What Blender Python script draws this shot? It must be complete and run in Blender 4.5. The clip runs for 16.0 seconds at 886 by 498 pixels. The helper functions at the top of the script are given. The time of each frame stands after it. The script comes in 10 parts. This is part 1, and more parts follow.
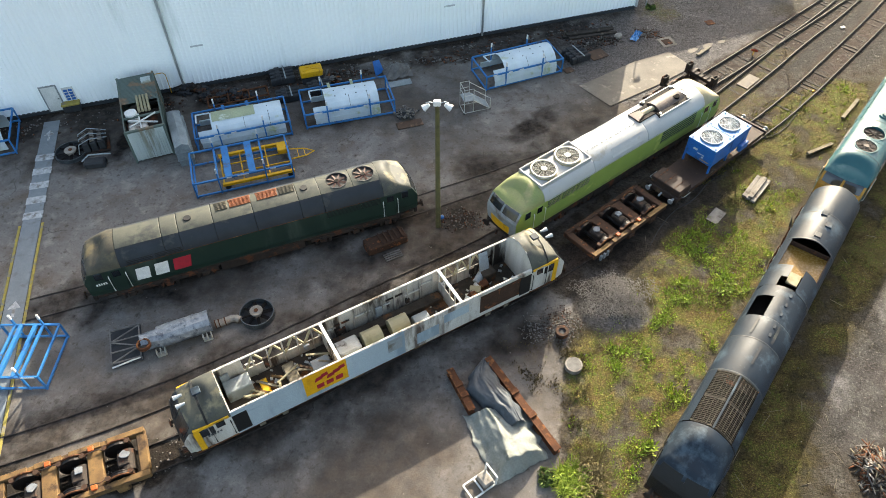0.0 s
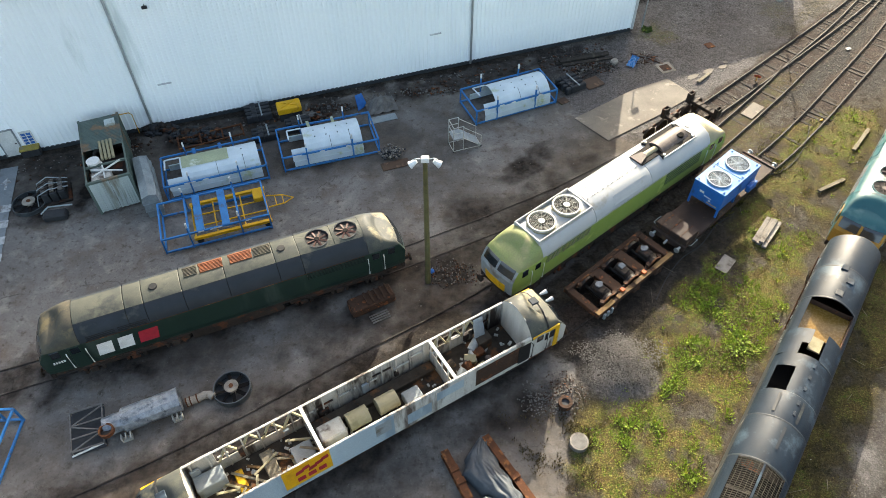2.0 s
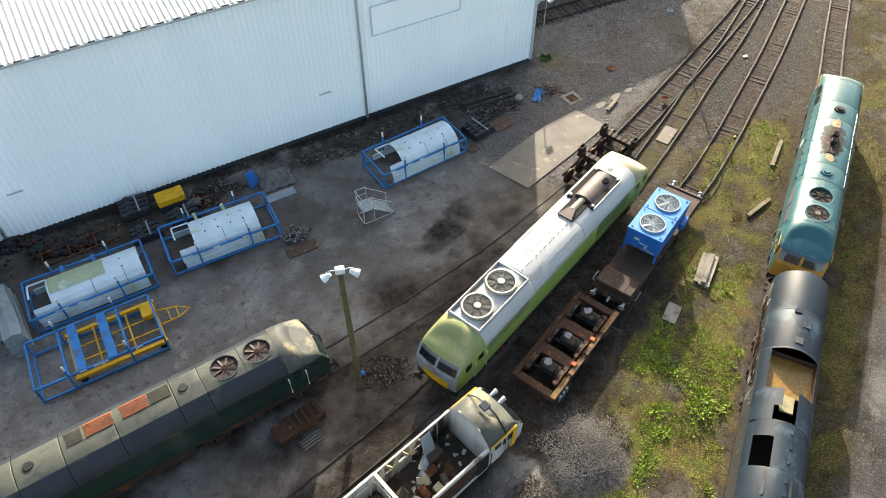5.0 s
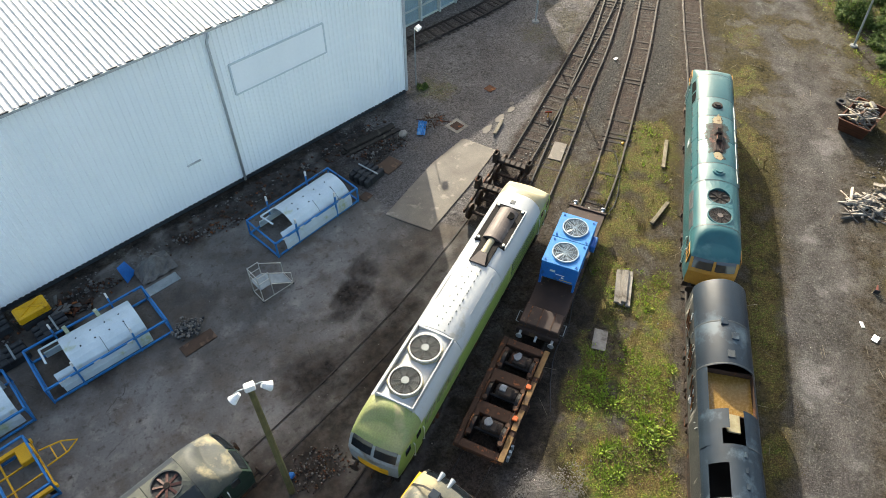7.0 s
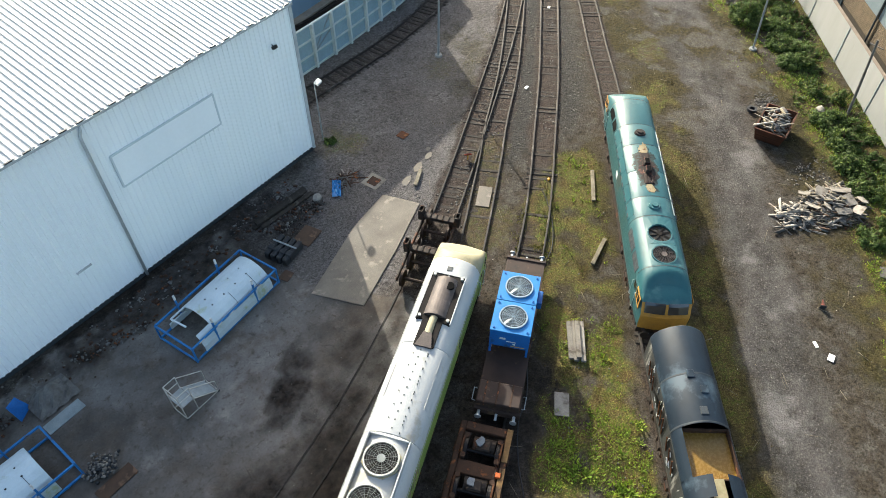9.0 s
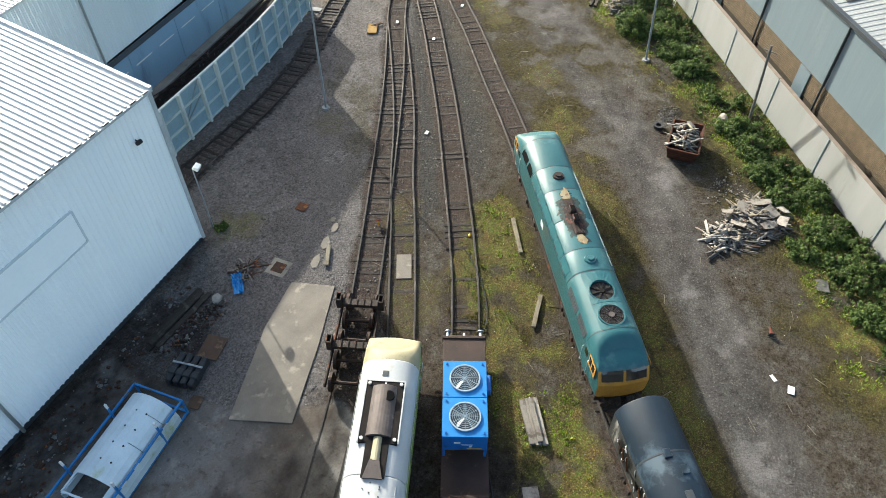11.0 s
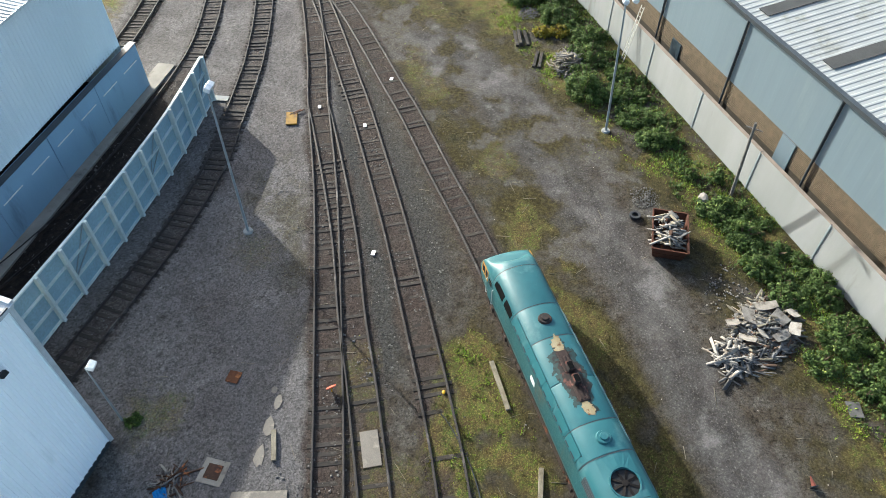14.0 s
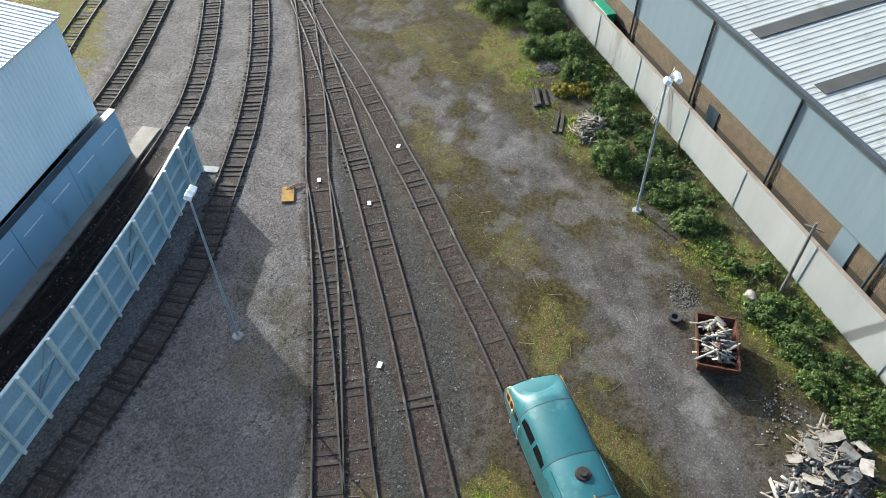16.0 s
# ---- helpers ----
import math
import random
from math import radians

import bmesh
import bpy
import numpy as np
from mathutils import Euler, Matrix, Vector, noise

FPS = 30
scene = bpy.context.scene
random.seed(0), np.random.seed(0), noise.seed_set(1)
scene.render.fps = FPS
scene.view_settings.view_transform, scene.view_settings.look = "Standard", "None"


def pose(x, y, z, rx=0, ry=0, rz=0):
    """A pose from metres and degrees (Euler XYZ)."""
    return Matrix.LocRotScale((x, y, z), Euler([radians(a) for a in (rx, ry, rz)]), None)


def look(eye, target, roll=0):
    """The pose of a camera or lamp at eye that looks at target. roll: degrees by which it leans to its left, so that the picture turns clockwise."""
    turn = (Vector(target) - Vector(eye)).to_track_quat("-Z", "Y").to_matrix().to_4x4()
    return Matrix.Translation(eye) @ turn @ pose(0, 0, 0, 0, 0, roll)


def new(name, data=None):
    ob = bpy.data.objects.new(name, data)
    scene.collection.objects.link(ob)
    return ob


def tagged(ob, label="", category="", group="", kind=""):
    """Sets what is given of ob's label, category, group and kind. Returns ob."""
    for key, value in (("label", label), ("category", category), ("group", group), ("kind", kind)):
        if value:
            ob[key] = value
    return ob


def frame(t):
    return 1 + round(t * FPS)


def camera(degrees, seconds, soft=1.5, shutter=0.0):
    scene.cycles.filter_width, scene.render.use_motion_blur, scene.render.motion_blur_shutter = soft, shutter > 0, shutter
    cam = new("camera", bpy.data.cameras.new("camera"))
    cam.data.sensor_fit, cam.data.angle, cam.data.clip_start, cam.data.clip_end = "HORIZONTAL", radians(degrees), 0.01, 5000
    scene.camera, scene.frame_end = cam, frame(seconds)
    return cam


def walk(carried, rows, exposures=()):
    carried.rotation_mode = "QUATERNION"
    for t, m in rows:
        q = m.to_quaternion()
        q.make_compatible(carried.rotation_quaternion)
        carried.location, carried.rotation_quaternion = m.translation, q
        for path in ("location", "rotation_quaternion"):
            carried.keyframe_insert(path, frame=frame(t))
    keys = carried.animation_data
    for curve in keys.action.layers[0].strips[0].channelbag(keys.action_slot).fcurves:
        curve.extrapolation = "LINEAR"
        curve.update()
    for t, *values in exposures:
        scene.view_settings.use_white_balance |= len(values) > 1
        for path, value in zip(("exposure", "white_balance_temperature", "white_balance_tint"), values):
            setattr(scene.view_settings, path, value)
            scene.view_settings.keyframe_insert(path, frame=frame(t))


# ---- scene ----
cam = camera(65.6, 16.0, soft=0.8)
METRES, EYE, TILT, LEAN, TURN = 45.0, 31.5, -49.0, 0.0, 0.0
ROWS = [
    (0.0, 0.0, 0.0, 0.0, -0.0, 0.0, -0.0),
    (0.5, -0.0002, 0.0168, 0.0193, -0.01, -0.09, 0.0),
    (1.0, -0.0006, 0.0342, 0.0394, -0.02, -0.2, 0.02),
    (1.5, -0.0007, 0.0522, 0.0588, -0.49, -0.29, 0.57),
    (2.0, -0.001, 0.0696, 0.0784, -0.92, -0.34, 1.06),
    (2.5, -0.0013, 0.0867, 0.0976, -1.2, -0.38, 1.33),
    (3.0, -0.002, 0.1032, 0.1165, -1.63, -0.38, 1.86),
    (3.5, -0.0026, 0.1201, 0.134, -2.59, -0.39, 2.91),
    (4.0, -0.0023, 0.1368, 0.1494, -4.32, -0.4, 4.85),
    (6.5, 0.0057, 0.2072, 0.2288, -15.08, -1.94, 16.41),
    (7.0, 0.0105, 0.222, 0.2466, -17.55, -2.59, 18.85),
    (7.5, 0.0172, 0.2375, 0.2644, -19.89, -3.25, 21.15),
    (8.0, 0.0251, 0.2538, 0.2839, -22.14, -3.98, 23.21),
    (8.5, 0.0352, 0.2707, 0.3043, -24.0, -4.63, 24.88),
    (9.0, 0.0463, 0.2884, 0.3248, -25.47, -5.12, 26.13),
    (11.5, 0.1397, 0.3852, 0.4352, -37.64, -11.28, 35.07),
    (12.0, 0.165, 0.4056, 0.4593, -38.51, -11.78, 35.54),
    (12.5, 0.1923, 0.4258, 0.4829, -40.34, -12.88, 36.57),
    (13.0, 0.2221, 0.4464, 0.5067, -42.24, -14.02, 37.59),
    (13.5, 0.2534, 0.4656, 0.5307, -43.78, -14.99, 38.44),
    (14.0, 0.2848, 0.4851, 0.5544, -44.61, -15.52, 38.83),
    (14.5, 0.3157, 0.5045, 0.5768, -44.71, -15.54, 38.77),
    (15.0, 0.3491, 0.5213, 0.5987, -44.64, -15.48, 38.73),
    (15.5, 0.3822, 0.5383, 0.6199, -44.65, -15.38, 38.69),
    (16.0, 0.4149, 0.5555, 0.6405, -44.65, -15.23, 38.65),
]
walk(cam, [(t, pose(0, 0, EYE, TILT, LEAN, TURN) @ pose(METRES * x, METRES * y, METRES * z, 90 + pitch, roll, yaw)) for t, x, y, z, yaw, pitch, roll in ROWS],
     exposures=[(0.0, 2.03, 7200, 8), (4.0, 1.97, 7100, 8), (7.0, 1.72, 6850, 7), (9.0, 1.63, 6550, 5.5), (12.0, 1.53, 6200, 5), (16.0, 1.57, 5750, 5)])

# ---- world and sun ----
SUN_EL, SUN_AZ = radians(22.8), radians(15.8)
world = bpy.data.worlds.new("world")
scene.world = world
world.use_nodes = True
wn = world.node_tree.nodes
sky = wn.new("ShaderNodeTexSky")
sky.sky_type = "NISHITA"
sky.sun_disc = False
sky.sun_elevation = SUN_EL
sky.sun_rotation = SUN_AZ
sky.dust_density = 4.0
sky.ozone_density = 0.4
world.node_tree.links.new(sky.outputs[0], wn["Background"].inputs[0])
wn["Background"].inputs[1].default_value = 0.15
sun = new("sun", bpy.data.lights.new("sun", "SUN"))
sun.data.energy, sun.data.angle, sun.data.color = 4.2, radians(0.6), (1.0, 0.94, 0.84)
to_sun = Vector((math.sin(SUN_AZ) * math.cos(SUN_EL), math.cos(SUN_AZ) * math.cos(SUN_EL), math.sin(SUN_EL)))
sun.matrix_world = look(to_sun * 200, (0, 0, 0))


# ---- materials ----
def rgb(h):
    v = [int(h[i:i + 2], 16) / 255 for i in (0, 2, 4)]
    return tuple(c / 12.92 if c <= 0.04045 else ((c + 0.055) / 1.055) ** 2.4 for c in v)


def surface(name, base, second=None, scale=3.0, rough=0.6, metal=0.0, bump=0.15, fine=40.0, spots=None, amount=0.0,
            spot_scale=1.2, streak=False, vary=0.0, spec=0.3, grit=0.35):
    """A weathered surface: two tones at a coarse scale, fine grain and relief, and stains or rust of a third colour."""
    m = bpy.data.materials.new(name)
    m.use_nodes = True
    nt = m.node_tree
    n, link = nt.nodes, nt.links.new
    bsdf = n["Principled BSDF"]
    co = n.new("ShaderNodeTexCoord").outputs["Object"]
    if streak:
        mp = n.new("ShaderNodeMapping")
        mp.inputs["Scale"].default_value = (1.0, 1.0, 0.18)
        link(co, mp.inputs[0])
        co2 = mp.outputs[0]
    else:
        co2 = co
    if second is None:
        second = tuple(c * 0.72 for c in base)

    def tex(where, sc, detail, lo, hi):
        t = n.new("ShaderNodeTexNoise")
        t.inputs["Scale"].default_value = sc
        t.inputs["Detail"].default_value = detail
        t.inputs["Roughness"].default_value = 0.62
        link(where, t.inputs["Vector"])
        r = n.new("ShaderNodeMapRange")
        r.inputs[1].default_value, r.inputs[2].default_value = lo, hi
        link(t.outputs[0], r.inputs[0])
        return r.outputs[0]

    def mix(fac, a, b):
        x = n.new("ShaderNodeMix")
        x.data_type = "RGBA"
        for v, k in ((fac, 0), (a, 6), (b, 7)):
            if isinstance(v, (int, float)):
                x.inputs[k].default_value = v
            elif isinstance(v, tuple):
                x.inputs[k].default_value = (*v, 1)
            else:
                link(v, x.inputs[k])
        return x.outputs[2]

    col = mix(tex(co2, scale, 5, 0.32, 0.68), base, second)
    grain = tex(co, fine, 3, 0.25, 0.75)
    dark = n.new("ShaderNodeMix")
    dark.data_type, dark.blend_type = "RGBA", "MULTIPLY"
    dark.inputs[0].default_value = grit
    link(col, dark.inputs[6])
    link(grain, dark.inputs[7])
    col = dark.outputs[2]
    if spots is not None:
        col = mix(tex(co2, spot_scale, 7, 0.62 - amount * 0.4, 0.70 - amount * 0.3), col, spots)
    if vary:
        info = n.new("ShaderNodeObjectInfo")
        r = n.new("ShaderNodeMapRange")
        r.inputs[3].default_value, r.inputs[4].default_value = 1 - vary, 1 + vary
        link(info.outputs["Random"], r.inputs[0])
        hv = n.new("ShaderNodeHueSaturation")
        link(r.outputs[0], hv.inputs["Value"])
        link(col, hv.inputs["Color"])
        col = hv.outputs[0]
    link(col, bsdf.inputs["Base Color"])
    rr = n.new("ShaderNodeMapRange")
    rr.inputs[3].default_value, rr.inputs[4].default_value = max(0.05, rough - 0.12), min(1, rough + 0.15)
    link(grain, rr.inputs[0])
    link(rr.outputs[0], bsdf.inputs["Roughness"])
    bsdf.inputs["Metallic"].default_value = metal
    bsdf.inputs["Specular IOR Level"].default_value = spec
    if bump:
        b = n.new("ShaderNodeBump")
        b.inputs["Strength"].default_value = bump
        b.inputs["Distance"].default_value = 0.02
        link(grain, b.inputs["Height"])
        link(b.outputs[0], bsdf.inputs["Normal"])
    return m


RUST = rgb("5a3420")
M = {}
M["clad_wall"] = surface("clad_wall", rgb("eef3f4"), rgb("e6edef"), 0.25, 0.5, 0, 0.0, 6, rgb("cfd8d8"), 0.05, 0.3, True, grit=0.04)
M["clad_pale"] = surface("clad_pale", rgb("c3ced2"), rgb("b8c4c9"), 0.25, 0.5, 0, 0.0, 6, rgb("a9b6bb"), 0.06, 0.3, True, grit=0.04)
M["clad_roof"] = surface("clad_roof", rgb("b2b3b2"), rgb("a9acaa"), 0.2, 0.5, 0, 0.0, 6, rgb("9a9a92"), 0.10, 0.25, grit=0.08)
M["clad_grey"] = surface("clad_grey", rgb("606e75"), rgb("5a676e"), 0.3, 0.5, 0, 0.0, 5, rgb("616d72"), 0.1, 0.3, True, grit=0.06)
M["band_blue"] = surface("band_blue", rgb("7c98ac"), rgb("7490a4"), 0.4, 0.5, 0, 0.0, 8, rgb("5c7080"), 0.1, 0.4, True, grit=0.08)
M["flash"] = surface("flash", rgb("ccd3d6"), None, 1, 0.4, 0.2, 0.03)
M["gutter"] = surface("gutter", rgb("3a4044"), None, 1, 0.5)
M["precast"] = surface("precast", rgb("848685"), rgb("777a77"), 0.4, 0.85, 0, 0.1, 25, rgb("65645e"), 0.12, 0.5, True, grit=0.12)
M["brick"] = surface("brick", rgb("6a5d4a"), rgb("564b3a"), 2, 0.9, 0, 0.2, 20, vary=0.12)
M["mortar"] = surface("mortar", rgb("3f392f"), None, 3, 0.95)
M["green_door"] = surface("green_door", rgb("2f3d45"), None, 1, 0.5)
M["rail"] = surface("rail", rgb("35302c"), rgb("262220"), 4, 0.7, 0.1, 0.1, 30, rgb("55504c"), 0.1, 0.6)
M["sleeper"] = surface("sleeper", rgb("36312c"), rgb("28241f"), 2.5, 0.95, 0, 0.5, 30, rgb("454039"), 0.12, 2, vary=0.3)
M["steel_dark"] = surface("steel_dark", rgb("3a322c"), rgb("261f1b"), 2, 0.75, 0.2, 0.3, 25, RUST, 0.18, 1.5)
M["rusty"] = surface("rusty", rgb("603b23"), rgb("422718"), 2.2, 0.9, 0.1, 0.4, 25, rgb("7d512e"), 0.2, 2)
M["rust_dark"] = surface("rust_dark", rgb("4b3527"), rgb("2e211a"), 2, 0.9, 0.1, 0.4, 25, rgb("7a4a2a"), 0.15, 2)
M["wheel"] = surface("wheel", rgb("3b2b22"), rgb("241b17"), 3, 0.6, 0.4, 0.2, 25)
M["wheel_black"] = surface("wheel_black", rgb("1c1817"), rgb("120f0e"), 3, 0.5, 0.2, 0.15, 25, rgb("4a2f20"), 0.1, 2)
M["tread"] = surface("tread", rgb("8a8580"), None, 3, 0.35, 0.9, 0.05)
M["black"] = surface("black", rgb("1b1c1d"), None, 3, 0.6)
M["void"] = surface("void", rgb("08090a"), rgb("0c0d0e"), 2, 0.9, 0, 0.0, spec=0.05)
M["glass"] = surface("glass", rgb("1a2126"), rgb("10161a"), 1, 0.12, 0.0, 0.0, spec=0.8)
M["white_paint"] = surface("white_paint", rgb("dedfdb"), rgb("c9ccc9"), 1.2, 0.5, 0, 0.06, 20, rgb("9a948a"), 0.06, 0.9)
M["grey_paint"] = surface("grey_paint", rgb("8f9698"), rgb("7d8486"), 1.2, 0.5, 0, 0.06, 20, rgb("5f5a52"), 0.1, 0.9)
M["yellow"] = surface("yellow", rgb("e0ac1c"), rgb("c8961a"), 1.4, 0.5, 0, 0.06, 20, rgb("7c5a24"), 0.1, 1.5)
M["blue"] = surface("blue", rgb("2068b0"), rgb("1a589c"), 1.4, 0.5, 0, 0.08, 20, rgb("274058"), 0.1, 1.3)
M["blue_bright"] = surface("blue_bright", rgb("176ca6"), rgb("136098"), 0.8, 0.45, 0, 0.04, 15, rgb("366c95"), 0.08, 1.2, grit=0.1)
M["bright_metal"] = surface("bright_metal", rgb("b9bec0"), rgb("9aa0a2"), 2, 0.4, 0.6, 0.05, 30)
M["galv"] = surface("galv", rgb("9aa3a6"), rgb("838c90"), 1.5, 0.5, 0.4, 0.05, 20)
M["timber"] = surface("timber", rgb("7f7868"), rgb("60594a"), 3, 0.95, 0, 0.5, 30, vary=0.25)
M["orange"] = surface("orange", rgb("8f5636"), rgb("74452c"), 2, 0.7, 0, 0.1, 25, rgb("5e321b"), 0.1, 3)


# ---- mesh helpers ----
def part(name, bm, material, parent=None, label="", smooth=False, kind=""):
    me = bpy.data.meshes.new(name)
    bm.normal_update()
    bm.to_mesh(me)
    bm.free()
    me.materials.append(material)
    if smooth:
        for f in me.polygons:
            f.use_smooth = True
    ob = new(name, me)
    if parent is not None:
        ob.parent = parent
    return tagged(ob, label, kind=kind)


def thing(name, m, label, category, group="", kind=""):
    ob = new(name)
    ob.empty_display_size = 0.3
    ob.matrix_world = m
    return tagged(ob, label, category, group, kind)


def on(x, y, deg, z=0.0):
    return pose(x, y, z, 0, 0, deg)


def box(bm, x0, x1, y0, y1, z0, z1, m=None, bev=0.0):
    r = bmesh.ops.create_cube(bm, size=1)
    vs = r["verts"]
    t = Matrix.Translation(((x0 + x1) / 2, (y0 + y1) / 2, (z0 + z1) / 2)) @ Matrix.Diagonal((abs(x1 - x0), abs(y1 - y0), abs(z1 - z0), 1))
    bmesh.ops.transform(bm, matrix=(m @ t) if m is not None else t, verts=vs)
    if bev:
        es = {e for v in vs for e in v.link_edges}
        bmesh.ops.bevel(bm, geom=list(es), offset=bev, segments=1, affect="EDGES", profile=0.5)
    return bm


def bar(bm, a, b, w, h=None, up=(0, 0, 1)):
    """A straight square bar from a to b."""
    a, b = Vector(a), Vector(b)
    h = h or w
    d = b - a
    x = d.normalized()
    u = Vector(up)
    if abs(x.dot(u)) > 0.98:
        u = Vector((1, 0, 0))
    y = u.cross(x).normalized()
    z = x.cross(y)
    m = Matrix((x, y, z)).transposed().to_4x4()
    m.translation = (a + b) / 2
    L = d.length / 2
    return box(bm, -L, L, -w / 2, w / 2, -h / 2, h / 2, m)


def rod(bm, a, b, r, seg=10, r2=None, caps=True):
    a, b = Vector(a), Vector(b)
    d = b - a
    m = Matrix.Translation((a + b) / 2) @ d.to_track_quat("Z", "Y").to_matrix().to_4x4()
    bmesh.ops.create_cone(bm, cap_ends=caps, segments=seg, radius1=r, radius2=r if r2 is None else r2, depth=d.length, matrix=m)
    return bm


def ring(bm, c, r0, r1, z0, z1, seg=28):
    """A flat upright-axis ring."""
    vs = []
    for k in range(seg):
        a = 2 * math.pi * k / seg
        ca, sa = math.cos(a), math.sin(a)
        vs.append([bm.verts.new((c[0] + r * ca, c[1] + r * sa, c[2] + z)) for r, z in ((r0, z0), (r1, z0), (r1, z1), (r0, z1))])
    for k in range(seg):
        p, q = vs[k], vs[(k + 1) % seg]
        for j in range(4):
            bm.faces.new((p[j], q[j], q[(j + 1) % 4], p[(j + 1) % 4]))
    return bm


def loft(bm, rings, closed=False, cap=False):
    """A skin over rows of points."""
    rows = [[bm.verts.new(p) for p in r] for r in rings]
    for a, b in zip(rows, rows[1:]):
        n = len(a)
        for j in range(n if closed else n - 1):
            bm.faces.new((a[j], a[(j + 1) % n], b[(j + 1) % n], b[j]))
    if cap:
        bm.faces.new(list(reversed(rows[0])))
        bm.faces.new(rows[-1])
    return bm


def plate(bm, pts, d):
    """A flat plate of the outline pts, thickened by the vector d."""
    d = Vector(d)
    a = [bm.verts.new(Vector(p)) for p in pts]
    b = [bm.verts.new(Vector(p) + d) for p in pts]
    n = len(a)
    bm.faces.new(list(reversed(a)))
    bm.faces.new(b)
    for i in range(n):
        bm.faces.new((a[i], a[(i + 1) % n], b[(i + 1) % n], b[i]))
    bmesh.ops.recalc_face_normals(bm, faces=bm.faces[:])
    return bm


def tube(bm, pts, r, seg=6):
    pts = [Vector(p) for p in pts]
    rows = []
    for i, p in enumerate(pts):
        d = (pts[min(i + 1, len(pts) - 1)] - pts[max(i - 1, 0)]).normalized()
        q = d.to_track_quat("Z", "Y")
        rows.append([p + q @ Vector((r * math.cos(2 * math.pi * k / seg), r * math.sin(2 * math.pi * k / seg), 0)) for k in range(seg)])
    return loft(bm, rows, True, True)


def spline(ctrl, step=0.5):
    """A smooth line through plan points, at even steps: rows of (x, y, heading)."""
    P = [Vector((*c, 0)) for c in ctrl]
    P = [P[0] * 2 - P[1]] + P + [P[-1] * 2 - P[-2]]
    raw = []
    for i in range(1, len(P) - 2):
        a, b, c, d = P[i - 1:i + 3]
        k = max(4, int((c - b).length / 0.25))
        for j in range(k):
            t = j / k
            raw.append(0.5 * (2 * b + (c - a) * t + (2 * a - 5 * b + 4 * c - d) * t * t + (3 * b - a - 3 * c + d) * t ** 3))
    raw.append(P[-2])
    out, want, run = [], 0.0, 0.0
    for p, q in zip(raw, raw[1:]):
        L = (q - p).length
        while want <= run + L and L > 0:
            s = p.lerp(q, (want - run) / L)
            h = (q - p).normalized()
            out.append((s.x, s.y, math.atan2(h.y, h.x)))
            want += step
        run += L
    return out


def bm_new():
    return bmesh.new()

# ---- plan of the tracks ----
TRACKS = {
    "a": [(-60, 12.5), (-36, 18.6), (-21.0, 23.7), (-10.9, 27.5), (-2.0, 31.0), (8.1, 36.0), (14.9, 40.4), (20.64, 44.76), (28.2, 51.1), (36.4, 58.2), (43.8, 65.2), (47.0, 68.0), (51.65, 72.35), (55.75, 76.4), (61.1, 81.8), (68, 89.3), (84, 108)],
    "b": [(-60, 2), (-36, 9.0), (-20.6, 14.7), (-14.5, 17.4), (-9.3, 20.3), (-4.0, 23.6), (3.46, 28.16), (10.9, 33.98), (18.35, 39.8), (25.2, 46.2), (29.0, 50.0), (33.9, 54.6), (39.4, 60.4), (43.8, 65.3)],
    "c": [(-60, -6), (-30, 7.2), (-12.33, 14.78), (-3.11, 20.15), (6.1, 25.5), (14.5, 32.2), (23.25, 39.35), (27.75, 43.6), (29.8, 45.7), (35.75, 51.85), (40.25, 56.8), (44.35, 61.4), (47.3, 64.9), (51.85, 70.3), (56.35, 75.95), (60.85, 82.0), (65.5, 88)],
    "d": [(-12, -18), (3.6, 3.1), (16.5, 20.0), (24.03, 30.07), (29.9, 37.2), (38.0, 47.3), (42.1, 52.85), (46.3, 58.4), (48.5, 61.6), (51.6, 65.95), (54.9, 70.8), (57.6, 75.2), (61.5, 81.2), (68, 91.8)],
    "e": [(-25, 50.0), (-4, 55.0), (10.5, 58.4), (19.3, 61.0), (28.0, 63.5), (34.1, 66.1), (38.0, 68.5), (41.6, 70.75), (45.6, 73.45), (51.85, 78.45), (58.8, 85.0), (66, 92.5), (78, 106)],
    "f": [(-6, 66.0), (14, 68.6), (26, 70.4), (38.3, 75.3), (46.2, 79.8), (56.4, 88.7), (70, 103)],
    "g": [(24, 76.5), (40.5, 83.8), (53.8, 92.5), (66, 102)],
    "h": [(34, 86), (45.1, 94.1), (60, 104)],
}
LINES = {k: spline(v, 0.5) for k, v in TRACKS.items()}

# ---- the ground: one sheet, with masks for grass, ballast, gravel road and stains ----
def axis(lo, hi, step, far):
    mid = list(np.arange(lo, hi + 1e-6, step))
    out, s, v = [], step, hi
    while v < far:
        s *= 1.35
        v += s
        out.append(v)
    low, s, v = [], step, lo
    while v > -far:
        s *= 1.35
        v -= s
        low.append(v)
    return np.array(low[::-1] + mid + out)


GX, GY = axis(-34, 72, 0.25, 900), axis(6, 96, 0.25, 900)
PX, PY = np.meshgrid(GX, GY)
rng = np.random.RandomState(5)


def value_noise(x, y, size, seed):
    r = np.random.RandomState(seed).rand(256, 256)
    u, v = x / size, y / size
    i, j = np.floor(u).astype(int), np.floor(v).astype(int)
    fu, fv = u - i, v - j
    fu, fv = fu * fu * (3 - 2 * fu), fv * fv * (3 - 2 * fv)
    g = lambda a, b: r[a % 256, b % 256]
    return (g(i, j) * (1 - fu) + g(i + 1, j) * fu) * (1 - fv) + (g(i, j + 1) * (1 - fu) + g(i + 1, j + 1) * fu) * fv


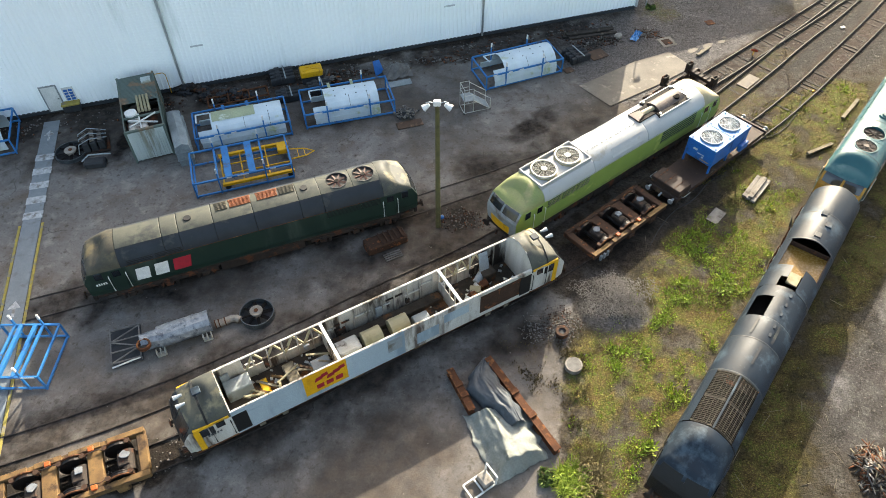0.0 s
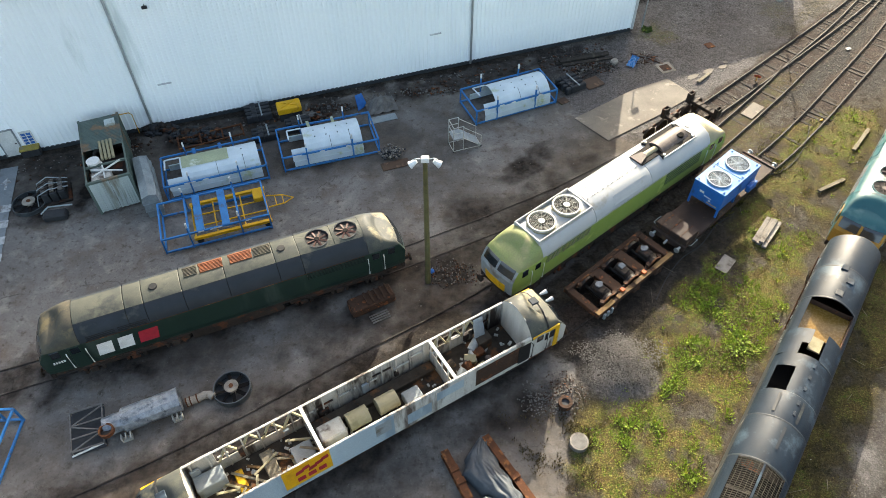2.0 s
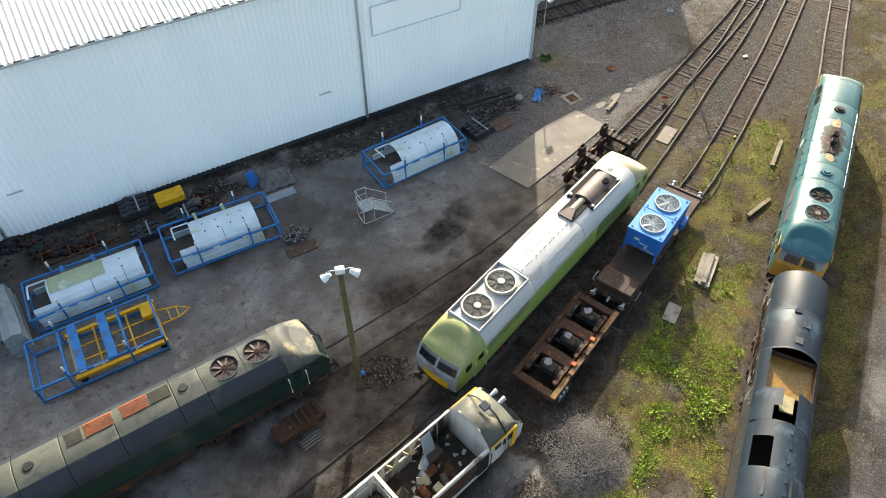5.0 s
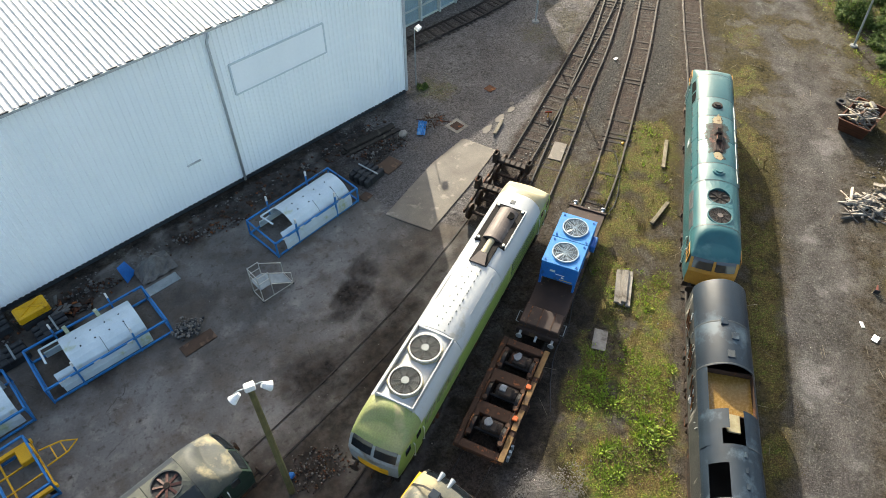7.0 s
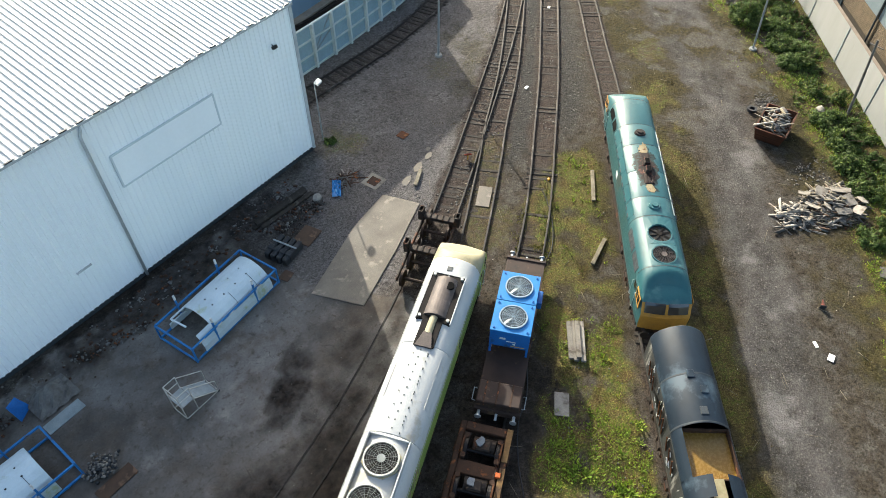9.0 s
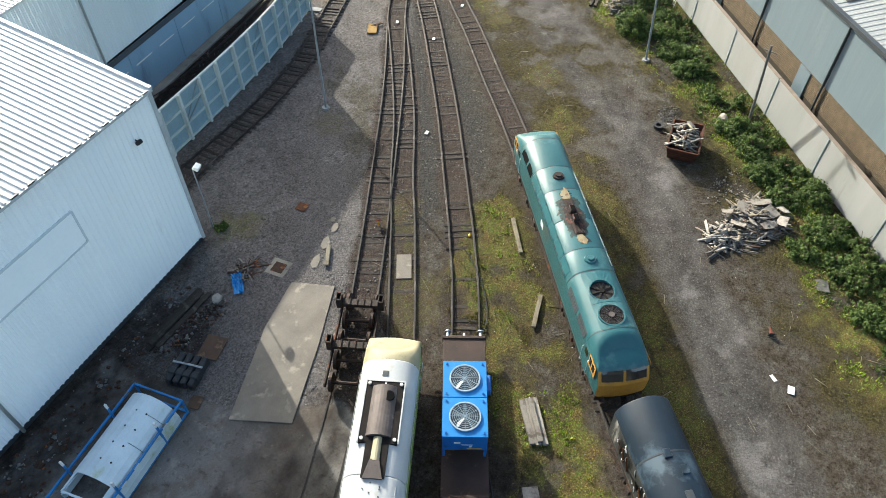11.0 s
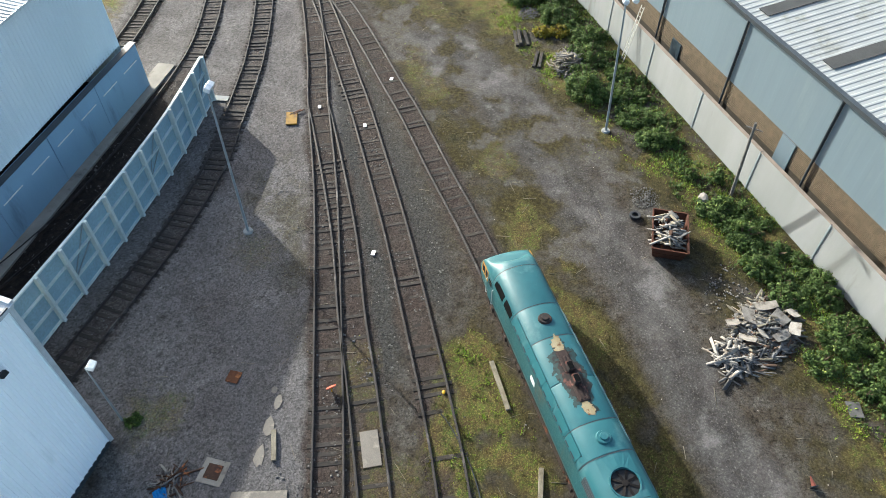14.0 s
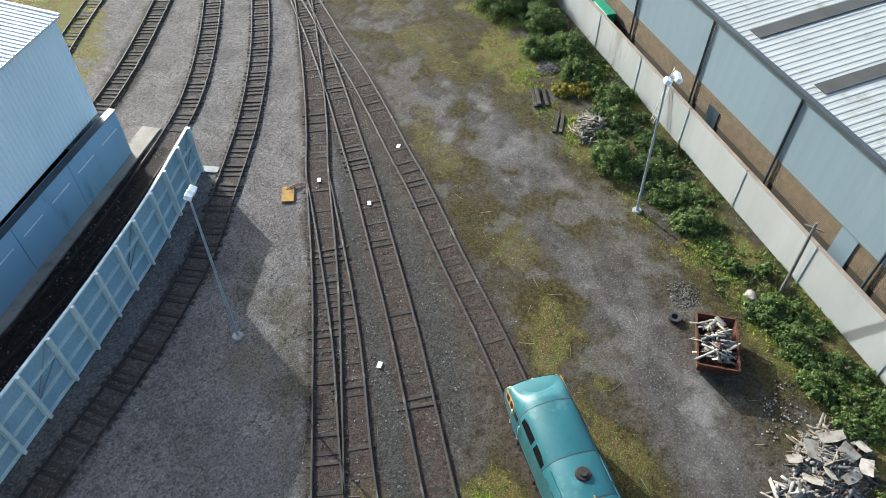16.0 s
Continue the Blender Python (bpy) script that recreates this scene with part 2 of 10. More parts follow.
def fbm(x, y, size, seed, octaves=4):
    s, a, t = 0, 1.0, 0
    for k in range(octaves):
        s = s + a * value_noise(x, y, size / 2 ** k, seed + k)
        t += a
        a *= 0.55
    return s / t


def poly_dist(x, y, pts):
    """Signed distance to a closed outline, positive inside."""
    d = np.full(x.shape, 1e9)
    inside = np.zeros(x.shape, bool)
    n = len(pts)
    for k in range(n):
        (ax, ay), (bx, by) = pts[k], pts[(k + 1) % n]
        ex, ey = bx - ax, by - ay
        t = np.clip(((x - ax) * ex + (y - ay) * ey) / (ex * ex + ey * ey), 0, 1)
        d = np.minimum(d, np.hypot(x - ax - t * ex, y - ay - t * ey))
        with np.errstate(divide="ignore", invalid="ignore"):
            inside ^= ((ay > y) != (by > y)) & (x < ex * (y - ay) / (ey if ey else 1e-9) + ax)
    return np.where(inside, d, -d)


def line_dist(x, y, pts):
    d = np.full(x.shape, 1e9)
    for (ax, ay), (bx, by) in zip(pts, pts[1:]):
        ex, ey = bx - ax, by - ay
        t = np.clip(((x - ax) * ex + (y - ay) * ey) / (ex * ex + ey * ey), 0, 1)
        d = np.minimum(d, np.hypot(x - ax - t * ex, y - ay - t * ey))
    return d


def soft(d, w):
    return np.clip(d / w + 0.5, 0, 1)


YARD = [(-60, 0), (2, -4), (5.2, 12), (6.4, 19), (7.5, 23.5), (4.2, 26.4), (10, 32), (15.5, 37.6), (15.0, 40.6), (11.0, 43.6), (9.6, 46.5), (8.6, 52), (-60, 30.0)]
GRASS_MID = [(1, -5), (5.6, 12), (6.6, 19.5), (9.5, 22.5), (13.7, 27.6), (18.1, 32.4), (21.6, 36.6), (24.9, 41.2), (28.6, 44.3), (33.2, 44.6), (29.6, 39.4), (22.2, 30.2), (13.6, 18.8), (2, 3.4), (-4, -6)]
STRIP = [(4.6, 2.2), (17.8, 19.0), (31.3, 36.3), (39.8, 46.6), (43.8, 47.2), (36.5, 37.8), (28, 28.2), (21, 19.5), (8, 1)]
VERGE = [(34, 14), (33.5, 21.5), (38.3, 27.2), (43.6, 31.5), (48.5, 38.6), (50.4, 43.0), (54.5, 49.5), (58.5, 57), (64, 66), (72, 72), (75, 64), (66, 52), (47, 28.5), (38, 16)]
ROAD = [(18, 15), (22.3, 20.4), (28.6, 27.6), (36.4, 35.8), (42.6, 43.4), (47.4, 51.0), (52.4, 59.5), (55, 66), (58.5, 63.5), (55.5, 55.5), (52.4, 49.0), (45.9, 41.6), (38.6, 33.3), (31.2, 25.3), (24.1, 17.6), (21, 14)]
GRAVEL = [(16.9, 54.7), (8.0, 52.4), (9.4, 46.3), (11.0, 43.4), (14.8, 40.0), (17, 39), (19.6, 42.4), (24.5, 45.5), (29, 46), (34.5, 46.2), (40.5, 53), (50, 66), (57, 77), (66, 90), (80, 110), (40, 110), (10, 66), (-40, 52)]
FARGRASS = [(30, 84), (43, 88), (52, 98), (66, 112), (20, 120), (16, 90)]

wob = fbm(PX, PY, 3.0, 11) - 0.5
wob2 = fbm(PX, PY, 0.9, 31, 3) - 0.5
patch = fbm(PX, PY, 1.6, 51, 4)
broad = fbm(PX, PY, 9.0, 71, 3)
edge = wob * 2.2 + wob2 * 1.2
yard = soft(poly_dist(PX, PY, YARD) + edge * 0.5, 0.8)
mid_d = poly_dist(PX, PY, GRASS_MID)
grass = np.maximum.reduce([
    soft(mid_d + edge * 1.3, 1.2) * np.clip((patch - 0.30) * 5, 0.15, 1),
    soft(poly_dist(PX, PY, STRIP) + edge, 1.0) * np.clip((patch - 0.38) * 5, 0, 0.55),
    soft(poly_dist(PX, PY, VERGE) + edge * 1.6, 1.5) * np.clip((patch - 0.34) * 4, 0.1, 0.75),
    soft(poly_dist(PX, PY, FARGRASS) + edge, 2.0) * np.clip((patch - 0.25) * 5, 0.2, 1),
    np.clip((fbm(PX, PY, 5.0, 91, 4) - 0.60) * 6, 0, 0.4) * (1 - yard) * soft(poly_dist(PX, PY, [(40, 40), (45, 44), (60, 66), (66, 80), (50, 62)]) + 3, 2),
    soft(1.5 - np.hypot(PX - 18.4, (PY - 54.6) * 0.7) + edge * 1.2, 1.2) * 0.7,
    soft(1.0 - np.minimum(line_dist(PX, PY, [(21.5, 42.5), (24, 44.8), (27, 48)]), line_dist(PX, PY, [(19, 40.6), (23, 42.6)])) + edge * 1.4, 1.2) * 0.5,
    soft(2.2 - np.hypot(PX - 30.2, PY - 58.6) + edge * 1.2, 2.5) * 0.45,
])
road = soft(poly_dist(PX, PY, ROAD) + edge * 0.9, 1.6)
near_track = np.full(PX.shape, 1e9)
far_track = near_track.copy()
for key, line in LINES.items():
    pts = [(p[0], p[1]) for p in line[::6]]
    if key in "abcd":
        near_track = np.minimum(near_track, line_dist(PX, PY, pts))
    else:
        far_track = np.minimum(far_track, line_dist(PX, PY, pts))
bed = np.maximum(soft(1.15 - near_track + edge * 0.35, 0.6) * 0.9, soft(1.1 - far_track + edge * 0.4, 0.7) * 0.62) * (1 - yard)
gravel = soft(poly_dist(PX, PY, GRAVEL) + edge, 1.5)
# oil and damp in the yard
STAINS = [(7.8, 37.0, 1.1), (0.5, 32.5, 1.2), (7.3, 40.2, 0.7), (6.1, 38.4, 0.8), (10.7, 39.6, 0.8), (2.6, 34.4, 1.2), (4.6, 35.2, 1.0), (1.2, 29.2, 1.8), (-1.5, 28.6, 1.6), (2.2, 33.6, 1.5), (5.6, 33.2, 1.6), (3.2, 31.2, 1.8), (-1.4, 31.6, 1.3), (7.6, 37.4, 1.0), (6.3, 39.2, 0.6), (-6.2, 25.3, 1.2), (10.8, 26.6, 1.5), (12.0, 25.8, 1.0), (15.6, 30.2, 1.6), (17.2, 31.6, 1.4), (14.2, 28.2, 1.2), (4.0, 34.2, 1.5), (6.5, 35.8, 1.2), (9.2, 36.6, 1.3), (1.0, 32.8, 1.0), (9.5, 39.0, 0.9), (-4, 26.6, 2.2), (-9, 21, 1.6), (-12, 20, 1.4), (0.5, 27.8, 2.2), (-26, 36.5, 2.4), (-23.8, 36.4, 1.8), (3.0, 20.3, 1.4), (10.4, 27.6, 1.4), (-20.5, 43, 1.8), (-17, 43, 1.6), (-12.5, 43.8, 2.2), (-7.5, 45.3, 1.8), (12.0, 49.5, 1.6), (9, 49.6, 1.6), (-8.0, 40.2, 1.0), (5.5, 48.3, 1.5)]
oil_and_dark = np.zeros(PX.shape)
for sx, sy, sr in STAINS:
    along, across = (PX - sx) * 0.83 + (PY - sy) * 0.56, (PY - sy) * 0.83 - (PX - sx) * 0.56
    oil_and_dark = np.maximum(oil_and_dark, soft(sr * 0.8 - np.hypot(along * 0.6, across * 1.35) + edge * 1.7, sr * 1.5) * (0.55 + 0.3 * ((sx * 7.3) % 1)))
for ctrl, w in ((LINES["a"], 0.9), (LINES["b"], 1.5), (LINES["c"], 1.6)):
    pts = [(p[0], p[1]) for p in ctrl[::6]]
    oil_and_dark = np.maximum(oil_and_dark, soft(w - line_dist(PX, PY, pts) + edge * 1.0, 1.4) * 0.75 * yard)
# long grimy stretches beside the stripped hulk and along the lines
for pts, w, k in (([(-14, 11.5), (-3.0, 17.2), (6.0, 22.6), (9.0, 26.0)], 1.3, 0.5), ([(-14, 17.2), (-4, 22.6), (3.6, 27.2), (8, 30)], 1.3, 0.6), ([(-22, 22.2), (-11, 26.6), (-2, 30.0), (4, 32.4)], 1.1, 0.8), ([(3, 23.6), (7.5, 24.6), (11.5, 28.4), (15, 32)], 1.5, 0.8), ([(-24, 35.6), (-22.5, 38.5), (-21, 42)], 1.8, 1.1)):
    oil_and_dark = np.maximum(oil_and_dark, soft(w - line_dist(PX, PY, pts) + edge * 1.4, 1.6) * k * np.clip((fbm(PX, PY, 2.6, 117) - 0.2) * 3.2, 0.25, 1))
WALLA, WALLB = (-60.0, 30.62), (16.72, 55.25)
skirt = soft(3.1 - line_dist(PX, PY, [WALLA, (12.6, 53.9)]) + edge * 1.2, 1.4)
oil_and_dark = np.maximum(oil_and_dark, skirt * np.clip((fbm(PX, PY, 2.0, 111) - 0.28) * 5, 0, 1) * 0.75)
# near-black bed between the fence and the blue shed, and dark along track g
oil_and_dark = np.maximum(oil_and_dark, soft(1.9 - line_dist(PX, PY, [(p[0], p[1]) for p in LINES["f"][::6] if p[0] < 40]) + edge * 0.2, 0.5) * 1.6)
oil_and_dark = np.maximum(oil_and_dark, soft(1.3 - line_dist(PX, PY, [(p[0], p[1]) for p in LINES["g"][::6]]) + edge * 0.4, 0.6) * 0.8)

HEAP = [(9.9, 23.4, 2.0, 0.45), (8.1, 24.4, 1.2, 0.3), (6.6, 21.3, 0.9, 0.15), (-2.75, 40.35, 0.8, 0.2)]
PZ = (fbm(PX, PY, 2.2, 131) - 0.5) * 0.05 + wob2 * 0.03 * (1 - yard) + grass * (patch - 0.4) * 0.16 + bed * 0.02
PZ = PZ * (np.hypot(PX - 18, PY - 45) < 150)
for hx, hy, hr, hh in HEAP:
    h = np.clip(1 - np.hypot(PX - hx, PY - hy) / hr, 0, 1)
    PZ += hh * h * h * (3 - 2 * h) * (0.8 + 0.5 * wob2)
heap = soft(2.3 - np.hypot((PX - 9.6), (PY - 23.5)) + edge * 1.2, 1.0)
gravel = np.maximum(gravel, heap)
grass = grass * np.where((PY > 32) & (PX < 36), 0.72, 1.0)
grass = grass * (1 - heap * 0.85) * (1 - road * 0.8)

# low brown growth beside the gravel road and on the verge
dryveg = np.maximum.reduce([
    soft(mid_d + 0.6 + edge, 1.2) * np.clip((PY - 29) / 5, 0, 0.9) * np.clip((patch - 0.2) * 4, 0, 1),
    soft(1.9 - np.hypot(PX - 12.6, (PY - 24.8) * 1.1) + edge * 1.5, 1.6),
    soft(1.3 - np.hypot(PX - 7.6, PY - 20.2) + edge * 1.4, 1.4) * 0.9,
    soft(poly_dist(PX, PY, STRIP) + 0.8 + edge, 1.2) * np.clip((patch - 0.2) * 4, 0, 1),
    soft(poly_dist(PX, PY, VERGE) + 2.5 + edge * 1.8, 2.5) * np.clip((patch - 0.22) * 4, 0, 0.9),
    soft(poly_dist(PX, PY, [(30, 56.5), (33, 62), (36.5, 61.5), (36, 58.5), (28, 52), (25, 50.5)]) + edge * 2.2, 2.5) * np.clip((patch - 0.3) * 3, 0, 0.55),
    soft(poly_dist(PX, PY, [(43, 44), (52, 52), (60, 64), (66, 78), (60, 80), (50, 64), (40, 50)]) + edge * 2, 3) * np.clip((fbm(PX, PY, 3.5, 97, 4) - 0.42) * 5, 0, 0.85),
]) * (1 - road) * (1 - yard)

# broad brown grime where engines have stood, and pale bare patches by the gravel track
grime = np.zeros(PX.shape)
for pts, w, k in (([(-6, 29.5), (2, 33.2), (9, 38.6), (13, 41.6)], 2.6, 0.85), ([(-14, 24.6), (-4, 27.4), (4, 31.0)], 2.4, 0.8), ([(-16, 14.5), (-6, 19.6), (2, 24.5), (10, 30.5), (16, 36)], 2.2, 0.9), ([(-30, 37.5), (-19, 40.8), (-8, 44.2), (4, 47.6), (12, 50.6)], 2.2, 0.7), ([(-9, 10), (1.5, 15.5), (4, 19)], 3.2, 0.95), ([(-22, 18.6), (-12, 21.6), (-6, 24)], 1.6, 0.6), ([(-9, 40.5), (0, 43.2), (5, 44.5)], 2.6, 0.9), ([(-2, 37), (5, 39.5)], 2.0, 0.6)):
    grime = np.maximum(grime, soft(w - line_dist(PX, PY, pts) + edge * 2.2, 3.0) * k * np.clip((fbm(PX, PY, 3.4, 141) - 0.22) * 2.8, 0.2, 1))
pale = np.clip((fbm(PX, PY, 2.6, 151, 4) - 0.57) * 6, 0, 0.5) * soft(poly_dist(PX, PY, [(38, 38), (47, 40), (62, 60), (66, 76), (58, 74), (46, 56)]) + 2 + edge * 2, 3)
for pts, w, k in (([(12.5, 46.5), (16.5, 49.0), (20.6, 49.2), (25.6, 54.0)], 1.5, 0.85), ([(20.5, 46.2), (24.5, 49.5), (28, 53.5)], 1.0, 0.6), ([(28.5, 57.5), (31, 59.5)], 1.6, 0.6)):
    pale = np.maximum(pale, soft(w - line_dist(PX, PY, pts) + edge * 1.6, 1.6) * k)
yard = yard * (1 - soft(1.5 - line_dist(PX, PY, [(-34, 5.4), (-22, 10.6), (-12.3, 14.8)]) + edge * 1.2, 1.0) * 0.95)
yard = yard * (1 - soft(0.8 - line_dist(PX, PY, [(-8, 20.6), (-2, 24.2), (3.5, 27.6)]) + edge * 1.3, 1.0) * 0.8)
PZ -= 0.03
nx, ny = len(GX), len(GY)
idx = np.arange(nx * ny).reshape(ny, nx)
quads = np.stack([idx[:-1, :-1], idx[:-1, 1:], idx[1:, 1:], idx[1:, :-1]], -1).reshape(-1, 4)
me = bpy.data.meshes.new("ground")
me.vertices.add(nx * ny)
me.vertices.foreach_set("co", np.stack([PX, PY, PZ], -1).ravel())
me.loops.add(quads.size)
me.loops.foreach_set("vertex_index", quads.ravel())
me.polygons.add(len(quads))
me.polygons.foreach_set("loop_start", np.arange(0, quads.size, 4))
me.update(calc_edges=True)
me.polygons.foreach_set("use_smooth", np.ones(len(quads), bool))
lines_mask = soft(3.2 - near_track + edge * 0.5, 1.6) * soft(poly_dist(PX, PY, [(20.7, 44.0), (28.9, 50.7), (37.2, 57.6), (44.5, 64.6), (52.4, 71.8), (62, 81.3), (78, 98), (78, 80), (60, 64), (30, 40)]) + edge * 0.5, 1.0)
for nm, arr in (("cover_d", (lines_mask, np.clip((fbm(PX, PY, 1.9, 161, 5) - 0.46) * 6, 0, 1) * soft(poly_dist(PX, PY, [(36, 44), (43, 43), (56, 52), (70, 70), (66, 84), (54, 68)]) + 1 + edge * 2, 3), grime)), ("cover_a", (grass, bed, road)), ("cover_b", (yard, oil_and_dark, gravel)), ("cover_c", (dryveg, grime, pale))):
    at = me.attributes.new(nm, "FLOAT_COLOR", "POINT")
    at.data.foreach_set("color", np.stack([*arr, np.ones(PX.shape)], -1).astype(np.float32).ravel())
ground = new("ground", me)
tagged(ground, "oily tarmac yard, grey ballast, gravel track and weedy grass", "ground", kind="structure")


def ground_height(x, y):
    i = min(max(int(np.searchsorted(GX, x)) - 1, 0), nx - 2)
    j = min(max(int(np.searchsorted(GY, y)) - 1, 0), ny - 2)
    return float(PZ[j, i])


def ground_material():
    m = bpy.data.materials.new("ground_cover")
    m.use_nodes = True
    nt = m.node_tree
    n, link = nt.nodes, nt.links.new
    bsdf = n["Principled BSDF"]
    co = n.new("ShaderNodeTexCoord").outputs["Object"]

    def noise_of(sc, detail, lo, hi, rough=0.6):
        t = n.new("ShaderNodeTexNoise")
        t.inputs["Scale"].default_value, t.inputs["Detail"].default_value, t.inputs["Roughness"].default_value = sc, detail, rough
        link(co, t.inputs["Vector"])
        r = n.new("ShaderNodeMapRange")
        r.inputs[1].default_value, r.inputs[2].default_value = lo, hi
        link(t.outputs[0], r.inputs[0])
        return r.outputs[0]

    def cells(sc, lo, hi, out="Distance"):
        t = n.new("ShaderNodeTexVoronoi")
        t.inputs["Scale"].default_value = sc
        link(co, t.inputs["Vector"])
        if out == "Color":
            s = n.new("ShaderNodeSeparateColor")
            link(t.outputs["Color"], s.inputs[0])
            return s.outputs[0]
        r = n.new("ShaderNodeMapRange")
        r.inputs[1].default_value, r.inputs[2].default_value = lo, hi
        link(t.outputs[out], r.inputs[0])
        return r.outputs[0]

    def mix(fac, a, b, mode="MIX"):
        x = n.new("ShaderNodeMix")
        x.data_type, x.blend_type = "RGBA", mode
        for v, k in ((fac, 0), (a, 6), (b, 7)):
            if isinstance(v, (int, float)):
                x.inputs[k].default_value = v
            elif isinstance(v, tuple):
                x.inputs[k].default_value = (*v, 1)
            else:
                link(v, x.inputs[k])
        return x.outputs[2]

    def cover(name):
        a = n.new("ShaderNodeAttribute")
        a.attribute_name = name
        s = n.new("ShaderNodeSeparateColor")
        link(a.outputs["Color"], s.inputs[0])
        return s.outputs[0], s.outputs[1], s.outputs[2]

    def broken(mask, sc, width=0.5):
        """The mask's edge broken up by fine noise."""
        add = n.new("ShaderNodeMath")
        add.operation = "ADD"
        link(mask, add.inputs[0])
        link(noise_of(sc, 4, -0.2, 1.2), add.inputs[1])
        r = n.new("ShaderNodeMapRange")
        r.inputs[1].default_value, r.inputs[2].default_value = 1 - width / 2, 1 + width / 2
        link(add.outputs[0], r.inputs[0])
        return r.outputs[0]

    g, bd, rd = cover("cover_a")
    yd, ol, gv = cover("cover_b")
    stones = mix(0.5, cells(19, 0, 1, "Color"), cells(8.5, 0, 1, "Color"))
    big = cells(5, 0, 1, "Color")
    earth = mix(noise_of(1.3, 6, 0.36, 0.64), rgb("302a24"), rgb("453f37"))
    earth = mix(noise_of(5, 5, 0.48, 0.66), earth, rgb("1f1a16"))
    col = mix(noise_of(1.1, 7, 0.44, 0.6), earth, mix(stones, rgb("2b2925"), rgb("5a5651")))
    gravel_col = mix(stones, rgb("3e3c3a"), rgb("7b7775"))
    gravel_col = mix(noise_of(0.3, 6, 0.4, 0.66), gravel_col, mix(stones, rgb("373433"), rgb("65605f")))
    gravel_col = mix(noise_of(1.7, 6, 0.55, 0.72), gravel_col, mix(stones, rgb("2f2b2a"), rgb("54504c")))
    gravel_col = mix(noise_of(0.7, 5, 0.6, 0.72), gravel_col, mix(stones, rgb("454342"), rgb("777574")))
    dark_stone, moss, _ = cover("cover_d")
    gravel_col = mix(dark_stone, gravel_col, mix(stones, rgb("1c1b1a"), rgb("474644")))
    col = mix(gv, col, gravel_col)
    road_col = mix(noise_of(0.55, 7, 0.36, 0.64), rgb("494745"), rgb("353332"))
    road_col = mix(noise_of(1.6, 7, 0.5, 0.66), road_col, rgb("302e2b"))
    road_col = mix(noise_of(0.28, 5, 0.56, 0.68), road_col, rgb("716f6d"))
    road_col = mix(noise_of(9, 3, 0.58, 0.78), road_col, rgb("666462"))
    dry = mix(noise_of(1.1, 6, 0.42, 0.6), rgb("3d371f"), rgb("262411"))
    dry = mix(noise_of(7, 5, 0.5, 0.7), dry, rgb("4e4930"))
    dry = mix(noise_of(3.1, 6, 0.52, 0.7), dry, rgb("221c15"))
    rough_v, grimy, bare = cover("cover_c")
    col = mix(broken(rough_v, 2.0, 0.9), col, dry)
    mp = n.new("ShaderNodeMapping")
    mp.vector_type = "TEXTURE"
    mp.inputs["Rotation"].default_value = (0, 0, math.radians(49))
    mp.inputs["Scale"].default_value = (4.0, 1.6, 1.0)
    link(co, mp.inputs[0])
    ts = n.new("ShaderNodeTexNoise")
    ts.inputs["Scale"].default_value, ts.inputs["Detail"].default_value = 1.1, 5
    link(mp.outputs[0], ts.inputs["Vector"])
    tr = n.new("ShaderNodeMapRange")
    tr.inputs[1].default_value, tr.inputs[2].default_value, tr.inputs[4].default_value = 0.4, 0.68, 0.6
    link(ts.outputs[0], tr.inputs[0])
    road_col = mix(tr.outputs[0], road_col, mix(noise_of(0.4, 4, 0.4, 0.6), rgb("5f5d5b"), rgb("575251")))
    col = mix(broken(rd, 1.2, 0.8), col, road_col)
    col = mix(broken(moss, 4.5, 1.2), col, mix(noise_of(3.5, 6, 0.4, 0.64), rgb("292312"), rgb("403a1e")))
    col = mix(broken(bare, 1.6, 0.7), col, mix(stones, rgb("43403f"), rgb("686563")))
    ballast = mix(stones, rgb("221d19"), rgb("4d4640"))
    ballast = mix(noise_of(0.8, 5, 0.36, 0.66), ballast, mix(stones, rgb("27201d"), rgb("453b35")))
    ballast = mix(noise_of(2.2, 6, 0.55, 0.7), ballast, mix(stones, rgb("181310"), rgb("2f2721")))
    col = mix(broken(bd, 3, 0.6), col, ballast)
    tar = mix(noise_of(0.14, 5, 0.36, 0.64), rgb("605e5b"), rgb("787572"))
    tar = mix(noise_of(0.45, 6, 0.5, 0.68), tar, rgb("5e564e"))
    tar = mix(noise_of(0.8, 5, 0.54, 0.74), tar, rgb("87827c"))
    tar = mix(noise_of(2.6, 6, 0.55, 0.74), tar, rgb("433e38"))
    tar = mix(noise_of(7, 6, 0.58, 0.72, 0.75), tar, rgb("3b3732"))
    tar = mix(noise_of(5.3, 7, 0.6, 0.74, 0.75), tar, rgb("928d87"))
    wv = n.new("ShaderNodeTexNoise")
    wv.inputs["Scale"].default_value, wv.inputs["Detail"].default_value = 1.1, 4
    link(co, wv.inputs["Vector"])
    wc = n.new("ShaderNodeMix")
    wc.data_type = "VECTOR"
    wc.inputs[0].default_value = 0.45
    link(co, wc.inputs[4])
    link(wv.outputs["Color"], wc.inputs[5])
    cr = n.new("ShaderNodeTexVoronoi")
    cr.feature = "DISTANCE_TO_EDGE"
    cr.inputs["Scale"].default_value = 0.42
    link(wc.outputs[1], cr.inputs["Vector"])
    crk = n.new("ShaderNodeMapRange")
    crk.inputs[1].default_value, crk.inputs[2].default_value, crk.inputs[3].default_value, crk.inputs[4].default_value = 0.001, 0.008, 0.6, 0.0
    link(cr.outputs["Distance"], crk.inputs[0])
    gate = n.new("ShaderNodeMath")
    gate.operation = "MULTIPLY"
    link(crk.outputs[0], gate.inputs[0])
    link(noise_of(0.22, 3, 0.54, 0.64), gate.inputs[1])
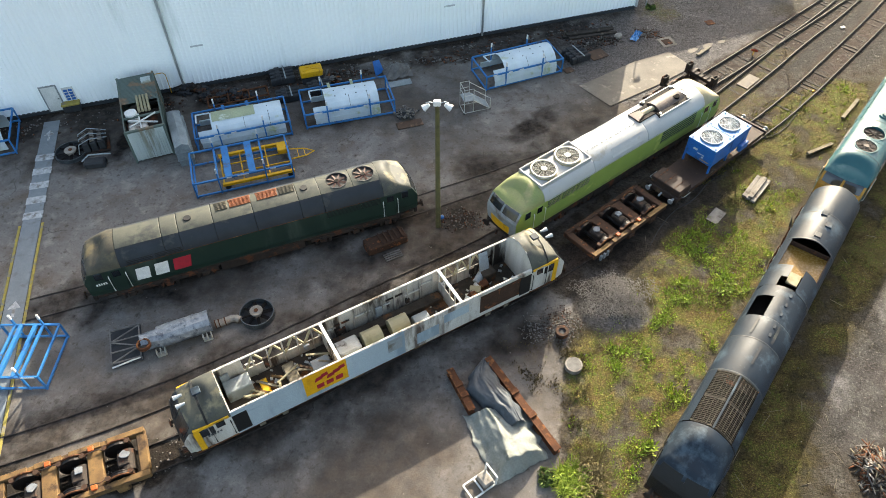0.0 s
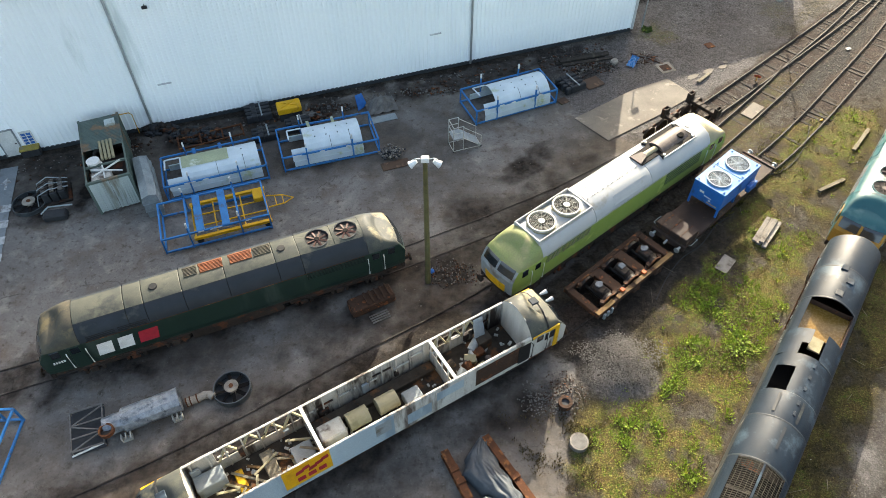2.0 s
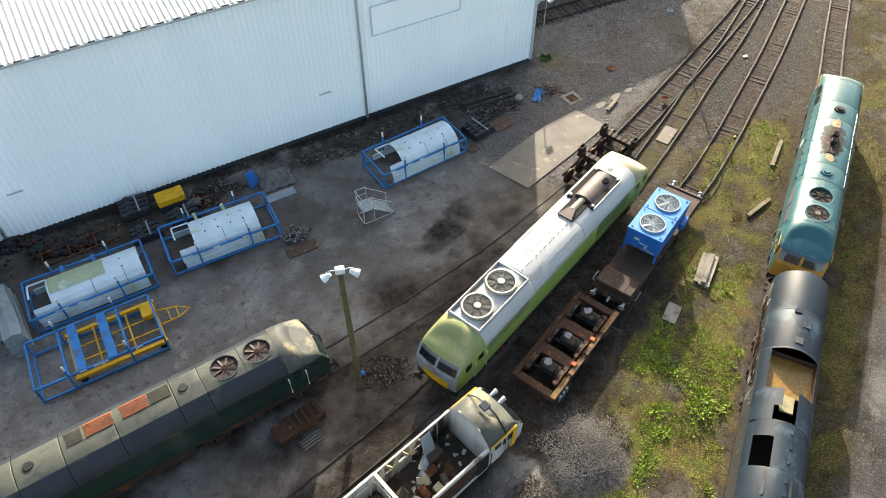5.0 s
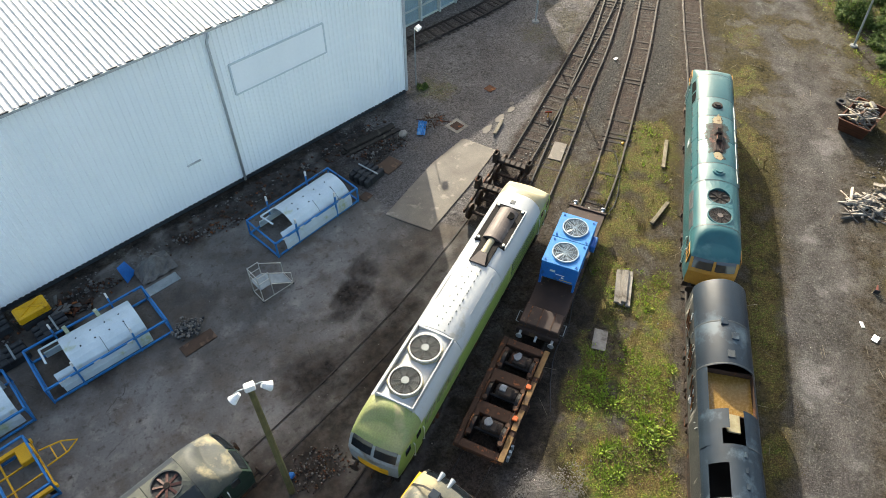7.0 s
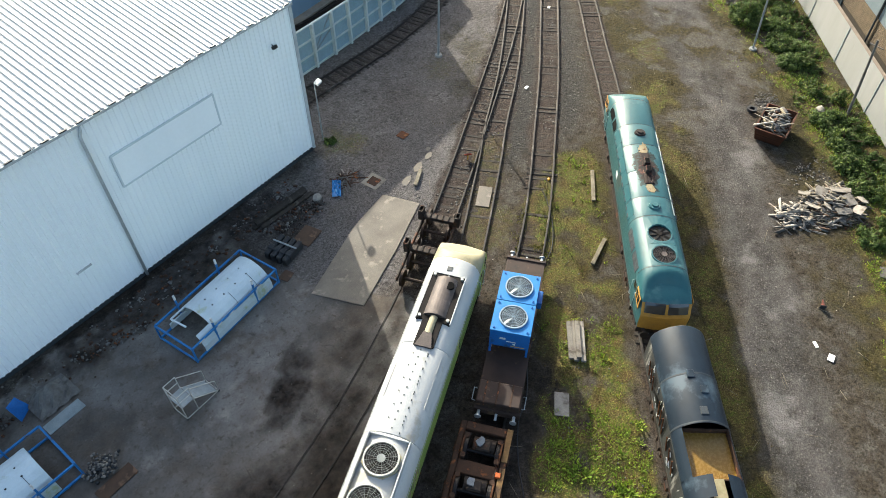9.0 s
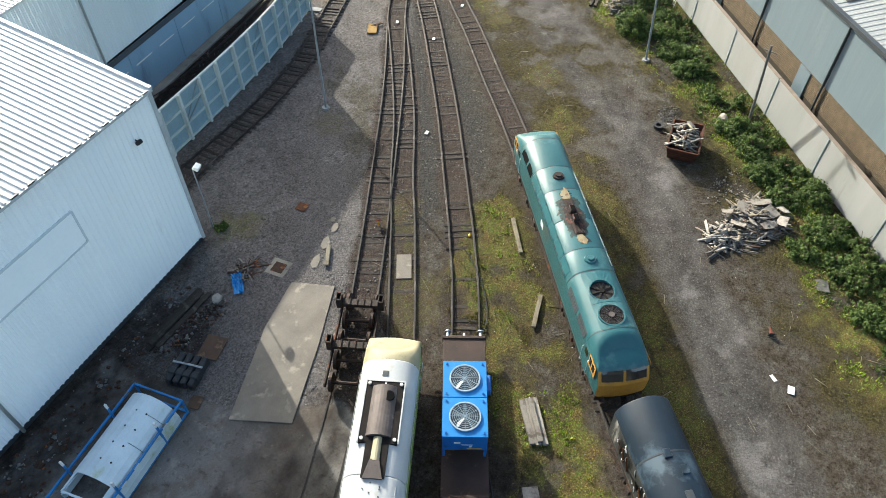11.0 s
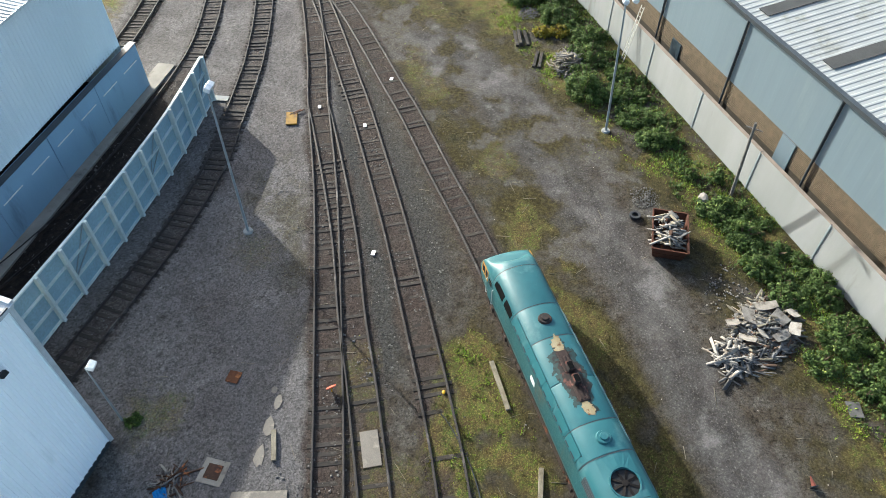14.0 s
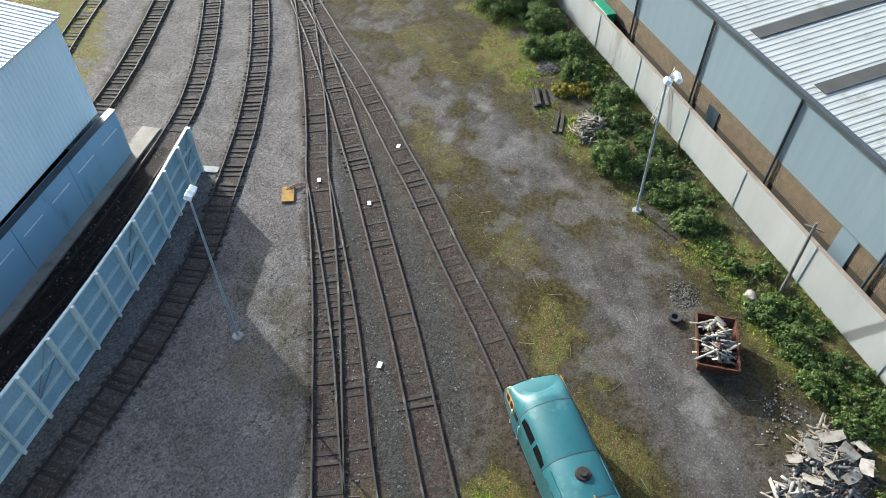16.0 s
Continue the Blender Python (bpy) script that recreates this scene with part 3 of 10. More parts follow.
    tar = mix(gate.outputs[0], tar, rgb("211d1a"))
    tar = mix(broken(grimy, 1.1, 1.3), tar, mix(noise_of(1.3, 6, 0.4, 0.62), rgb("3d3833"), rgb("4b433b")))
    col = mix(broken(yd, 2, 0.25), col, tar)
    # one dark brown-black for the yard's oil and the near-black track beds
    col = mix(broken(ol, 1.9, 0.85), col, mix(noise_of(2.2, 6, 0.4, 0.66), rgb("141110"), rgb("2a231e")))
    lawn = mix(noise_of(0.9, 6, 0.38, 0.62), rgb("494924"), rgb("544b2f"))
    lawn = mix(noise_of(5, 5, 0.45, 0.66), lawn, rgb("465e1b"))
    lawn = mix(noise_of(1.0, 6, 0.44, 0.6), lawn, rgb("51422b"))
    lawn = mix(noise_of(3.1, 6, 0.55, 0.68), lawn, rgb("372e1b"))
    lawn = mix(noise_of(14, 4, 0.5, 0.72), lawn, rgb("898246"))
    col = mix(broken(g, 2.8, 0.7), col, lawn)
    # grit: dark gaps and light chips
    gr = n.new("ShaderNodeMapRange")
    gr.inputs[1].default_value, gr.inputs[2].default_value, gr.inputs[3].default_value, gr.inputs[4].default_value = 0.25, 0.75, 0.35, 1.6
    gt = n.new("ShaderNodeTexNoise")
    gt.inputs["Scale"].default_value, gt.inputs["Detail"].default_value, gt.inputs["Roughness"].default_value = 9.0, 6, 0.75
    link(co, gt.inputs["Vector"])
    link(gt.outputs[0], gr.inputs[0])
    amt = n.new("ShaderNodeMapRange")
    amt.inputs[3].default_value, amt.inputs[4].default_value = 1.0, 0.28
    link(yd, amt.inputs[0])
    col = mix(amt.outputs[0], col, gr.outputs[0], "MULTIPLY")
    # scattered pale litter and chips
    chip = n.new("ShaderNodeTexVoronoi")
    chip.inputs["Scale"].default_value = 1.6
    link(co, chip.inputs["Vector"])
    cm = n.new("ShaderNodeMapRange")
    cm.inputs[1].default_value, cm.inputs[2].default_value, cm.inputs[3].default_value, cm.inputs[4].default_value = 0.03, 0.055, 1.0, 0.0
    link(chip.outputs["Distance"], cm.inputs[0])
    cs = n.new("ShaderNodeSeparateColor")
    link(chip.outputs["Color"], cs.inputs[0])
    cg = n.new("ShaderNodeMath")
    cg.operation = "GREATER_THAN"
    cg.inputs[1].default_value = 0.72
    link(cs.outputs[1], cg.inputs[0])
    cf = n.new("ShaderNodeMath")
    cf.operation = "MULTIPLY"
    link(cm.outputs[0], cf.inputs[0])
    link(cg.outputs[0], cf.inputs[1])
    cy = n.new("ShaderNodeMath")
    cy.operation = "MULTIPLY"
    link(cf.outputs[0], cy.inputs[0])
    link(amt.outputs[0], cy.inputs[1])
    col = mix(cy.outputs[0], col, rgb("a29c92"))
    link(col, bsdf.inputs["Base Color"])
    rg = n.new("ShaderNodeMapRange")
    rg.inputs[3].default_value, rg.inputs[4].default_value = 0.95, 0.8
    bsdf.inputs["Specular IOR Level"].default_value = 0.12
    link(ol, rg.inputs[0])
    link(rg.outputs[0], bsdf.inputs["Roughness"])
    h = n.new("ShaderNodeMath")
    h.operation = "ADD"
    link(stones, h.inputs[0])
    link(noise_of(22, 4, 0.2, 0.8), h.inputs[1])
    st = n.new("ShaderNodeMapRange")
    st.inputs[3].default_value, st.inputs[4].default_value = 0.8, 0.2
    link(yd, st.inputs[0])
    b = n.new("ShaderNodeBump")
    b.inputs["Distance"].default_value = 0.05
    link(st.outputs[0], b.inputs["Strength"])
    link(h.outputs[0], b.inputs["Height"])
    link(b.outputs[0], bsdf.inputs["Normal"])
    return m


ground.data.materials.append(ground_material())

# ---- tracks ----
SLEEPER = bm_new()
box(SLEEPER, -0.125, 0.125, -1.04, 1.04, -0.10, 0.045, bev=0.02)
SLEEPER_ME = bpy.data.meshes.new("sleeper")
SLEEPER.to_mesh(SLEEPER_ME)
SLEEPER.free()
SLEEPER_ME.materials.append(M["sleeper"])
RAILPROF = [(-0.07, 0.04), (-0.07, 0.055), (-0.015, 0.07), (-0.015, 0.13), (-0.036, 0.14), (-0.036, 0.175), (0.036, 0.175), (0.036, 0.14), (0.015, 0.13), (0.015, 0.07), (0.07, 0.055), (0.07, 0.04)]
RAIL_TOP = 0.175


def rail_drop(key, x):
    """How far a track is sunk into the yard's surface."""
    lo, hi, d = {"a": (15.5, 20.5, 0.15), "b": (16, 20.5, 0.13), "c": (11, 17, 0.10)}.get(key, (0, 1, 0.0))
    return d * (1 - min(1, max(0, (x - lo) / (hi - lo))))


def rail_run(name, line, side, parent, key):
    bm = bm_new()
    rings = []
    for x, y, h in line[::2]:
        dz = -rail_drop(key, x)
        s, c = math.sin(h), math.cos(h)
        rings.append([(x - s * (side + u), y + c * (side + u), v + dz) for u, v in RAILPROF])
    loft(bm, rings, True, True)
    bmesh.ops.recalc_face_normals(bm, faces=bm.faces[:])
    return part(name, bm, M["rail"], parent)


def make_track(key, label, sleepers_from, seen):
    t = thing("track", Matrix(), label, "railway track", "railway tracks", "structure")
    line = [p for p in LINES[key] if seen(p)]
    rail_run("rail", line, 0.753, t, key)
    rail_run("rail", line, -0.753, t, key)
    rnd = random.Random(ord(key))
    s, nxt = 0.0, 0.0
    for p, q in zip(line, line[1:]):
        s += math.hypot(q[0] - p[0], q[1] - p[1])
        if s >= nxt:
            nxt += 0.68
            if sleepers_from(p):
                ob = new("sleeper", SLEEPER_ME)
                ob.parent = t
                sunk = rnd.uniform(-0.08, -0.012) if key in "abcd" else rnd.uniform(-0.022, 0.004)
                ob.matrix_world = on(p[0], p[1], math.degrees(p[2]) + rnd.uniform(-1.5, 1.5), sunk)
    return t


make_track("a", "rusty railway track leading out of the yard", lambda p: p[0] > 20.5 and p[0] < 75, lambda p: -40 < p[0] < 80)
make_track("b", "rusty railway track under the green locomotive", lambda p: 20.5 < p[0] < 39, lambda p: -40 < p[0] < 43.6)
make_track("c", "rusty weedy railway track beside the grass", lambda p: p[0] > 17, lambda p: -40 < p[0] < 64)
make_track("d", "rusty railway track under the teal locomotive", lambda p: p[0] > 5, lambda p: p[0] > -8)
make_track("e", "railway track in grey ballast beside the fence", lambda p: p[0] > 8, lambda p: p[0] > -10)
make_track("f", "railway track curving behind the fence", lambda p: p[0] > 41, lambda p: p[0] > 0)
make_track("g", "dark railway track in grass", lambda p: True, lambda p: True)
make_track("h", "dark railway track in grass", lambda p: True, lambda p: True)

# ---- buildings ----
def clad_panel(bm, a, b, z0, z1, out, pitch=0.333, depth=0.035, z0b=None):
    """Profiled sheet, ribs upright, between plan points a and b; out: the plan normal to the outer face."""
    a, b, o = Vector((*a, 0)), Vector((*b, 0)), Vector((*out, 0))
    L = (b - a).length
    n = max(1, int(round(L / pitch)))
    lo, hi = [], []
    for i in range(n):
        for f, d in ((0.0, 0), (0.55, 0), (0.65, depth), (0.9, depth)):
            p = a.lerp(b, (i + f) / n) + o * d
            lo.append((p.x, p.y, z0))
            hi.append((p.x, p.y, z1))
    lo.append((b.x, b.y, z0))
    hi.append((b.x, b.y, z1))
    return loft(bm, [hi, lo])


def clad_slope(bm, a, b, up, run, rise, pitch=0.333, depth=0.05):
    """A profiled roof sheet from the eave line a-b (3D), ribs running along the plan direction up."""
    a, b, u = Vector(a), Vector(b), Vector((*up, 0))
    n = max(1, int(round((b - a).length / pitch)))
    lo, hi = [], []
    for i in range(n):
        for f, d in ((0.0, 0), (0.5, 0), (0.62, depth), (0.88, depth)):
            p = a.lerp(b, (i + f) / n) + Vector((0, 0, d))
            lo.append(p)
            hi.append(p + u * run + Vector((0, 0, rise)))
    lo.append(b)
    hi.append(b + u * run + Vector((0, 0, rise)))
    return loft(bm, [hi, lo])


def unit(a, b):
    d = Vector((b[0] - a[0], b[1] - a[1]))
    d.normalize()
    return d


def white_shed():
    d = unit(WALLA, WALLB)
    out, back = (d.y, -d.x), (-d.y, d.x)
    t = thing("white_shed", Matrix(), "large white profiled-metal workshop shed with a pale roof", "shed", kind="structure")
    H = 11.1
    part("wall", clad_panel(bm_new(), WALLA, WALLB, 0.25, H, out), M["clad_wall"], t)
    c = Vector(WALLB)
    e = (c.x + back[0] * 26, c.y + back[1] * 26)
    part("wall", clad_panel(bm_new(), WALLB, e, 0.25, H, (d.x, d.y)), M["clad_wall"], t, "gable wall")
    g = bm_new()
    p2 = [(WALLB[0], WALLB[1], H), (e[0], e[1], H), (e[0], e[1], H + 26 * 0.167)]
    plate(g, p2, (-d.x * 0.1, -d.y * 0.1, 0))
    part("gable", g, M["clad_wall"], t)
    far = (WALLA[0] + back[0] * 26, WALLA[1] + back[1] * 26)
    b2 = bm_new()
    plate(b2, [(far[0], far[1], 0), (e[0], e[1], 0), (e[0], e[1], H + 4.3), (far[0], far[1], H + 4.3)], (-out[0] * 0.1, -out[1] * 0.1, 0))
    plate(b2, [(WALLA[0], WALLA[1], 0), (far[0], far[1], 0), (far[0], far[1], H + 4.3), (WALLA[0], WALLA[1], H)], (d.x * 0.1, d.y * 0.1, 0))
    part("back_wall", b2, M["clad_wall"], t)
    ov = 0.25
    ea = (WALLA[0] + out[0] * ov, WALLA[1] + out[1] * ov, H + 0.02)
    eb = (WALLB[0] + out[0] * ov + d.x * 0.1, WALLB[1] + out[1] * ov + d.y * 0.1, H + 0.02)
    part("roof", clad_slope(bm_new(), ea, eb, back, 26.3, 26.3 * 0.167), M["clad_roof"], t)
    u = bm_new()
    bar(u, (ea[0], ea[1], H - 0.06), (eb[0], eb[1], H - 0.06), 0.16, 0.14)
    part("eave_trim", u, M["flash"], t)
    k = bm_new()
    n = int((Vector(WALLB) - Vector(WALLA)).length / 0.9)
    for i in range(n):
        p = Vector(ea).lerp(Vector(eb), (i + 0.3) / n)
        q = Vector(ea).lerp(Vector(eb), (i + 0.72) / n)
        off = Vector((out[0], out[1], 0)) * 0.03 + Vector((0, 0, 0.03))
        bar(k, p + off, q + off, 0.07, 0.06)
    part("gutter_gap", k, M["gutter"], t, "dark ends of the roof sheet ribs", kind="stuff")
    v = bm_new()
    bar(v, (eb[0], eb[1], H + 0.03), (eb[0] + back[0] * 26.2, eb[1] + back[1] * 26.2, H + 0.03 + 26.2 * 0.167), 0.2, 0.16)
    part("verge_trim", v, M["flash"], t)
    w = bm_new()
    bar(w, (WALLB[0] + out[0] * .05 + d.x * .05, WALLB[1] + out[1] * .05 + d.y * .05, 0.2), (WALLB[0] + out[0] * .05 + d.x * .05, WALLB[1] + out[1] * .05 + d.y * .05, H), 0.2)
    part("corner_trim", w, M["flash"], t)
    pl = bm_new()
    bar(pl, (WALLA[0] - out[0] * .02, WALLA[1] - out[1] * .02, 0.1), (WALLB[0] - out[0] * .02, WALLB[1] - out[1] * .02, 0.1), 0.1, 0.36)
    part("plinth", pl, M["gutter"], t, "dark concrete plinth")

    def at(s, z, o=0.0):
        """s: metres along the wall from its right-hand corner."""
        return Vector((WALLB[0] - d.x * s + out[0] * o, WALLB[1] - d.y * s + out[1] * o, z))
    for s in (14.2, 38.2, 62.0):
        p = bm_new()
        tube(p, [at(s - 0.15, H - 0.15, 0.2), at(s - 0.1, H - 0.35, 0.3), at(s, H - 0.7, 0.2), at(s, H - 0.95, 0.14), at(s, 0.1, 0.14)], 0.085, 8)
        part("downpipe", p, M["flash"], t, smooth=True)
    # covered opening high on the wall
    f = bm_new()
    s0, s1, z0, z1 = 6.55, 13.25, 6.35, 8.4
    for a, b in (((s0, z0), (s1, z0)), ((s0, z1), (s1, z1)), ((s0, z0), (s0, z1)), ((s1, z0), (s1, z1))):
        bar(f, at(a[0], a[1], 0.06), at(b[0], b[1], 0.06), 0.1, 0.1, (out[0], out[1], 0))
    part("panel_frame", f, M["clad_pale"], t)
    pf = bm_new()
    plate(pf, [at(s0, z0, 0.045), at(s1, z0, 0.045), at(s1, z1, 0.045), at(s0, z1, 0.045)], (out[0] * 0.03, out[1] * 0.03, 0))
    part("cover_panel", pf, M["clad_wall"], t, "raised white panel over an old opening")
    for s, z in ((1.75, 9.05), (36.0, 9.05)):
        fl = bm_new()
        box(fl, -0.16, 0.16, -0.12, 0.12, -0.1, 0.1, Matrix.Translation(at(s, z, 0.25)) @ pose(0, 0, 0, -30, 0, 17.8), 0.02)
        bar(fl, at(s, z + 0.1, 0.03), at(s, z, 0.25), 0.05)
        part("floodlight", fl, M["black"], t)
    for s, z in ((16.6, 3.2), (36.0, 3.4)):
        r = bm_new()
        bar(r, at(s, z, 0.06), at(s + 0.9, z, 0.06), 0.08, 0.1)
        part("vent_cover", r, M["flash"], t)
    # personnel door with a notice beside it
    dd = bm_new()
    c0 = at(47.2, 1.12, 0.05)
    box(dd, -0.5, 0.5, -0.04, 0.04, -1.0, 1.02, Matrix.Translation(c0) @ pose(0, 0, 0, 0, 0, 17.8), 0.01)
    door = part("door", dd, M["white_paint"], t, "white metal door")
    fr = bm_new()
    for x0, x1, za, zb in ((-0.58, -0.5, -1.0, 1.1), (0.5, 0.58, -1.0, 1.1), (-0.58, 0.58, 1.02, 1.1)):
        box(fr, x0, x1, -0.06, 0.06, za, zb, Matrix.Translation(c0) @ pose(0, 0, 0, 0, 0, 17.8))
    part("door_frame", fr, M["grey_paint"], t)
    hd = bm_new()
    box(hd, 0.34, 0.44, -0.1, -0.04, -0.05, 0.0, Matrix.Translation(c0) @ pose(0, 0, 0, 0, 0, 17.8))
    part("handle", hd, M["black"], door)
    nb = bm_new()
    c1 = at(46.0, 1.25, 0.05)
    box(nb, -0.38, 0.38, -0.02, 0.02, -0.5, 0.62, Matrix.Translation(c1) @ pose(0, 0, 0, 0, 0, 17.8))
    notice = part("notice_board", nb, M["white_paint"], t)
    nn = bm_new()
    for i in range(4):
        for j in range(2):
            x, z = -0.3 + j * 0.33, 0.45 - i * 0.24
            box(nn, x, x + 0.26, -0.032, -0.018, z - 0.18, z, Matrix.Translation(c1) @ pose(0, 0, 0, 0, 0, 17.8))
    part("notice", nn, M["blue"], notice, "blue safety notices")
    return t


white_shed()


def blue_shed():
    a, b = (6.5, 65.3), (37.9, 78.2)
    d = unit(a, b)
    out, back = (d.y, -d.x), (-d.y, d.x)
    t = thing("blue_grey_shed", Matrix(), "pale blue metal shed with a darker blue lower band", "shed", kind="structure")
    H, B = 10.7, 3.75
    lower = (37.75, 77.8)
    upper = (37.1, 77.95)
    b = lower
    s = bm_new()
    n = 6
    oo = 0.55
    for i in range(n):
        p = Vector(a).lerp(Vector(b), i / n) + Vector(out) * oo
        q = Vector(a).lerp(Vector(b), (i + 1) / n) + Vector(out) * oo - d * 0.05
        plate(s, [(p.x, p.y, 0), (q.x, q.y, 0), (q.x, q.y, B), (p.x, p.y, B)], (-out[0] * 0.5, -out[1] * 0.5, 0))
    part("lower_band", s, M["band_blue"], t)
    ln = bm_new()
    for i in range(2 * n):
        p = Vector(a).lerp(Vector(b), (i + 0.15) / (2 * n)) + Vector(out) * (oo + 0.03)
        q = Vector(a).lerp(Vector(b), (i + 0.8) / (2 * n)) + Vector(out) * (oo + 0.03)
        bar(ln, (p.x, p.y, 2.6), (q.x, q.y, 2.6), 0.04, 0.07)
    part("strip", ln, M["white_paint"], t, "thin white strips along the band")
    tr = bm_new()
    bar(tr, (a[0] + out[0] * .4, a[1] + out[1] * .4, B + 0.03), (b[0] + out[0] * .4, b[1] + out[1] * .4, B + 0.03), 0.5, 0.05)
    part("sill", tr, M["gutter"], t)
    b = upper
    part("wall", clad_panel(bm_new(), a, b, B, H, out), M["clad_pale"], t)
    c = Vector(b)
    e = (c.x + back[0] * 22, c.y + back[1] * 22)
    part("wall", clad_panel(bm_new(), b, e, 0, H, (d.x, d.y)), M["clad_pale"], t)
    f = (a[0] + back[0] * 22, a[1] + back[1] * 22)
    bw = bm_new()
    plate(bw, [(f[0], f[1], 0), (e[0], e[1], 0), (e[0], e[1], H + 2.5), (f[0], f[1], H + 2.5)], (-out[0] * .1, -out[1] * .1, 0))
    plate(bw, [(a[0], a[1], 0), (f[0], f[1], 0), (f[0], f[1], H + 2.5), (a[0], a[1], H)], (d.x * .1, d.y * .1, 0))
    part("back_wall", bw, M["clad_pale"], t)
    ea = (a[0] + out[0] * .2, a[1] + out[1] * .2, H)
    eb = (b[0] + out[0] * .2 + d.x * .2, b[1] + out[1] * .2 + d.y * .2, H)
    part("roof", clad_slope(bm_new(), ea, eb, back, 22, 2.6), M["clad_roof"], t)
    u = bm_new()
    bar(u, (ea[0], ea[1], H - 0.06), (eb[0], eb[1], H - 0.06), 0.14, 0.14)
    bar(u, (eb[0], eb[1], H), (eb[0] + back[0] * 22, eb[1] + back[1] * 22, H + 2.6), 0.18, 0.14)
    part("trim", u, M["flash"], t)
    dp = bm_new()
    p = Vector(a).lerp(Vector(b), 0.46) + Vector(out) * 0.1
    rod(dp, (p.x, p.y, B), (p.x, p.y, H), 0.08)
    part("downpipe", dp, M["galv"], t)
    return t


blue_shed()


def shed_walkway():
    a, b = Vector((6.5, 65.3)), Vector((37.9, 78.2))
    d = (b - a).normalized()
    o = Vector((d.y, -d.x))
    t = thing("concrete_walkway", Matrix(), "worn concrete strip along the foot of the blue shed", "walkway", kind="structure")
    n = 16
    for i in range(n):
        p, q = a.lerp(b + d * 2.6, i / n), a.lerp(b + d * 2.6, (i + 0.994) / n)
        bm = bm_new()
        plate(bm, [(*(p + o * 0.1), 0.12), (*(p + o * 1.55), 0.12), (*(q + o * 1.55), 0.12), (*(q + o * 0.1), 0.12)], (0, 0, -0.2))
        part("slab", bm, M["walk_concrete"], t)


M["walk_concrete"] = surface("walk_concrete", rgb("8b867c"), rgb("757067"), 0.6, 0.9, 0, 0.1, 25, rgb("5a554d"), 0.14, 0.9)
shed_walkway()


def panel_fence():
    """A tall fence of pale sheet panels on the track side, frames facing the tracks."""
    line = spline([(10, 60.4), (18.74, 63.2), (25.22, 65.45), (29.40, 67.12), (33.47, 68.90), (39.3, 71.95)], 0.25)
    t = thing("panel_fence", Matrix(), "tall pale blue sheet fence on steel frames beside the track", "fence", kind="structure")
    H = 3.75
    run = [0.0]
    for p, q in zip(line, line[1:]):
        run.append(run[-1] + math.hypot(q[0] - p[0], q[1] - p[1]))

    def at(s):
        i = min(range(len(run)), key=lambda k: abs(run[k] - s))
        return line[i]
    n = int(run[-1] / 2.1)
    stations = [at(run[-1] - (n - i) * 2.1) for i in range(n + 1)]
    for i, (x, y, h) in enumerate(stations):
        b = bm_new()
        box(b, -0.09, 0.09, -0.34, -0.03, 0.0, H + 0.02, on(x, y, math.degrees(h)))
        part("post", b, M["fence_post"], t)
    for i, (p, q) in enumerate(zip(stations, stations[1:])):
        L = math.hypot(q[0] - p[0], q[1] - p[1])
        ang = math.degrees(math.atan2(q[1] - p[1], q[0] - p[0]))
        m = on(p[0], p[1], ang)
        for z0, z1 in ((0.12, 1.26), (1.3, 2.48), (2.52, H - 0.05)):
            b = bm_new()
            box(b, 0.03, L - 0.03, -0.03, 0.0, z0, z1, m)
            part("panel", b, M["band_light"], t)
        b = bm_new()
        for z in (0.1, 1.28, 2.5, H - 0.02):
            bar(b, m @ Vector((0.09, -0.11, z)), m @ Vector((L - 0.09, -0.11, z)), 0.16, 0.09)
        part("crossrail", b, M["fence_post"], t)
        if i % 4 == 1:
            b = bm_new()
            bar(b, m @ Vector((0.05, -0.1, 1.3)), m @ Vector((L - .05, -0.1, 3.6)), 0.05)
            bar(b, m @ Vector((0.05, -0.1, 1.2)), m @ Vector((L - .05, -0.1, 2.4)), 0.05)
            part("brace", b, M["galv"], t)
    x, y, h = stations[-1]
    b = bm_new()
    box(b, -0.3, 0.3, -0.9, 0.6, 0, 0.06, on(x + 0.4, y - 0.2, math.degrees(h)))
    part("base_slab", b, M["precast"], t)
    return t


M["band_light"] = surface("band_light", rgb("88a3ad"), rgb("7b96a0"), 0.5, 0.5, 0, 0.04, 8, rgb("8496a0"), 0.14, 0.5, True)
M["fence_post"] = surface("fence_post", rgb("c3cdcb"), rgb("b2bebc"), 0.8, 0.5, 0.1, 0.04, 12)
panel_fence()

WH_A, WH_B = (37.0, 15.8), (74.0, 62.2)


def white_wall():
    """The long wall of pale concrete panels."""
    d = unit(WH_A, WH_B)
    rt = (d.y, -d.x)
    t = thing("boundary_wall", Matrix(), "long pale concrete panel boundary wall with steel posts", "wall", kind="structure")
    L = (Vector(WH_B) - Vector(WH_A)).length
    base = (Vector((56.35, 40.35)) - Vector(WH_A)).dot(d) % 6.75
    s = base - 6.75
    while s < L:
        b = bm_new()
        box(b, s + 0.03, s + 6.72, -0.12, 0.12, 0, 3.05, on(*WH_A, math.degrees(math.atan2(d.y, d.x))), 0.02)
        part("wall_panel", b, M["precast"], t)
        b = bm_new()
        box(b, s - 0.06, s + 0.06, -0.02, 0.17, 0, 3.0, on(*WH_A, math.degrees(math.atan2(d.y, d.x))))
        part("post", b, M["galv"], t)
        b = bm_new()
        box(b, s + 0.02, s + 6.73, -0.135, 0.135, 3.05, 3.1, on(*WH_A, math.degrees(math.atan2(d.y, d.x))), 0.01)
        part("coping", b, M["coping"], t)
        s += 6.75
    return t


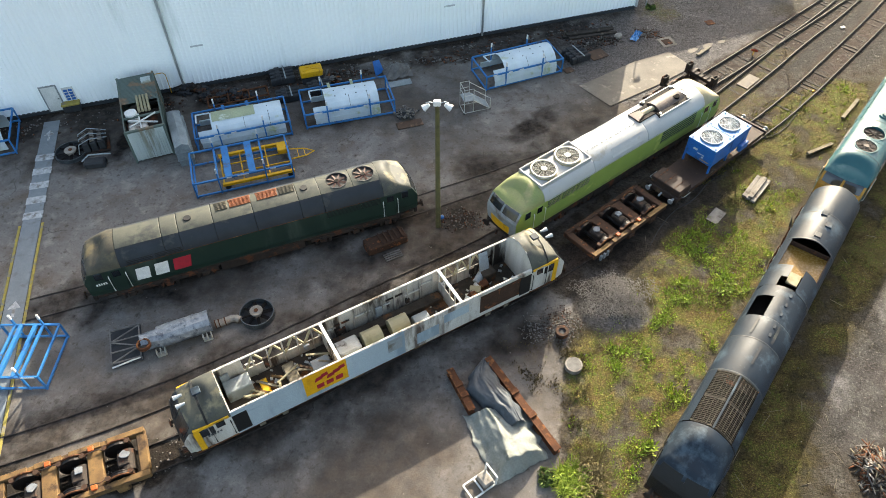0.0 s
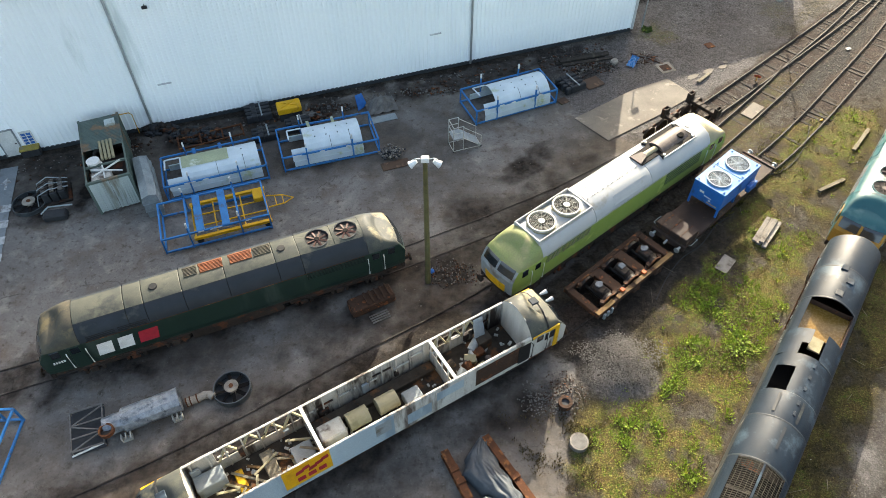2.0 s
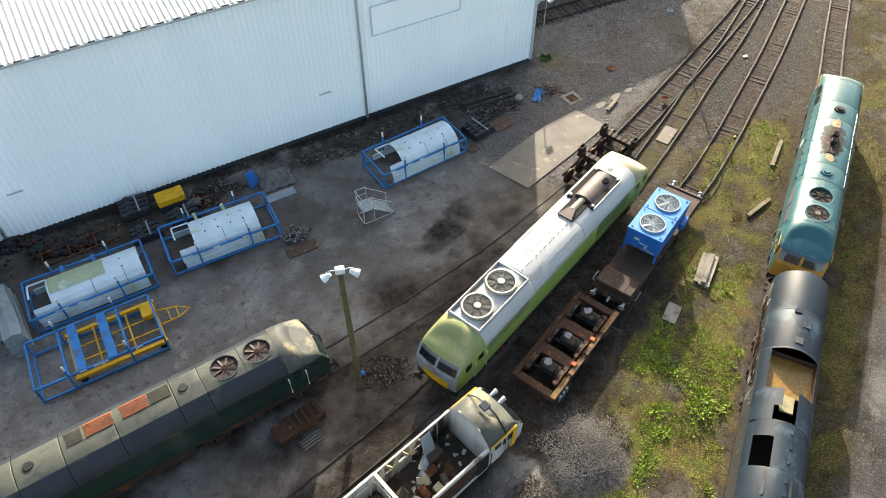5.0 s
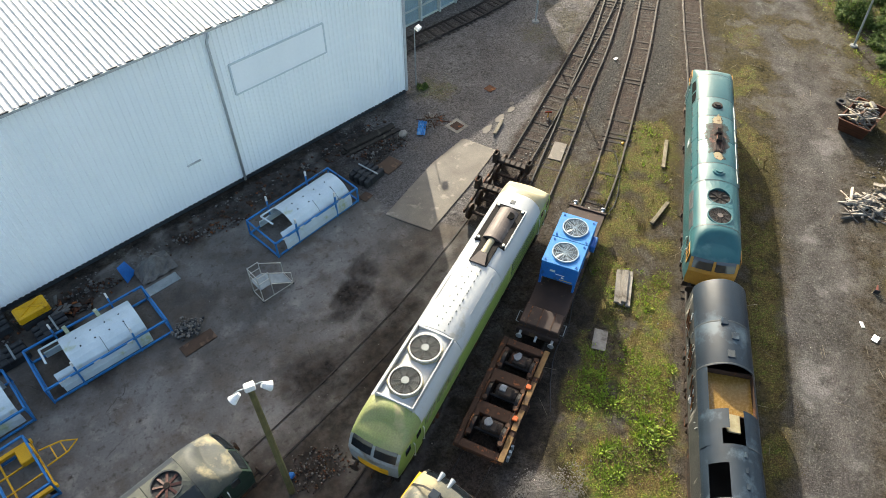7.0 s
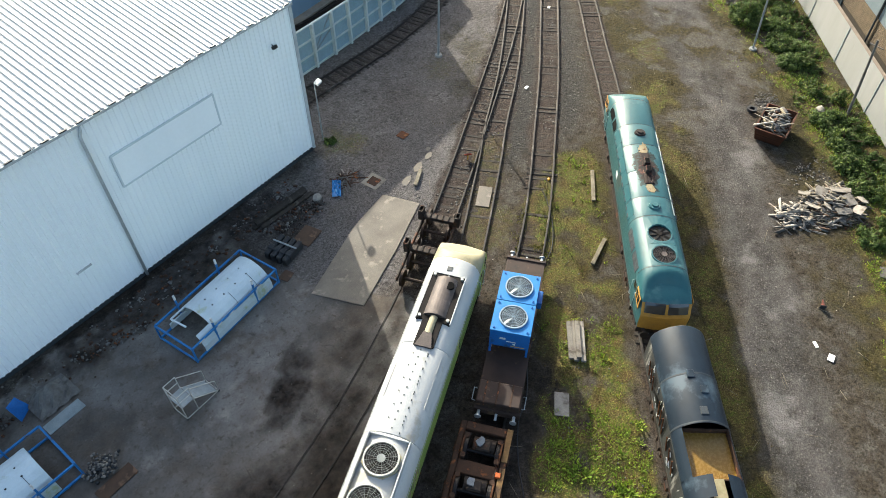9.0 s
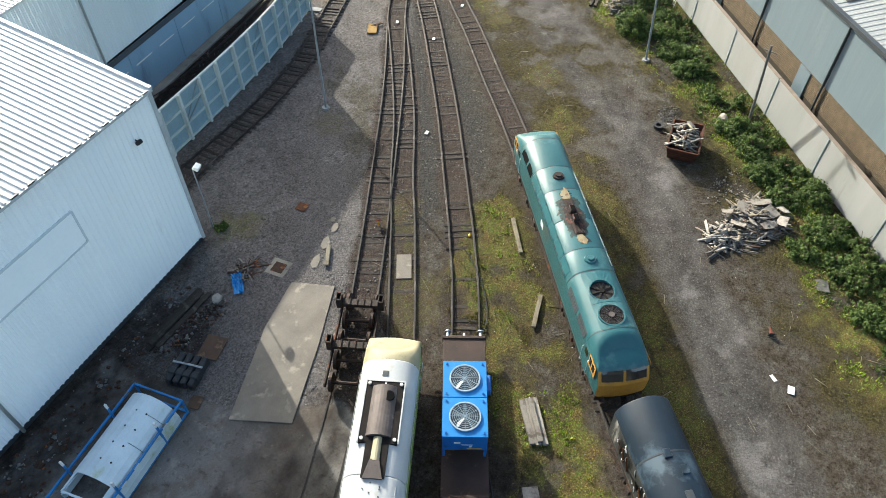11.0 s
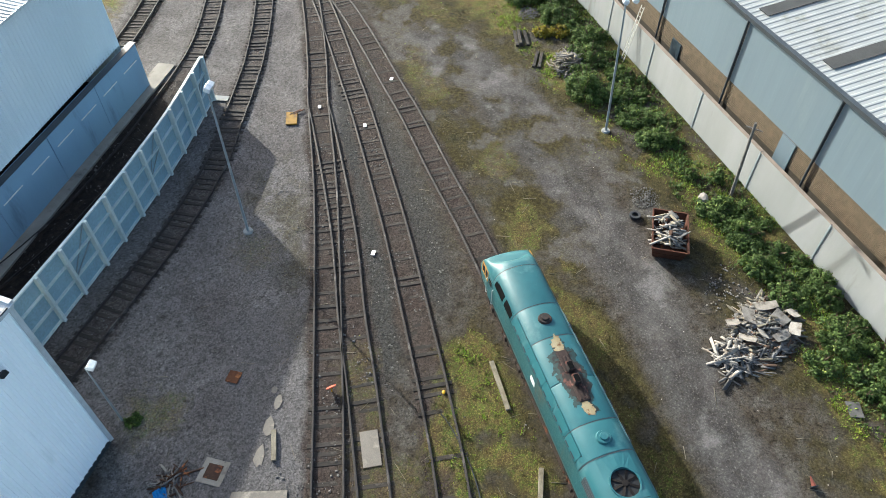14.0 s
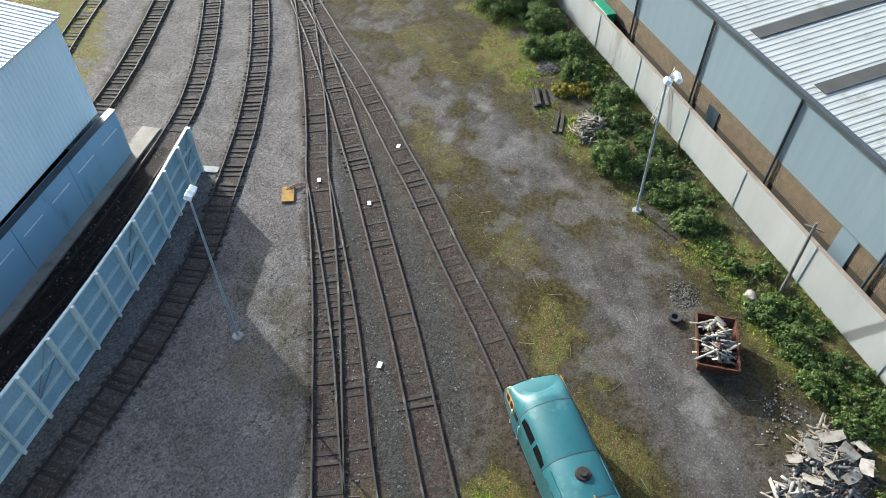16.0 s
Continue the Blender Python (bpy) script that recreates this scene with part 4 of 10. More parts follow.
M["coping"] = surface("coping", rgb("82766b"), rgb("70665c"), 1.5, 0.9, 0, 0.2, 25)
white_wall()


def grey_warehouse():
    d = unit(WH_A, WH_B)
    rt = Vector((d.y, -d.x))
    ang = math.degrees(math.atan2(d.y, d.x))
    o = Vector(WH_A) + rt * 1.35
    m = on(o.x, o.y, ang)
    L = (Vector(WH_B) - Vector(WH_A)).length
    t = thing("grey_warehouse", Matrix(), "grey metal-clad warehouse on a brown brick base", "warehouse", kind="structure")
    b = bm_new()
    box(b, 0, L, -0.4, -0.05, 0, 4.1, m)
    part("wall", b, M["mortar"], t, "brick base wall")
    bm = bm_new()
    rows = 17
    for r in range(rows):
        z = 2.3 + r * 0.103
        n = int(L / 0.44)
        for i in range(n):
            x = i * 0.44 + (0.22 if r % 2 else 0)
            vs = [m @ Vector(p) for p in ((x + 0.012, -0.05, z + 0.012), (x + 0.428, -0.05, z + 0.012), (x + 0.428, -0.05, z + 0.085), (x + 0.012, -0.05, z + 0.085))]
            ov = Vector((-rt.x, -rt.y, 0)) * 0.03
            f = [bm.verts.new(v) for v in vs] + [bm.verts.new(v + ov) for v in vs]
            for q in ((4, 5, 6, 7), (0, 1, 5, 4), (1, 2, 6, 5), (2, 3, 7, 6), (3, 0, 4, 7)):
                bm.faces.new([f[k] for k in q])
    bmesh.ops.recalc_face_normals(bm, faces=bm.faces[:])
    part("brickwork", bm, M["brick"], t, "courses of brown bricks", kind="stuff")
    H = 8.75
    base = (Vector((57.57, 38.87)) - o).dot(d) % 9.0
    s = base - 9.0
    while s < L:
        a = o + d * max(0, s + 0.06)
        e = o + d * min(L, s + 8.94)
        if (e - a).length > 0.5:
            part("wall_sheet", clad_panel(bm_new(), (a.x, a.y), (e.x, e.y), 4.05, H, (-rt.x, -rt.y), 1.0, 0.0025), M["clad_grey"], t)
        b = bm_new()
        rod(b, m @ Vector((s, 0.12, 2.0)), m @ Vector((s, 0.12, H)), 0.08)
        part("downpipe", b, M["gutter"], t)
        s += 9.0
    b = bm_new()
    bar(b, m @ Vector((0, 0.15, H)), m @ Vector((L, 0.15, H)), 0.35, 0.25)
    part("gutter", b, M["gutter"], t)
    e0 = m @ Vector((0, 0, H))
    e1 = m @ Vector((L, 0, H))
    part("roof", clad_slope(bm_new(), e0, e1, (rt.x, rt.y), 24, 3.0, 0.5, 0.03), M["old_roof"], t)
    for s in np.arange(base - 4.5, L, 6.2):
        b = bm_new()
        p = m @ Vector((s, 0, H))
        u = Vector((rt.x, rt.y, 0.125))
        dd = Vector((d.x, d.y, 0))
        z = Vector((0, 0, 0.07))
        plate(b, [p + u * 0.8 + z, p + u * 24 + z, p + u * 24 + dd * 1.0 + z, p + u * 0.8 + dd * 1.0 + z], (0, 0, 0.03))
        part("rooflight", b, M["rooflight"], t, "dirty grey rooflight strip")
    b = bm_new()
    f0, f1 = m @ Vector((0, -24, 0)), m @ Vector((L, -24, 0))
    plate(b, [f0, f1, f1 + Vector((0, 0, 11.7)), f0 + Vector((0, 0, 11.7))], (rt.x * -.1, rt.y * -.1, 0))
    part("back_wall", b, M["clad_grey"], t)
    for s0, s1, z1, nm, mt in (((Vector((62.0, 43.56)) - o).dot(d) - 0.6, (Vector((62.0, 43.56)) - o).dot(d) + 0.6, 3.3, "door", "green_door"), ((Vector((53.3, 33.6)) - o).dot(d) - 0.6, (Vector((53.3, 33.6)) - o).dot(d) + 0.7, 4.0, "door", "clad_grey")):
        b = bm_new()
        box(b, s0, s1, -0.02, 0.06, 0, z1, m)
        part(nm, b, M[mt], t, "dark metal door" if mt == "green_door" else "grey metal panel")
    return t


M["rooflight"] = surface("rooflight", rgb("3e3e3b"), rgb("32322f"), 0.8, 0.6)
M["old_roof"] = surface("old_roof", rgb("888b89"), rgb("7d807e"), 0.3, 0.6, 0, 0.0, 6, rgb("686860"), 0.12, 0.4, grit=0.12)
grey_warehouse()

# ---- locomotives ----
M["roof_dark"] = surface("roof_dark", rgb("2a3036"), rgb("20262b"), 0.9, 0.6, 0, 0.06, 20, rgb("42443f"), 0.14, 0.45, spec=0.25)
M["roof_tan"] = surface("roof_tan", rgb("534e3f"), rgb("373630"), 1.2, 0.65, 0, 0.06, 20, rgb("61573e"), 0.2, 0.8)
M["green_dark"] = surface("green_dark", rgb("1e3129"), rgb("1a2a25"), 0.8, 0.4, 0, 0.04, 18, rgb("2f3a34"), 0.12, 0.7, True)
M["teal"] = surface("teal", rgb("29585d"), rgb("224d52"), 0.7, 0.42, 0, 0.03, 15, rgb("3f6163"), 0.16, 0.6, grit=0.1)
M["teal_side"] = surface("teal_side", rgb("2b5559"), rgb("24464a"), 0.7, 0.4, 0, 0.04, 15, rgb("44443b"), 0.10, 0.6, True, grit=0.1)
M["lime"] = surface("lime", rgb("7f9148"), rgb("738642"), 0.5, 0.45, 0, 0.03, 15, rgb("a9ad60"), 0.15, 0.6, grit=0.1)
M["lime_roof"] = surface("lime_roof", rgb("898a5f"), rgb("6b8244"), 0.45, 0.55, 0, 0.03, 15, rgb("968b68"), 0.2, 0.5)
M["cream"] = surface("cream", rgb("928b72"), rgb("837d62"), 0.8, 0.6, 0, 0.04, 18, rgb("736c52"), 0.1, 0.8, grit=0.1)
M["roof_white"] = surface("roof_white", rgb("a2a4a2"), rgb("989b9b"), 0.6, 0.5, 0, 0.03, 15, rgb("8d8b82"), 0.10, 0.7, grit=0.1)
M["grey_body"] = surface("grey_body", rgb("1f2b36"), rgb("17212a"), 0.7, 0.5, 0, 0.05, 18, rgb("384650"), 0.18, 0.6, spec=0.18, grit=0.15)
M["grey_dirty"] = surface("grey_dirty", rgb("3a3c3a"), rgb("26282a"), 1.0, 0.6, 0, 0.1, 18, rgb("8a8880"), 0.10, 1.6, True)
M["silver_old"] = surface("silver_old", rgb("a9b8bf"), rgb("90a0a8"), 0.5, 0.5, 0, 0.06, 18, rgb("72828c"), 0.22, 0.5, True)
M["white_old"] = surface("white_old", rgb("c9c7c0"), rgb("a9a69c"), 1.3, 0.6, 0, 0.08, 20, rgb("4b4038"), 0.2, 0.9, True)
M["inside"] = surface("inside", rgb("4f473d"), rgb("322c27"), 1.4, 0.9, 0, 0.2, 20, rgb("6c4a30"), 0.2, 1.2, spec=0.15)
M["exhaust"] = surface("exhaust", rgb("5f5753"), rgb("4a4340"), 1.6, 0.6, 0.3, 0.06, 20, rgb("7b716b"), 0.15, 1)
M["soot"] = surface("soot", rgb("2c2420"), rgb("1c1a1a"), 2, 0.85, 0, 0.1, 20, rgb("54342c"), 0.2, 2)
M["scorch"] = surface("scorch", rgb("7f6f4d"), rgb("887f66"), 3, 0.7, 0, 0.05, 20, rgb("55361a"), 0.22, 4)
M["fan_dark"] = surface("fan_dark", rgb("221f1e"), rgb("171514"), 2, 0.75, 0.0, 0.1, spec=0.08)
M["fan_wire"] = surface("fan_wire", rgb("828786"), rgb("707574"), 3, 0.5, 0.3, 0.02)
M["fan_red"] = surface("fan_red", rgb("4e302b"), rgb("38251f"), 2, 0.6, 0.1, 0.1)
M["ochre_water"] = surface("ochre_water", rgb("856830"), rgb("785b2c"), 0.8, 0.25, 0, 0.02, 8)
M["logo_white"] = surface("logo_white", rgb("e4e4e0"), None, 2, 0.5, 0, 0.02)
M["logo_red"] = surface("logo_red", rgb("a82a38"), None, 2, 0.5, 0, 0.02)
M["logo_yellow"] = surface("logo_yellow", rgb("dfa51c"), rgb("d09818"), 1.2, 0.5, 0, 0.03, 15, rgb("b07c20"), 0.1, 1)
M["wire"] = surface("wire", rgb("c2c2ba"), rgb("a4a49c"), 3, 0.5, 0.3, 0.02)
M["burnt_roof"] = surface("burnt_roof", rgb("56564b"), rgb("363b3d"), 0.8, 0.62, 0, 0.05, 18, rgb("7d755c"), 0.2, 0.5, spec=0.2)


class Hull:
    """The shape of a locomotive's body: half profile from sill to ridge, cab ends raked above the waist."""

    def __init__(self, L, prof, waist=2.25, rake=0.55, bow=0.14, cab=2.3, drop=0.16, chin=0.18):
        self.L, self.prof, self.waist, self.rake, self.bow, self.cab, self.drop, self.chin = L, prof, waist, rake, bow, cab, drop, chin
        self.top = prof[-1][1]

    def front(self, z):
        x = self.L / 2
        if z > self.waist:
            f = min(1.0, (z - self.waist) / (3.3 - self.waist))
            x -= self.rake * f + max(0, z - 3.3) * 1.1
        else:
            x -= self.chin * max(0, (self.waist - z) / self.waist) ** 2
        return x

    def brow(self, z, s):
        """Heights pressed down towards a straight brow at the face."""
        z -= self.drop * s ** 3 * min(1, max(0, (z - 2.8) / 0.5))
        k = max(0.0, (s - 0.35) / 0.65) ** 2
        return z if z < 3.1 else 3.1 + (z - 3.1) * (1 - 0.62 * k)

    def at(self, s, y, z, end):
        """A point of the cab's skin: s from 0 at its back to 1 at the face."""
        x0 = self.L / 2 - self.cab
        zz = self.brow(z, s)
        x = x0 + s * (self.front(z) - x0)
        return (end * x, y * (1 - 0.07 * s ** 4), zz)

    def face(self, k, z, end, proud=0.0):
        """A point of the face; k from -1 to 1 across."""
        w = self.width(z) * 0.93
        zz = self.brow(z, 1.0)
        return Vector((end * (self.front(z) + self.bow * min(1, w / 1.1) * (1 - k * k) + proud), k * w, zz))

    def width(self, z):
        p = self.prof
        for (y0, z0), (y1, z1) in zip(p, p[1:]):
            if z0 <= z <= z1:
                return y0 + (y1 - y0) * (z - z0) / max(1e-6, z1 - z0)
        return p[0][0] if z < p[0][1] else p[-1][0]


def mirror_ring(prof):
    return [(-y, z) for y, z in prof] + [(y, z) for y, z in reversed(prof[:-1])] if prof[-1][0] == 0 else None


def roof_piece(h, x0, x1, zlo, lift=0.0, slot=None):
    """A stretch of roof between x0 and x1, above height zlo, with a hem at each end."""
    pr = [(h.width(zlo), zlo)] + [p for p in h.prof if p[1] > zlo + 0.02]
    rg = mirror_ring(pr)
    bm = bm_new()
    g = 0.012
    rows = []
    for x, d in ((x0 + g, -0.03), (x0 + g, 0), (x0 + 0.05, 0.006), ((x0 + x1) / 2, 0.0), (x1 - 0.05, 0.006), (x1 - g, 0), (x1 - g, -0.03)):
        rows.append([(x, y * (1 + d / 2), z + d + lift) for y, z in rg])
    loft(bm, rows)
    bmesh.ops.recalc_face_normals(bm, faces=bm.faces[:])
    return bm


def roof_z(h, y):
    y = abs(y)
    p = h.prof
    for (y0, z0), (y1, z1) in zip(p, p[1:]):
        if z0 >= 2.8 and y1 <= y <= y0:
            return z0 + (z1 - z0) * (y0 - y) / max(1e-6, y0 - y1)
    return p[-1][1]


def roof_band(h, x0, x1, y0, y1, n=8, lift=0.0):
    """A stretch of roof skin between two offsets from the ridge, with a small hem."""
    bm = bm_new()
    g = 0.012
    rows = []
    for x, d in ((x0 + g, -0.03), (x0 + g, 0), (x0 + 0.05, 0.006), (x1 - 0.05, 0.006), (x1 - g, 0), (x1 - g, -0.03)):
        rows.append([(x, y0 + (y1 - y0) * i / n, roof_z(h, y0 + (y1 - y0) * i / n) + d + lift) for i in range(n + 1)])
    loft(bm, rows)
    bmesh.ops.recalc_face_normals(bm, faces=bm.faces[:])
    return bm


def fan_panel(h, x0, x1, xc, r, half):
    """A roof panel with a round opening."""
    bm = bm_new()
    n = 32
    inner, outer, low = [], [], []
    for k in range(n):
        a = 2 * math.pi * k / n
        ca, sa = math.cos(a), math.sin(a)
        inner.append((xc + r * ca, r * sa, roof_z(h, r * sa) + 0.01))
        low.append((xc + r * ca, r * sa, 3.45))
        t = min((x1 - 0.01 - xc) / ca if ca > 1e-6 else 1e9, (x0 + 0.01 - xc) / ca if ca < -1e-6 else 1e9, half / abs(sa) if abs(sa) > 1e-6 else 1e9)
        outer.append((xc + t * ca, t * sa, roof_z(h, t * sa)))
    loft(bm, [outer, inner, low], False)
    vs = list(bm.verts)
    for j in range(2):
        a0, a1 = vs[j * n + n - 1], vs[j * n]
        b0, b1 = vs[(j + 1) * n + n - 1], vs[(j + 1) * n]
        bm.faces.new((a0, a1, b1, b0))
    # corners
    for sx, xx in ((1, x1 - 0.01), (-1, x0 + 0.01)):
        for sy in (-1, 1):
            c = bm.verts.new((xx, sy * half, roof_z(h, half)))
            near = sorted((v for v in vs[:n] if v.co.y * sy > 0 and (v.co.x - xc) * sx > 0), key=lambda v: (v.co - c.co).length)[:2]
            if len(near) == 2:
                bm.faces.new((c, near[0], near[1]))
    bmesh.ops.recalc_face_normals(bm, faces=bm.faces[:])
    return bm


def side_piece(h, x0, x1, zlo, zhi, side, proud=0.0):
    pr = [(h.width(zlo), zlo)] + [p for p in h.prof if zlo + 0.02 < p[1] < zhi - 0.02] + [(h.width(zhi), zhi)]
    bm = bm_new()
    a = [(x0, side * (y + proud), z) for y, z in pr]
    b = [(x1, side * (y + proud), z) for y, z in pr]
    c = [(x0, side * (y - 0.06), z) for y, z in reversed(pr)]
    d = [(x1, side * (y - 0.06), z) for y, z in reversed(pr)]
    loft(bm, [a + c, b + d], True, True)
    bmesh.ops.recalc_face_normals(bm, faces=bm.faces[:])
    return bm


def face_patch(h, end, k0, k1, z0, z1, proud, thick=0.03, nk=4, nz=3):
    bm = bm_new()
    rows = []
    for j in range(nz + 1):
        z = z0 + (z1 - z0) * j / nz
        rows.append([h.face(k0 + (k1 - k0) * i / nk, z, end, proud) for i in range(nk + 1)])
    loft(bm, rows)
    if thick:
        ret = bmesh.ops.extrude_face_region(bm, geom=bm.faces[:])
        bmesh.ops.translate(bm, vec=(-end * thick, 0, 0), verts=[v for v in ret["geom"] if isinstance(v, bmesh.types.BMVert)])
    bmesh.ops.recalc_face_normals(bm, faces=bm.faces[:])
    return bm


def make_cab(h, t, end, side_mat, roof_mat, low_mat, high_mat, zroof=2.95, rails="white_paint", open_door=False, pane="glass"):
    cab = new("cab")
    cab.parent = t
    S = [0, 0.25, 0.5, 0.7, 0.85, 0.95, 1.0]
    for sd in (-1, 1):
        pr = [(h.prof[0][0], h.prof[0][1])] + [p for p in h.prof if p[1] < zroof - 0.02 and p != h.prof[0]] + [(h.width(2.3), 2.3), (h.width(zroof), zroof)]
        pr = sorted(set(pr), key=lambda p: p[1])
        bm = bm_new()
        loft(bm, [[h.at(s, sd * y, z, end) for y, z in pr] for s in S])
        bmesh.ops.recalc_face_normals(bm, faces=bm.faces[:])
        part("cab_side", bm, side_mat, cab, smooth=False)
    pr = [(h.width(zroof), zroof)] + [p for p in h.prof if p[1] > zroof + 0.02]
    rg = mirror_ring(pr)
    bm = bm_new()
    loft(bm, [[h.at(s, y, z, end) for y, z in rg] for s in S])
    loft(bm, [[h.face(-1 + 2 * i / 8, z, end) for i in range(9)] for _, z in pr[:-1]] + [[h.face(0, h.top, end)] * 9])
    bmesh.ops.remove_doubles(bm, verts=bm.verts[:], dist=0.004)
    bmesh.ops.recalc_face_normals(bm, faces=bm.faces[:])
    part("cab_roof", bm, roof_mat, cab, smooth=True)
    part("cab_front", face_patch(h, end, -1, 1, h.prof[0][1], 2.2, 0.0, 0, 6, 4), low_mat, cab)
    part("cab_front", face_patch(h, end, -1, 1, 2.2, zroof, 0.0, 0, 6, 3), high_mat, cab)
    for k0, k1 in ((-0.88, -0.06), (0.06, 0.88)):
        w = part("windscreen", face_patch(h, end, k0, k1, 2.42, 3.0, 0.02, 0.03), M[pane], cab)
    for sd in (-1, 1):
        x0, x1 = h.L / 2 - 1.05, h.L / 2 - 0.62
        y = h.width(2.6) * 0.99
        bm = bm_new()
        box(bm, end * x0, end * x1, sd * (y - 0.03), sd * (y + 0.012), 2.35, 2.85, bev=0.02)
        part("side_window", bm, M["glass"], cab)
        xd = h.L / 2 - 1.75
        bm = bm_new()
        box(bm, end * (xd - 0.33), end * (xd + 0.33), sd * (h.width(2) - 0.05), sd * (h.width(2) + 0.015), 1.15, 2.9, bev=0.02)
        d = part("door", bm, M["black"] if open_door else side_mat, cab)
        bm = bm_new()
        box(bm, end * (xd - 0.2), end * (xd + 0.2), sd * (h.width(2.6) + 0.005), sd * (h.width(2.6) + 0.025), 2.35, 2.78)
        part("door_window", bm, M["glass"], d)
        for dx in (-0.45, 0.45):
            bm = bm_new()
            y = h.width(1.8) + 0.07
            tube(bm, [(end * (xd + dx), sd * (y - 0.07), 1.25), (end * (xd + dx), sd * y, 1.32), (end * (xd + dx), sd * y, 2.42), (end * (xd + dx), sd * (y - 0.07), 2.5)], 0.028, 6)
            part("handrail", bm, M[rails], cab)
    for sd in (-1, 1):
        x = h.L / 2 - 0.02
        bm = bm_new()
        rod(bm, (end * (x - 0.1), sd * 0.87, 1.05), (end * (x + 0.38), sd * 0.87, 1.05), 0.1, 10)
        rod(bm, (end * (x + 0.36), sd * 0.87, 1.05), (end * (x + 0.44), sd * 0.87, 1.05), 0.24, 14)
        part("buffer", bm, M["steel_dark"], cab)
        bm = bm_new()
        rod(bm, (end * (x - 0.08), sd * 0.8, 1.5), (end * (x + 0.04), sd * 0.8, 1.5), 0.1, 10)
        part("headlight", bm, M["bright_metal"], cab)
    bm = bm_new()
    box(bm, end * (h.L / 2 - 0.25), end * (h.L / 2 - 0.02), -1.25, 1.25, 0.75, 1.14, bev=0.03)
    part("buffer_beam", bm, M["steel_dark"], cab)
    bm = bm_new()
    tube(bm, [(end * (h.L / 2), 0, 1.0), (end * (h.L / 2 + 0.25), 0, 0.95), (end * (h.L / 2 + 0.32), 0, 0.7)], 0.05, 6)
    part("coupling", bm, M["steel_dark"], cab)
    return cab


def wheel_meshes(parent, x, r=0.53, mat="wheel"):
    for sd in (-1, 1):
        bm = bm_new()
        rod(bm, (x, sd * 0.70, r), (x, sd * 0.83, r), r, 20)
        rod(bm, (x, sd * 0.67, r), (x, sd * 0.70, r), r + 0.03, 20)
        rod(bm, (x, sd * 0.83, r), (x, sd * 0.87, r), r * 0.55, 14)
        part("wheel", bm, M[mat], parent)
    bm = bm_new()
    rod(bm, (x, -0.7, r), (x, 0.7, r), 0.1, 8)
    part("axle", bm, M[mat], parent)


def make_bogie(t, x, n=3, base=1.85, mat="steel_dark"):
    b = new("bogie")
    b.parent = t
    half = base * (n - 1) / 2
    for sd in (-1, 1):
        bm = bm_new()
        box(bm, x - half - 0.75, x + half + 0.75, sd * 1.02, sd * 1.22, 0.55, 0.85, bev=0.03)
        for k in range(n):
            xx = x - half + k * base
            box(bm, xx - 0.2, xx + 0.2, sd * 1.0, sd * 1.3, 0.35, 0.72, bev=0.03)
            for q in (-0.42, 0.42):
                rod(bm, (xx + q, sd * 1.15, 0.3), (xx + q, sd * 1.15, 0.68), 0.1, 8)
        part("side_frame", bm, M[mat], b)
    bm = bm_new()
    for xx in (x - half - 0.7, x - base / 2, x + base / 2, x + half + 0.7):
        box(bm, xx - 0.12, xx + 0.12, -1.05, 1.05, 0.55, 0.85)
    part("cross_member", bm, M[mat], b)
    for k in range(n):
        wheel_meshes(b, x - half + k * base)
    return b


def roof_fan(t, x, y, z, r, blade_mat, grille, rim_mat):
    f = new("roof_fan")
    f.parent = t
    bm = bm_new()
    ring(bm, (x, y, z), r, r + 0.06, -0.14, 0.06, 32)
    part("fan_rim", bm, M[rim_mat], f)
    bm = bm_new()
    rod(bm, (x, y, z - 0.06), (x, y, z - 0.035), r + 0.02, 28)
    part("fan_well", bm, M["black"], f)
    bm = bm_new()
    rod(bm, (x, y, z - 0.05), (x, y, z + 0.035), r * 0.22, 16)
    part("hub", bm, M["fan_dark"] if grille is None else M["wire"], f)
    for k in range(8):
        a = 2 * math.pi * k / 8 + 0.2
        bm = bm_new()
        m = Matrix.Translation((x, y, z + 0.0)) @ pose(0, 0, 0, 0, 0, math.degrees(a)) @ pose(0, 0, 0, 16, 0, 0)
        box(bm, r * 0.2, r * 0.95, -r * 0.09, r * 0.09, -0.006, 0.006, m)
        part("blade", bm, M[blade_mat], f)
    if grille:
        bm = bm_new()
        for rr in np.linspace(r * 0.45, r * 0.98, 5):
            ring(bm, (x, y, z + 0.05), rr, rr + 0.008, 0, 0.01, 28)
        for k in range(16):
            a = 2 * math.pi * k / 16
            bar(bm, (x + r * 0.2 * math.cos(a), y + r * 0.2 * math.sin(a), z + 0.055), (x + r * math.cos(a), y + r * math.sin(a), z + 0.055), 0.009, 0.01)
        rod(bm, (x, y, z + 0.04), (x, y, z + 0.07), r * 0.26, 18)
        part("grille", bm, M[grille], f)
    return f


def sill_and_tank(h, t, mat="steel_dark"):
    bm = bm_new()
    box(bm, -h.L / 2 + 0.3, h.L / 2 - 0.3, -1.28, 1.28, 0.92, 1.16, bev=0.02)
    part("underframe", bm, M[mat], t)
    bm = bm_new()
    box(bm, -2.6, 2.4, -1.22, 1.22, 0.28, 0.92, bev=0.06)
    part("fuel_tank", bm, M[mat], t)
    for sd in (-1, 1):
        bm = bm_new()
        box(bm, -3.4, -2.75, sd * 0.7, sd * 1.2, 0.4, 0.92, bev=0.03)
        part("battery_box", bm, M[mat], t)
        bm = bm_new()
        rod(bm, (2.5, sd * 0.95, 0.76), (3.5, sd * 0.95, 0.76), 0.17, 10)
        part("air_tank", bm, M[mat], t)


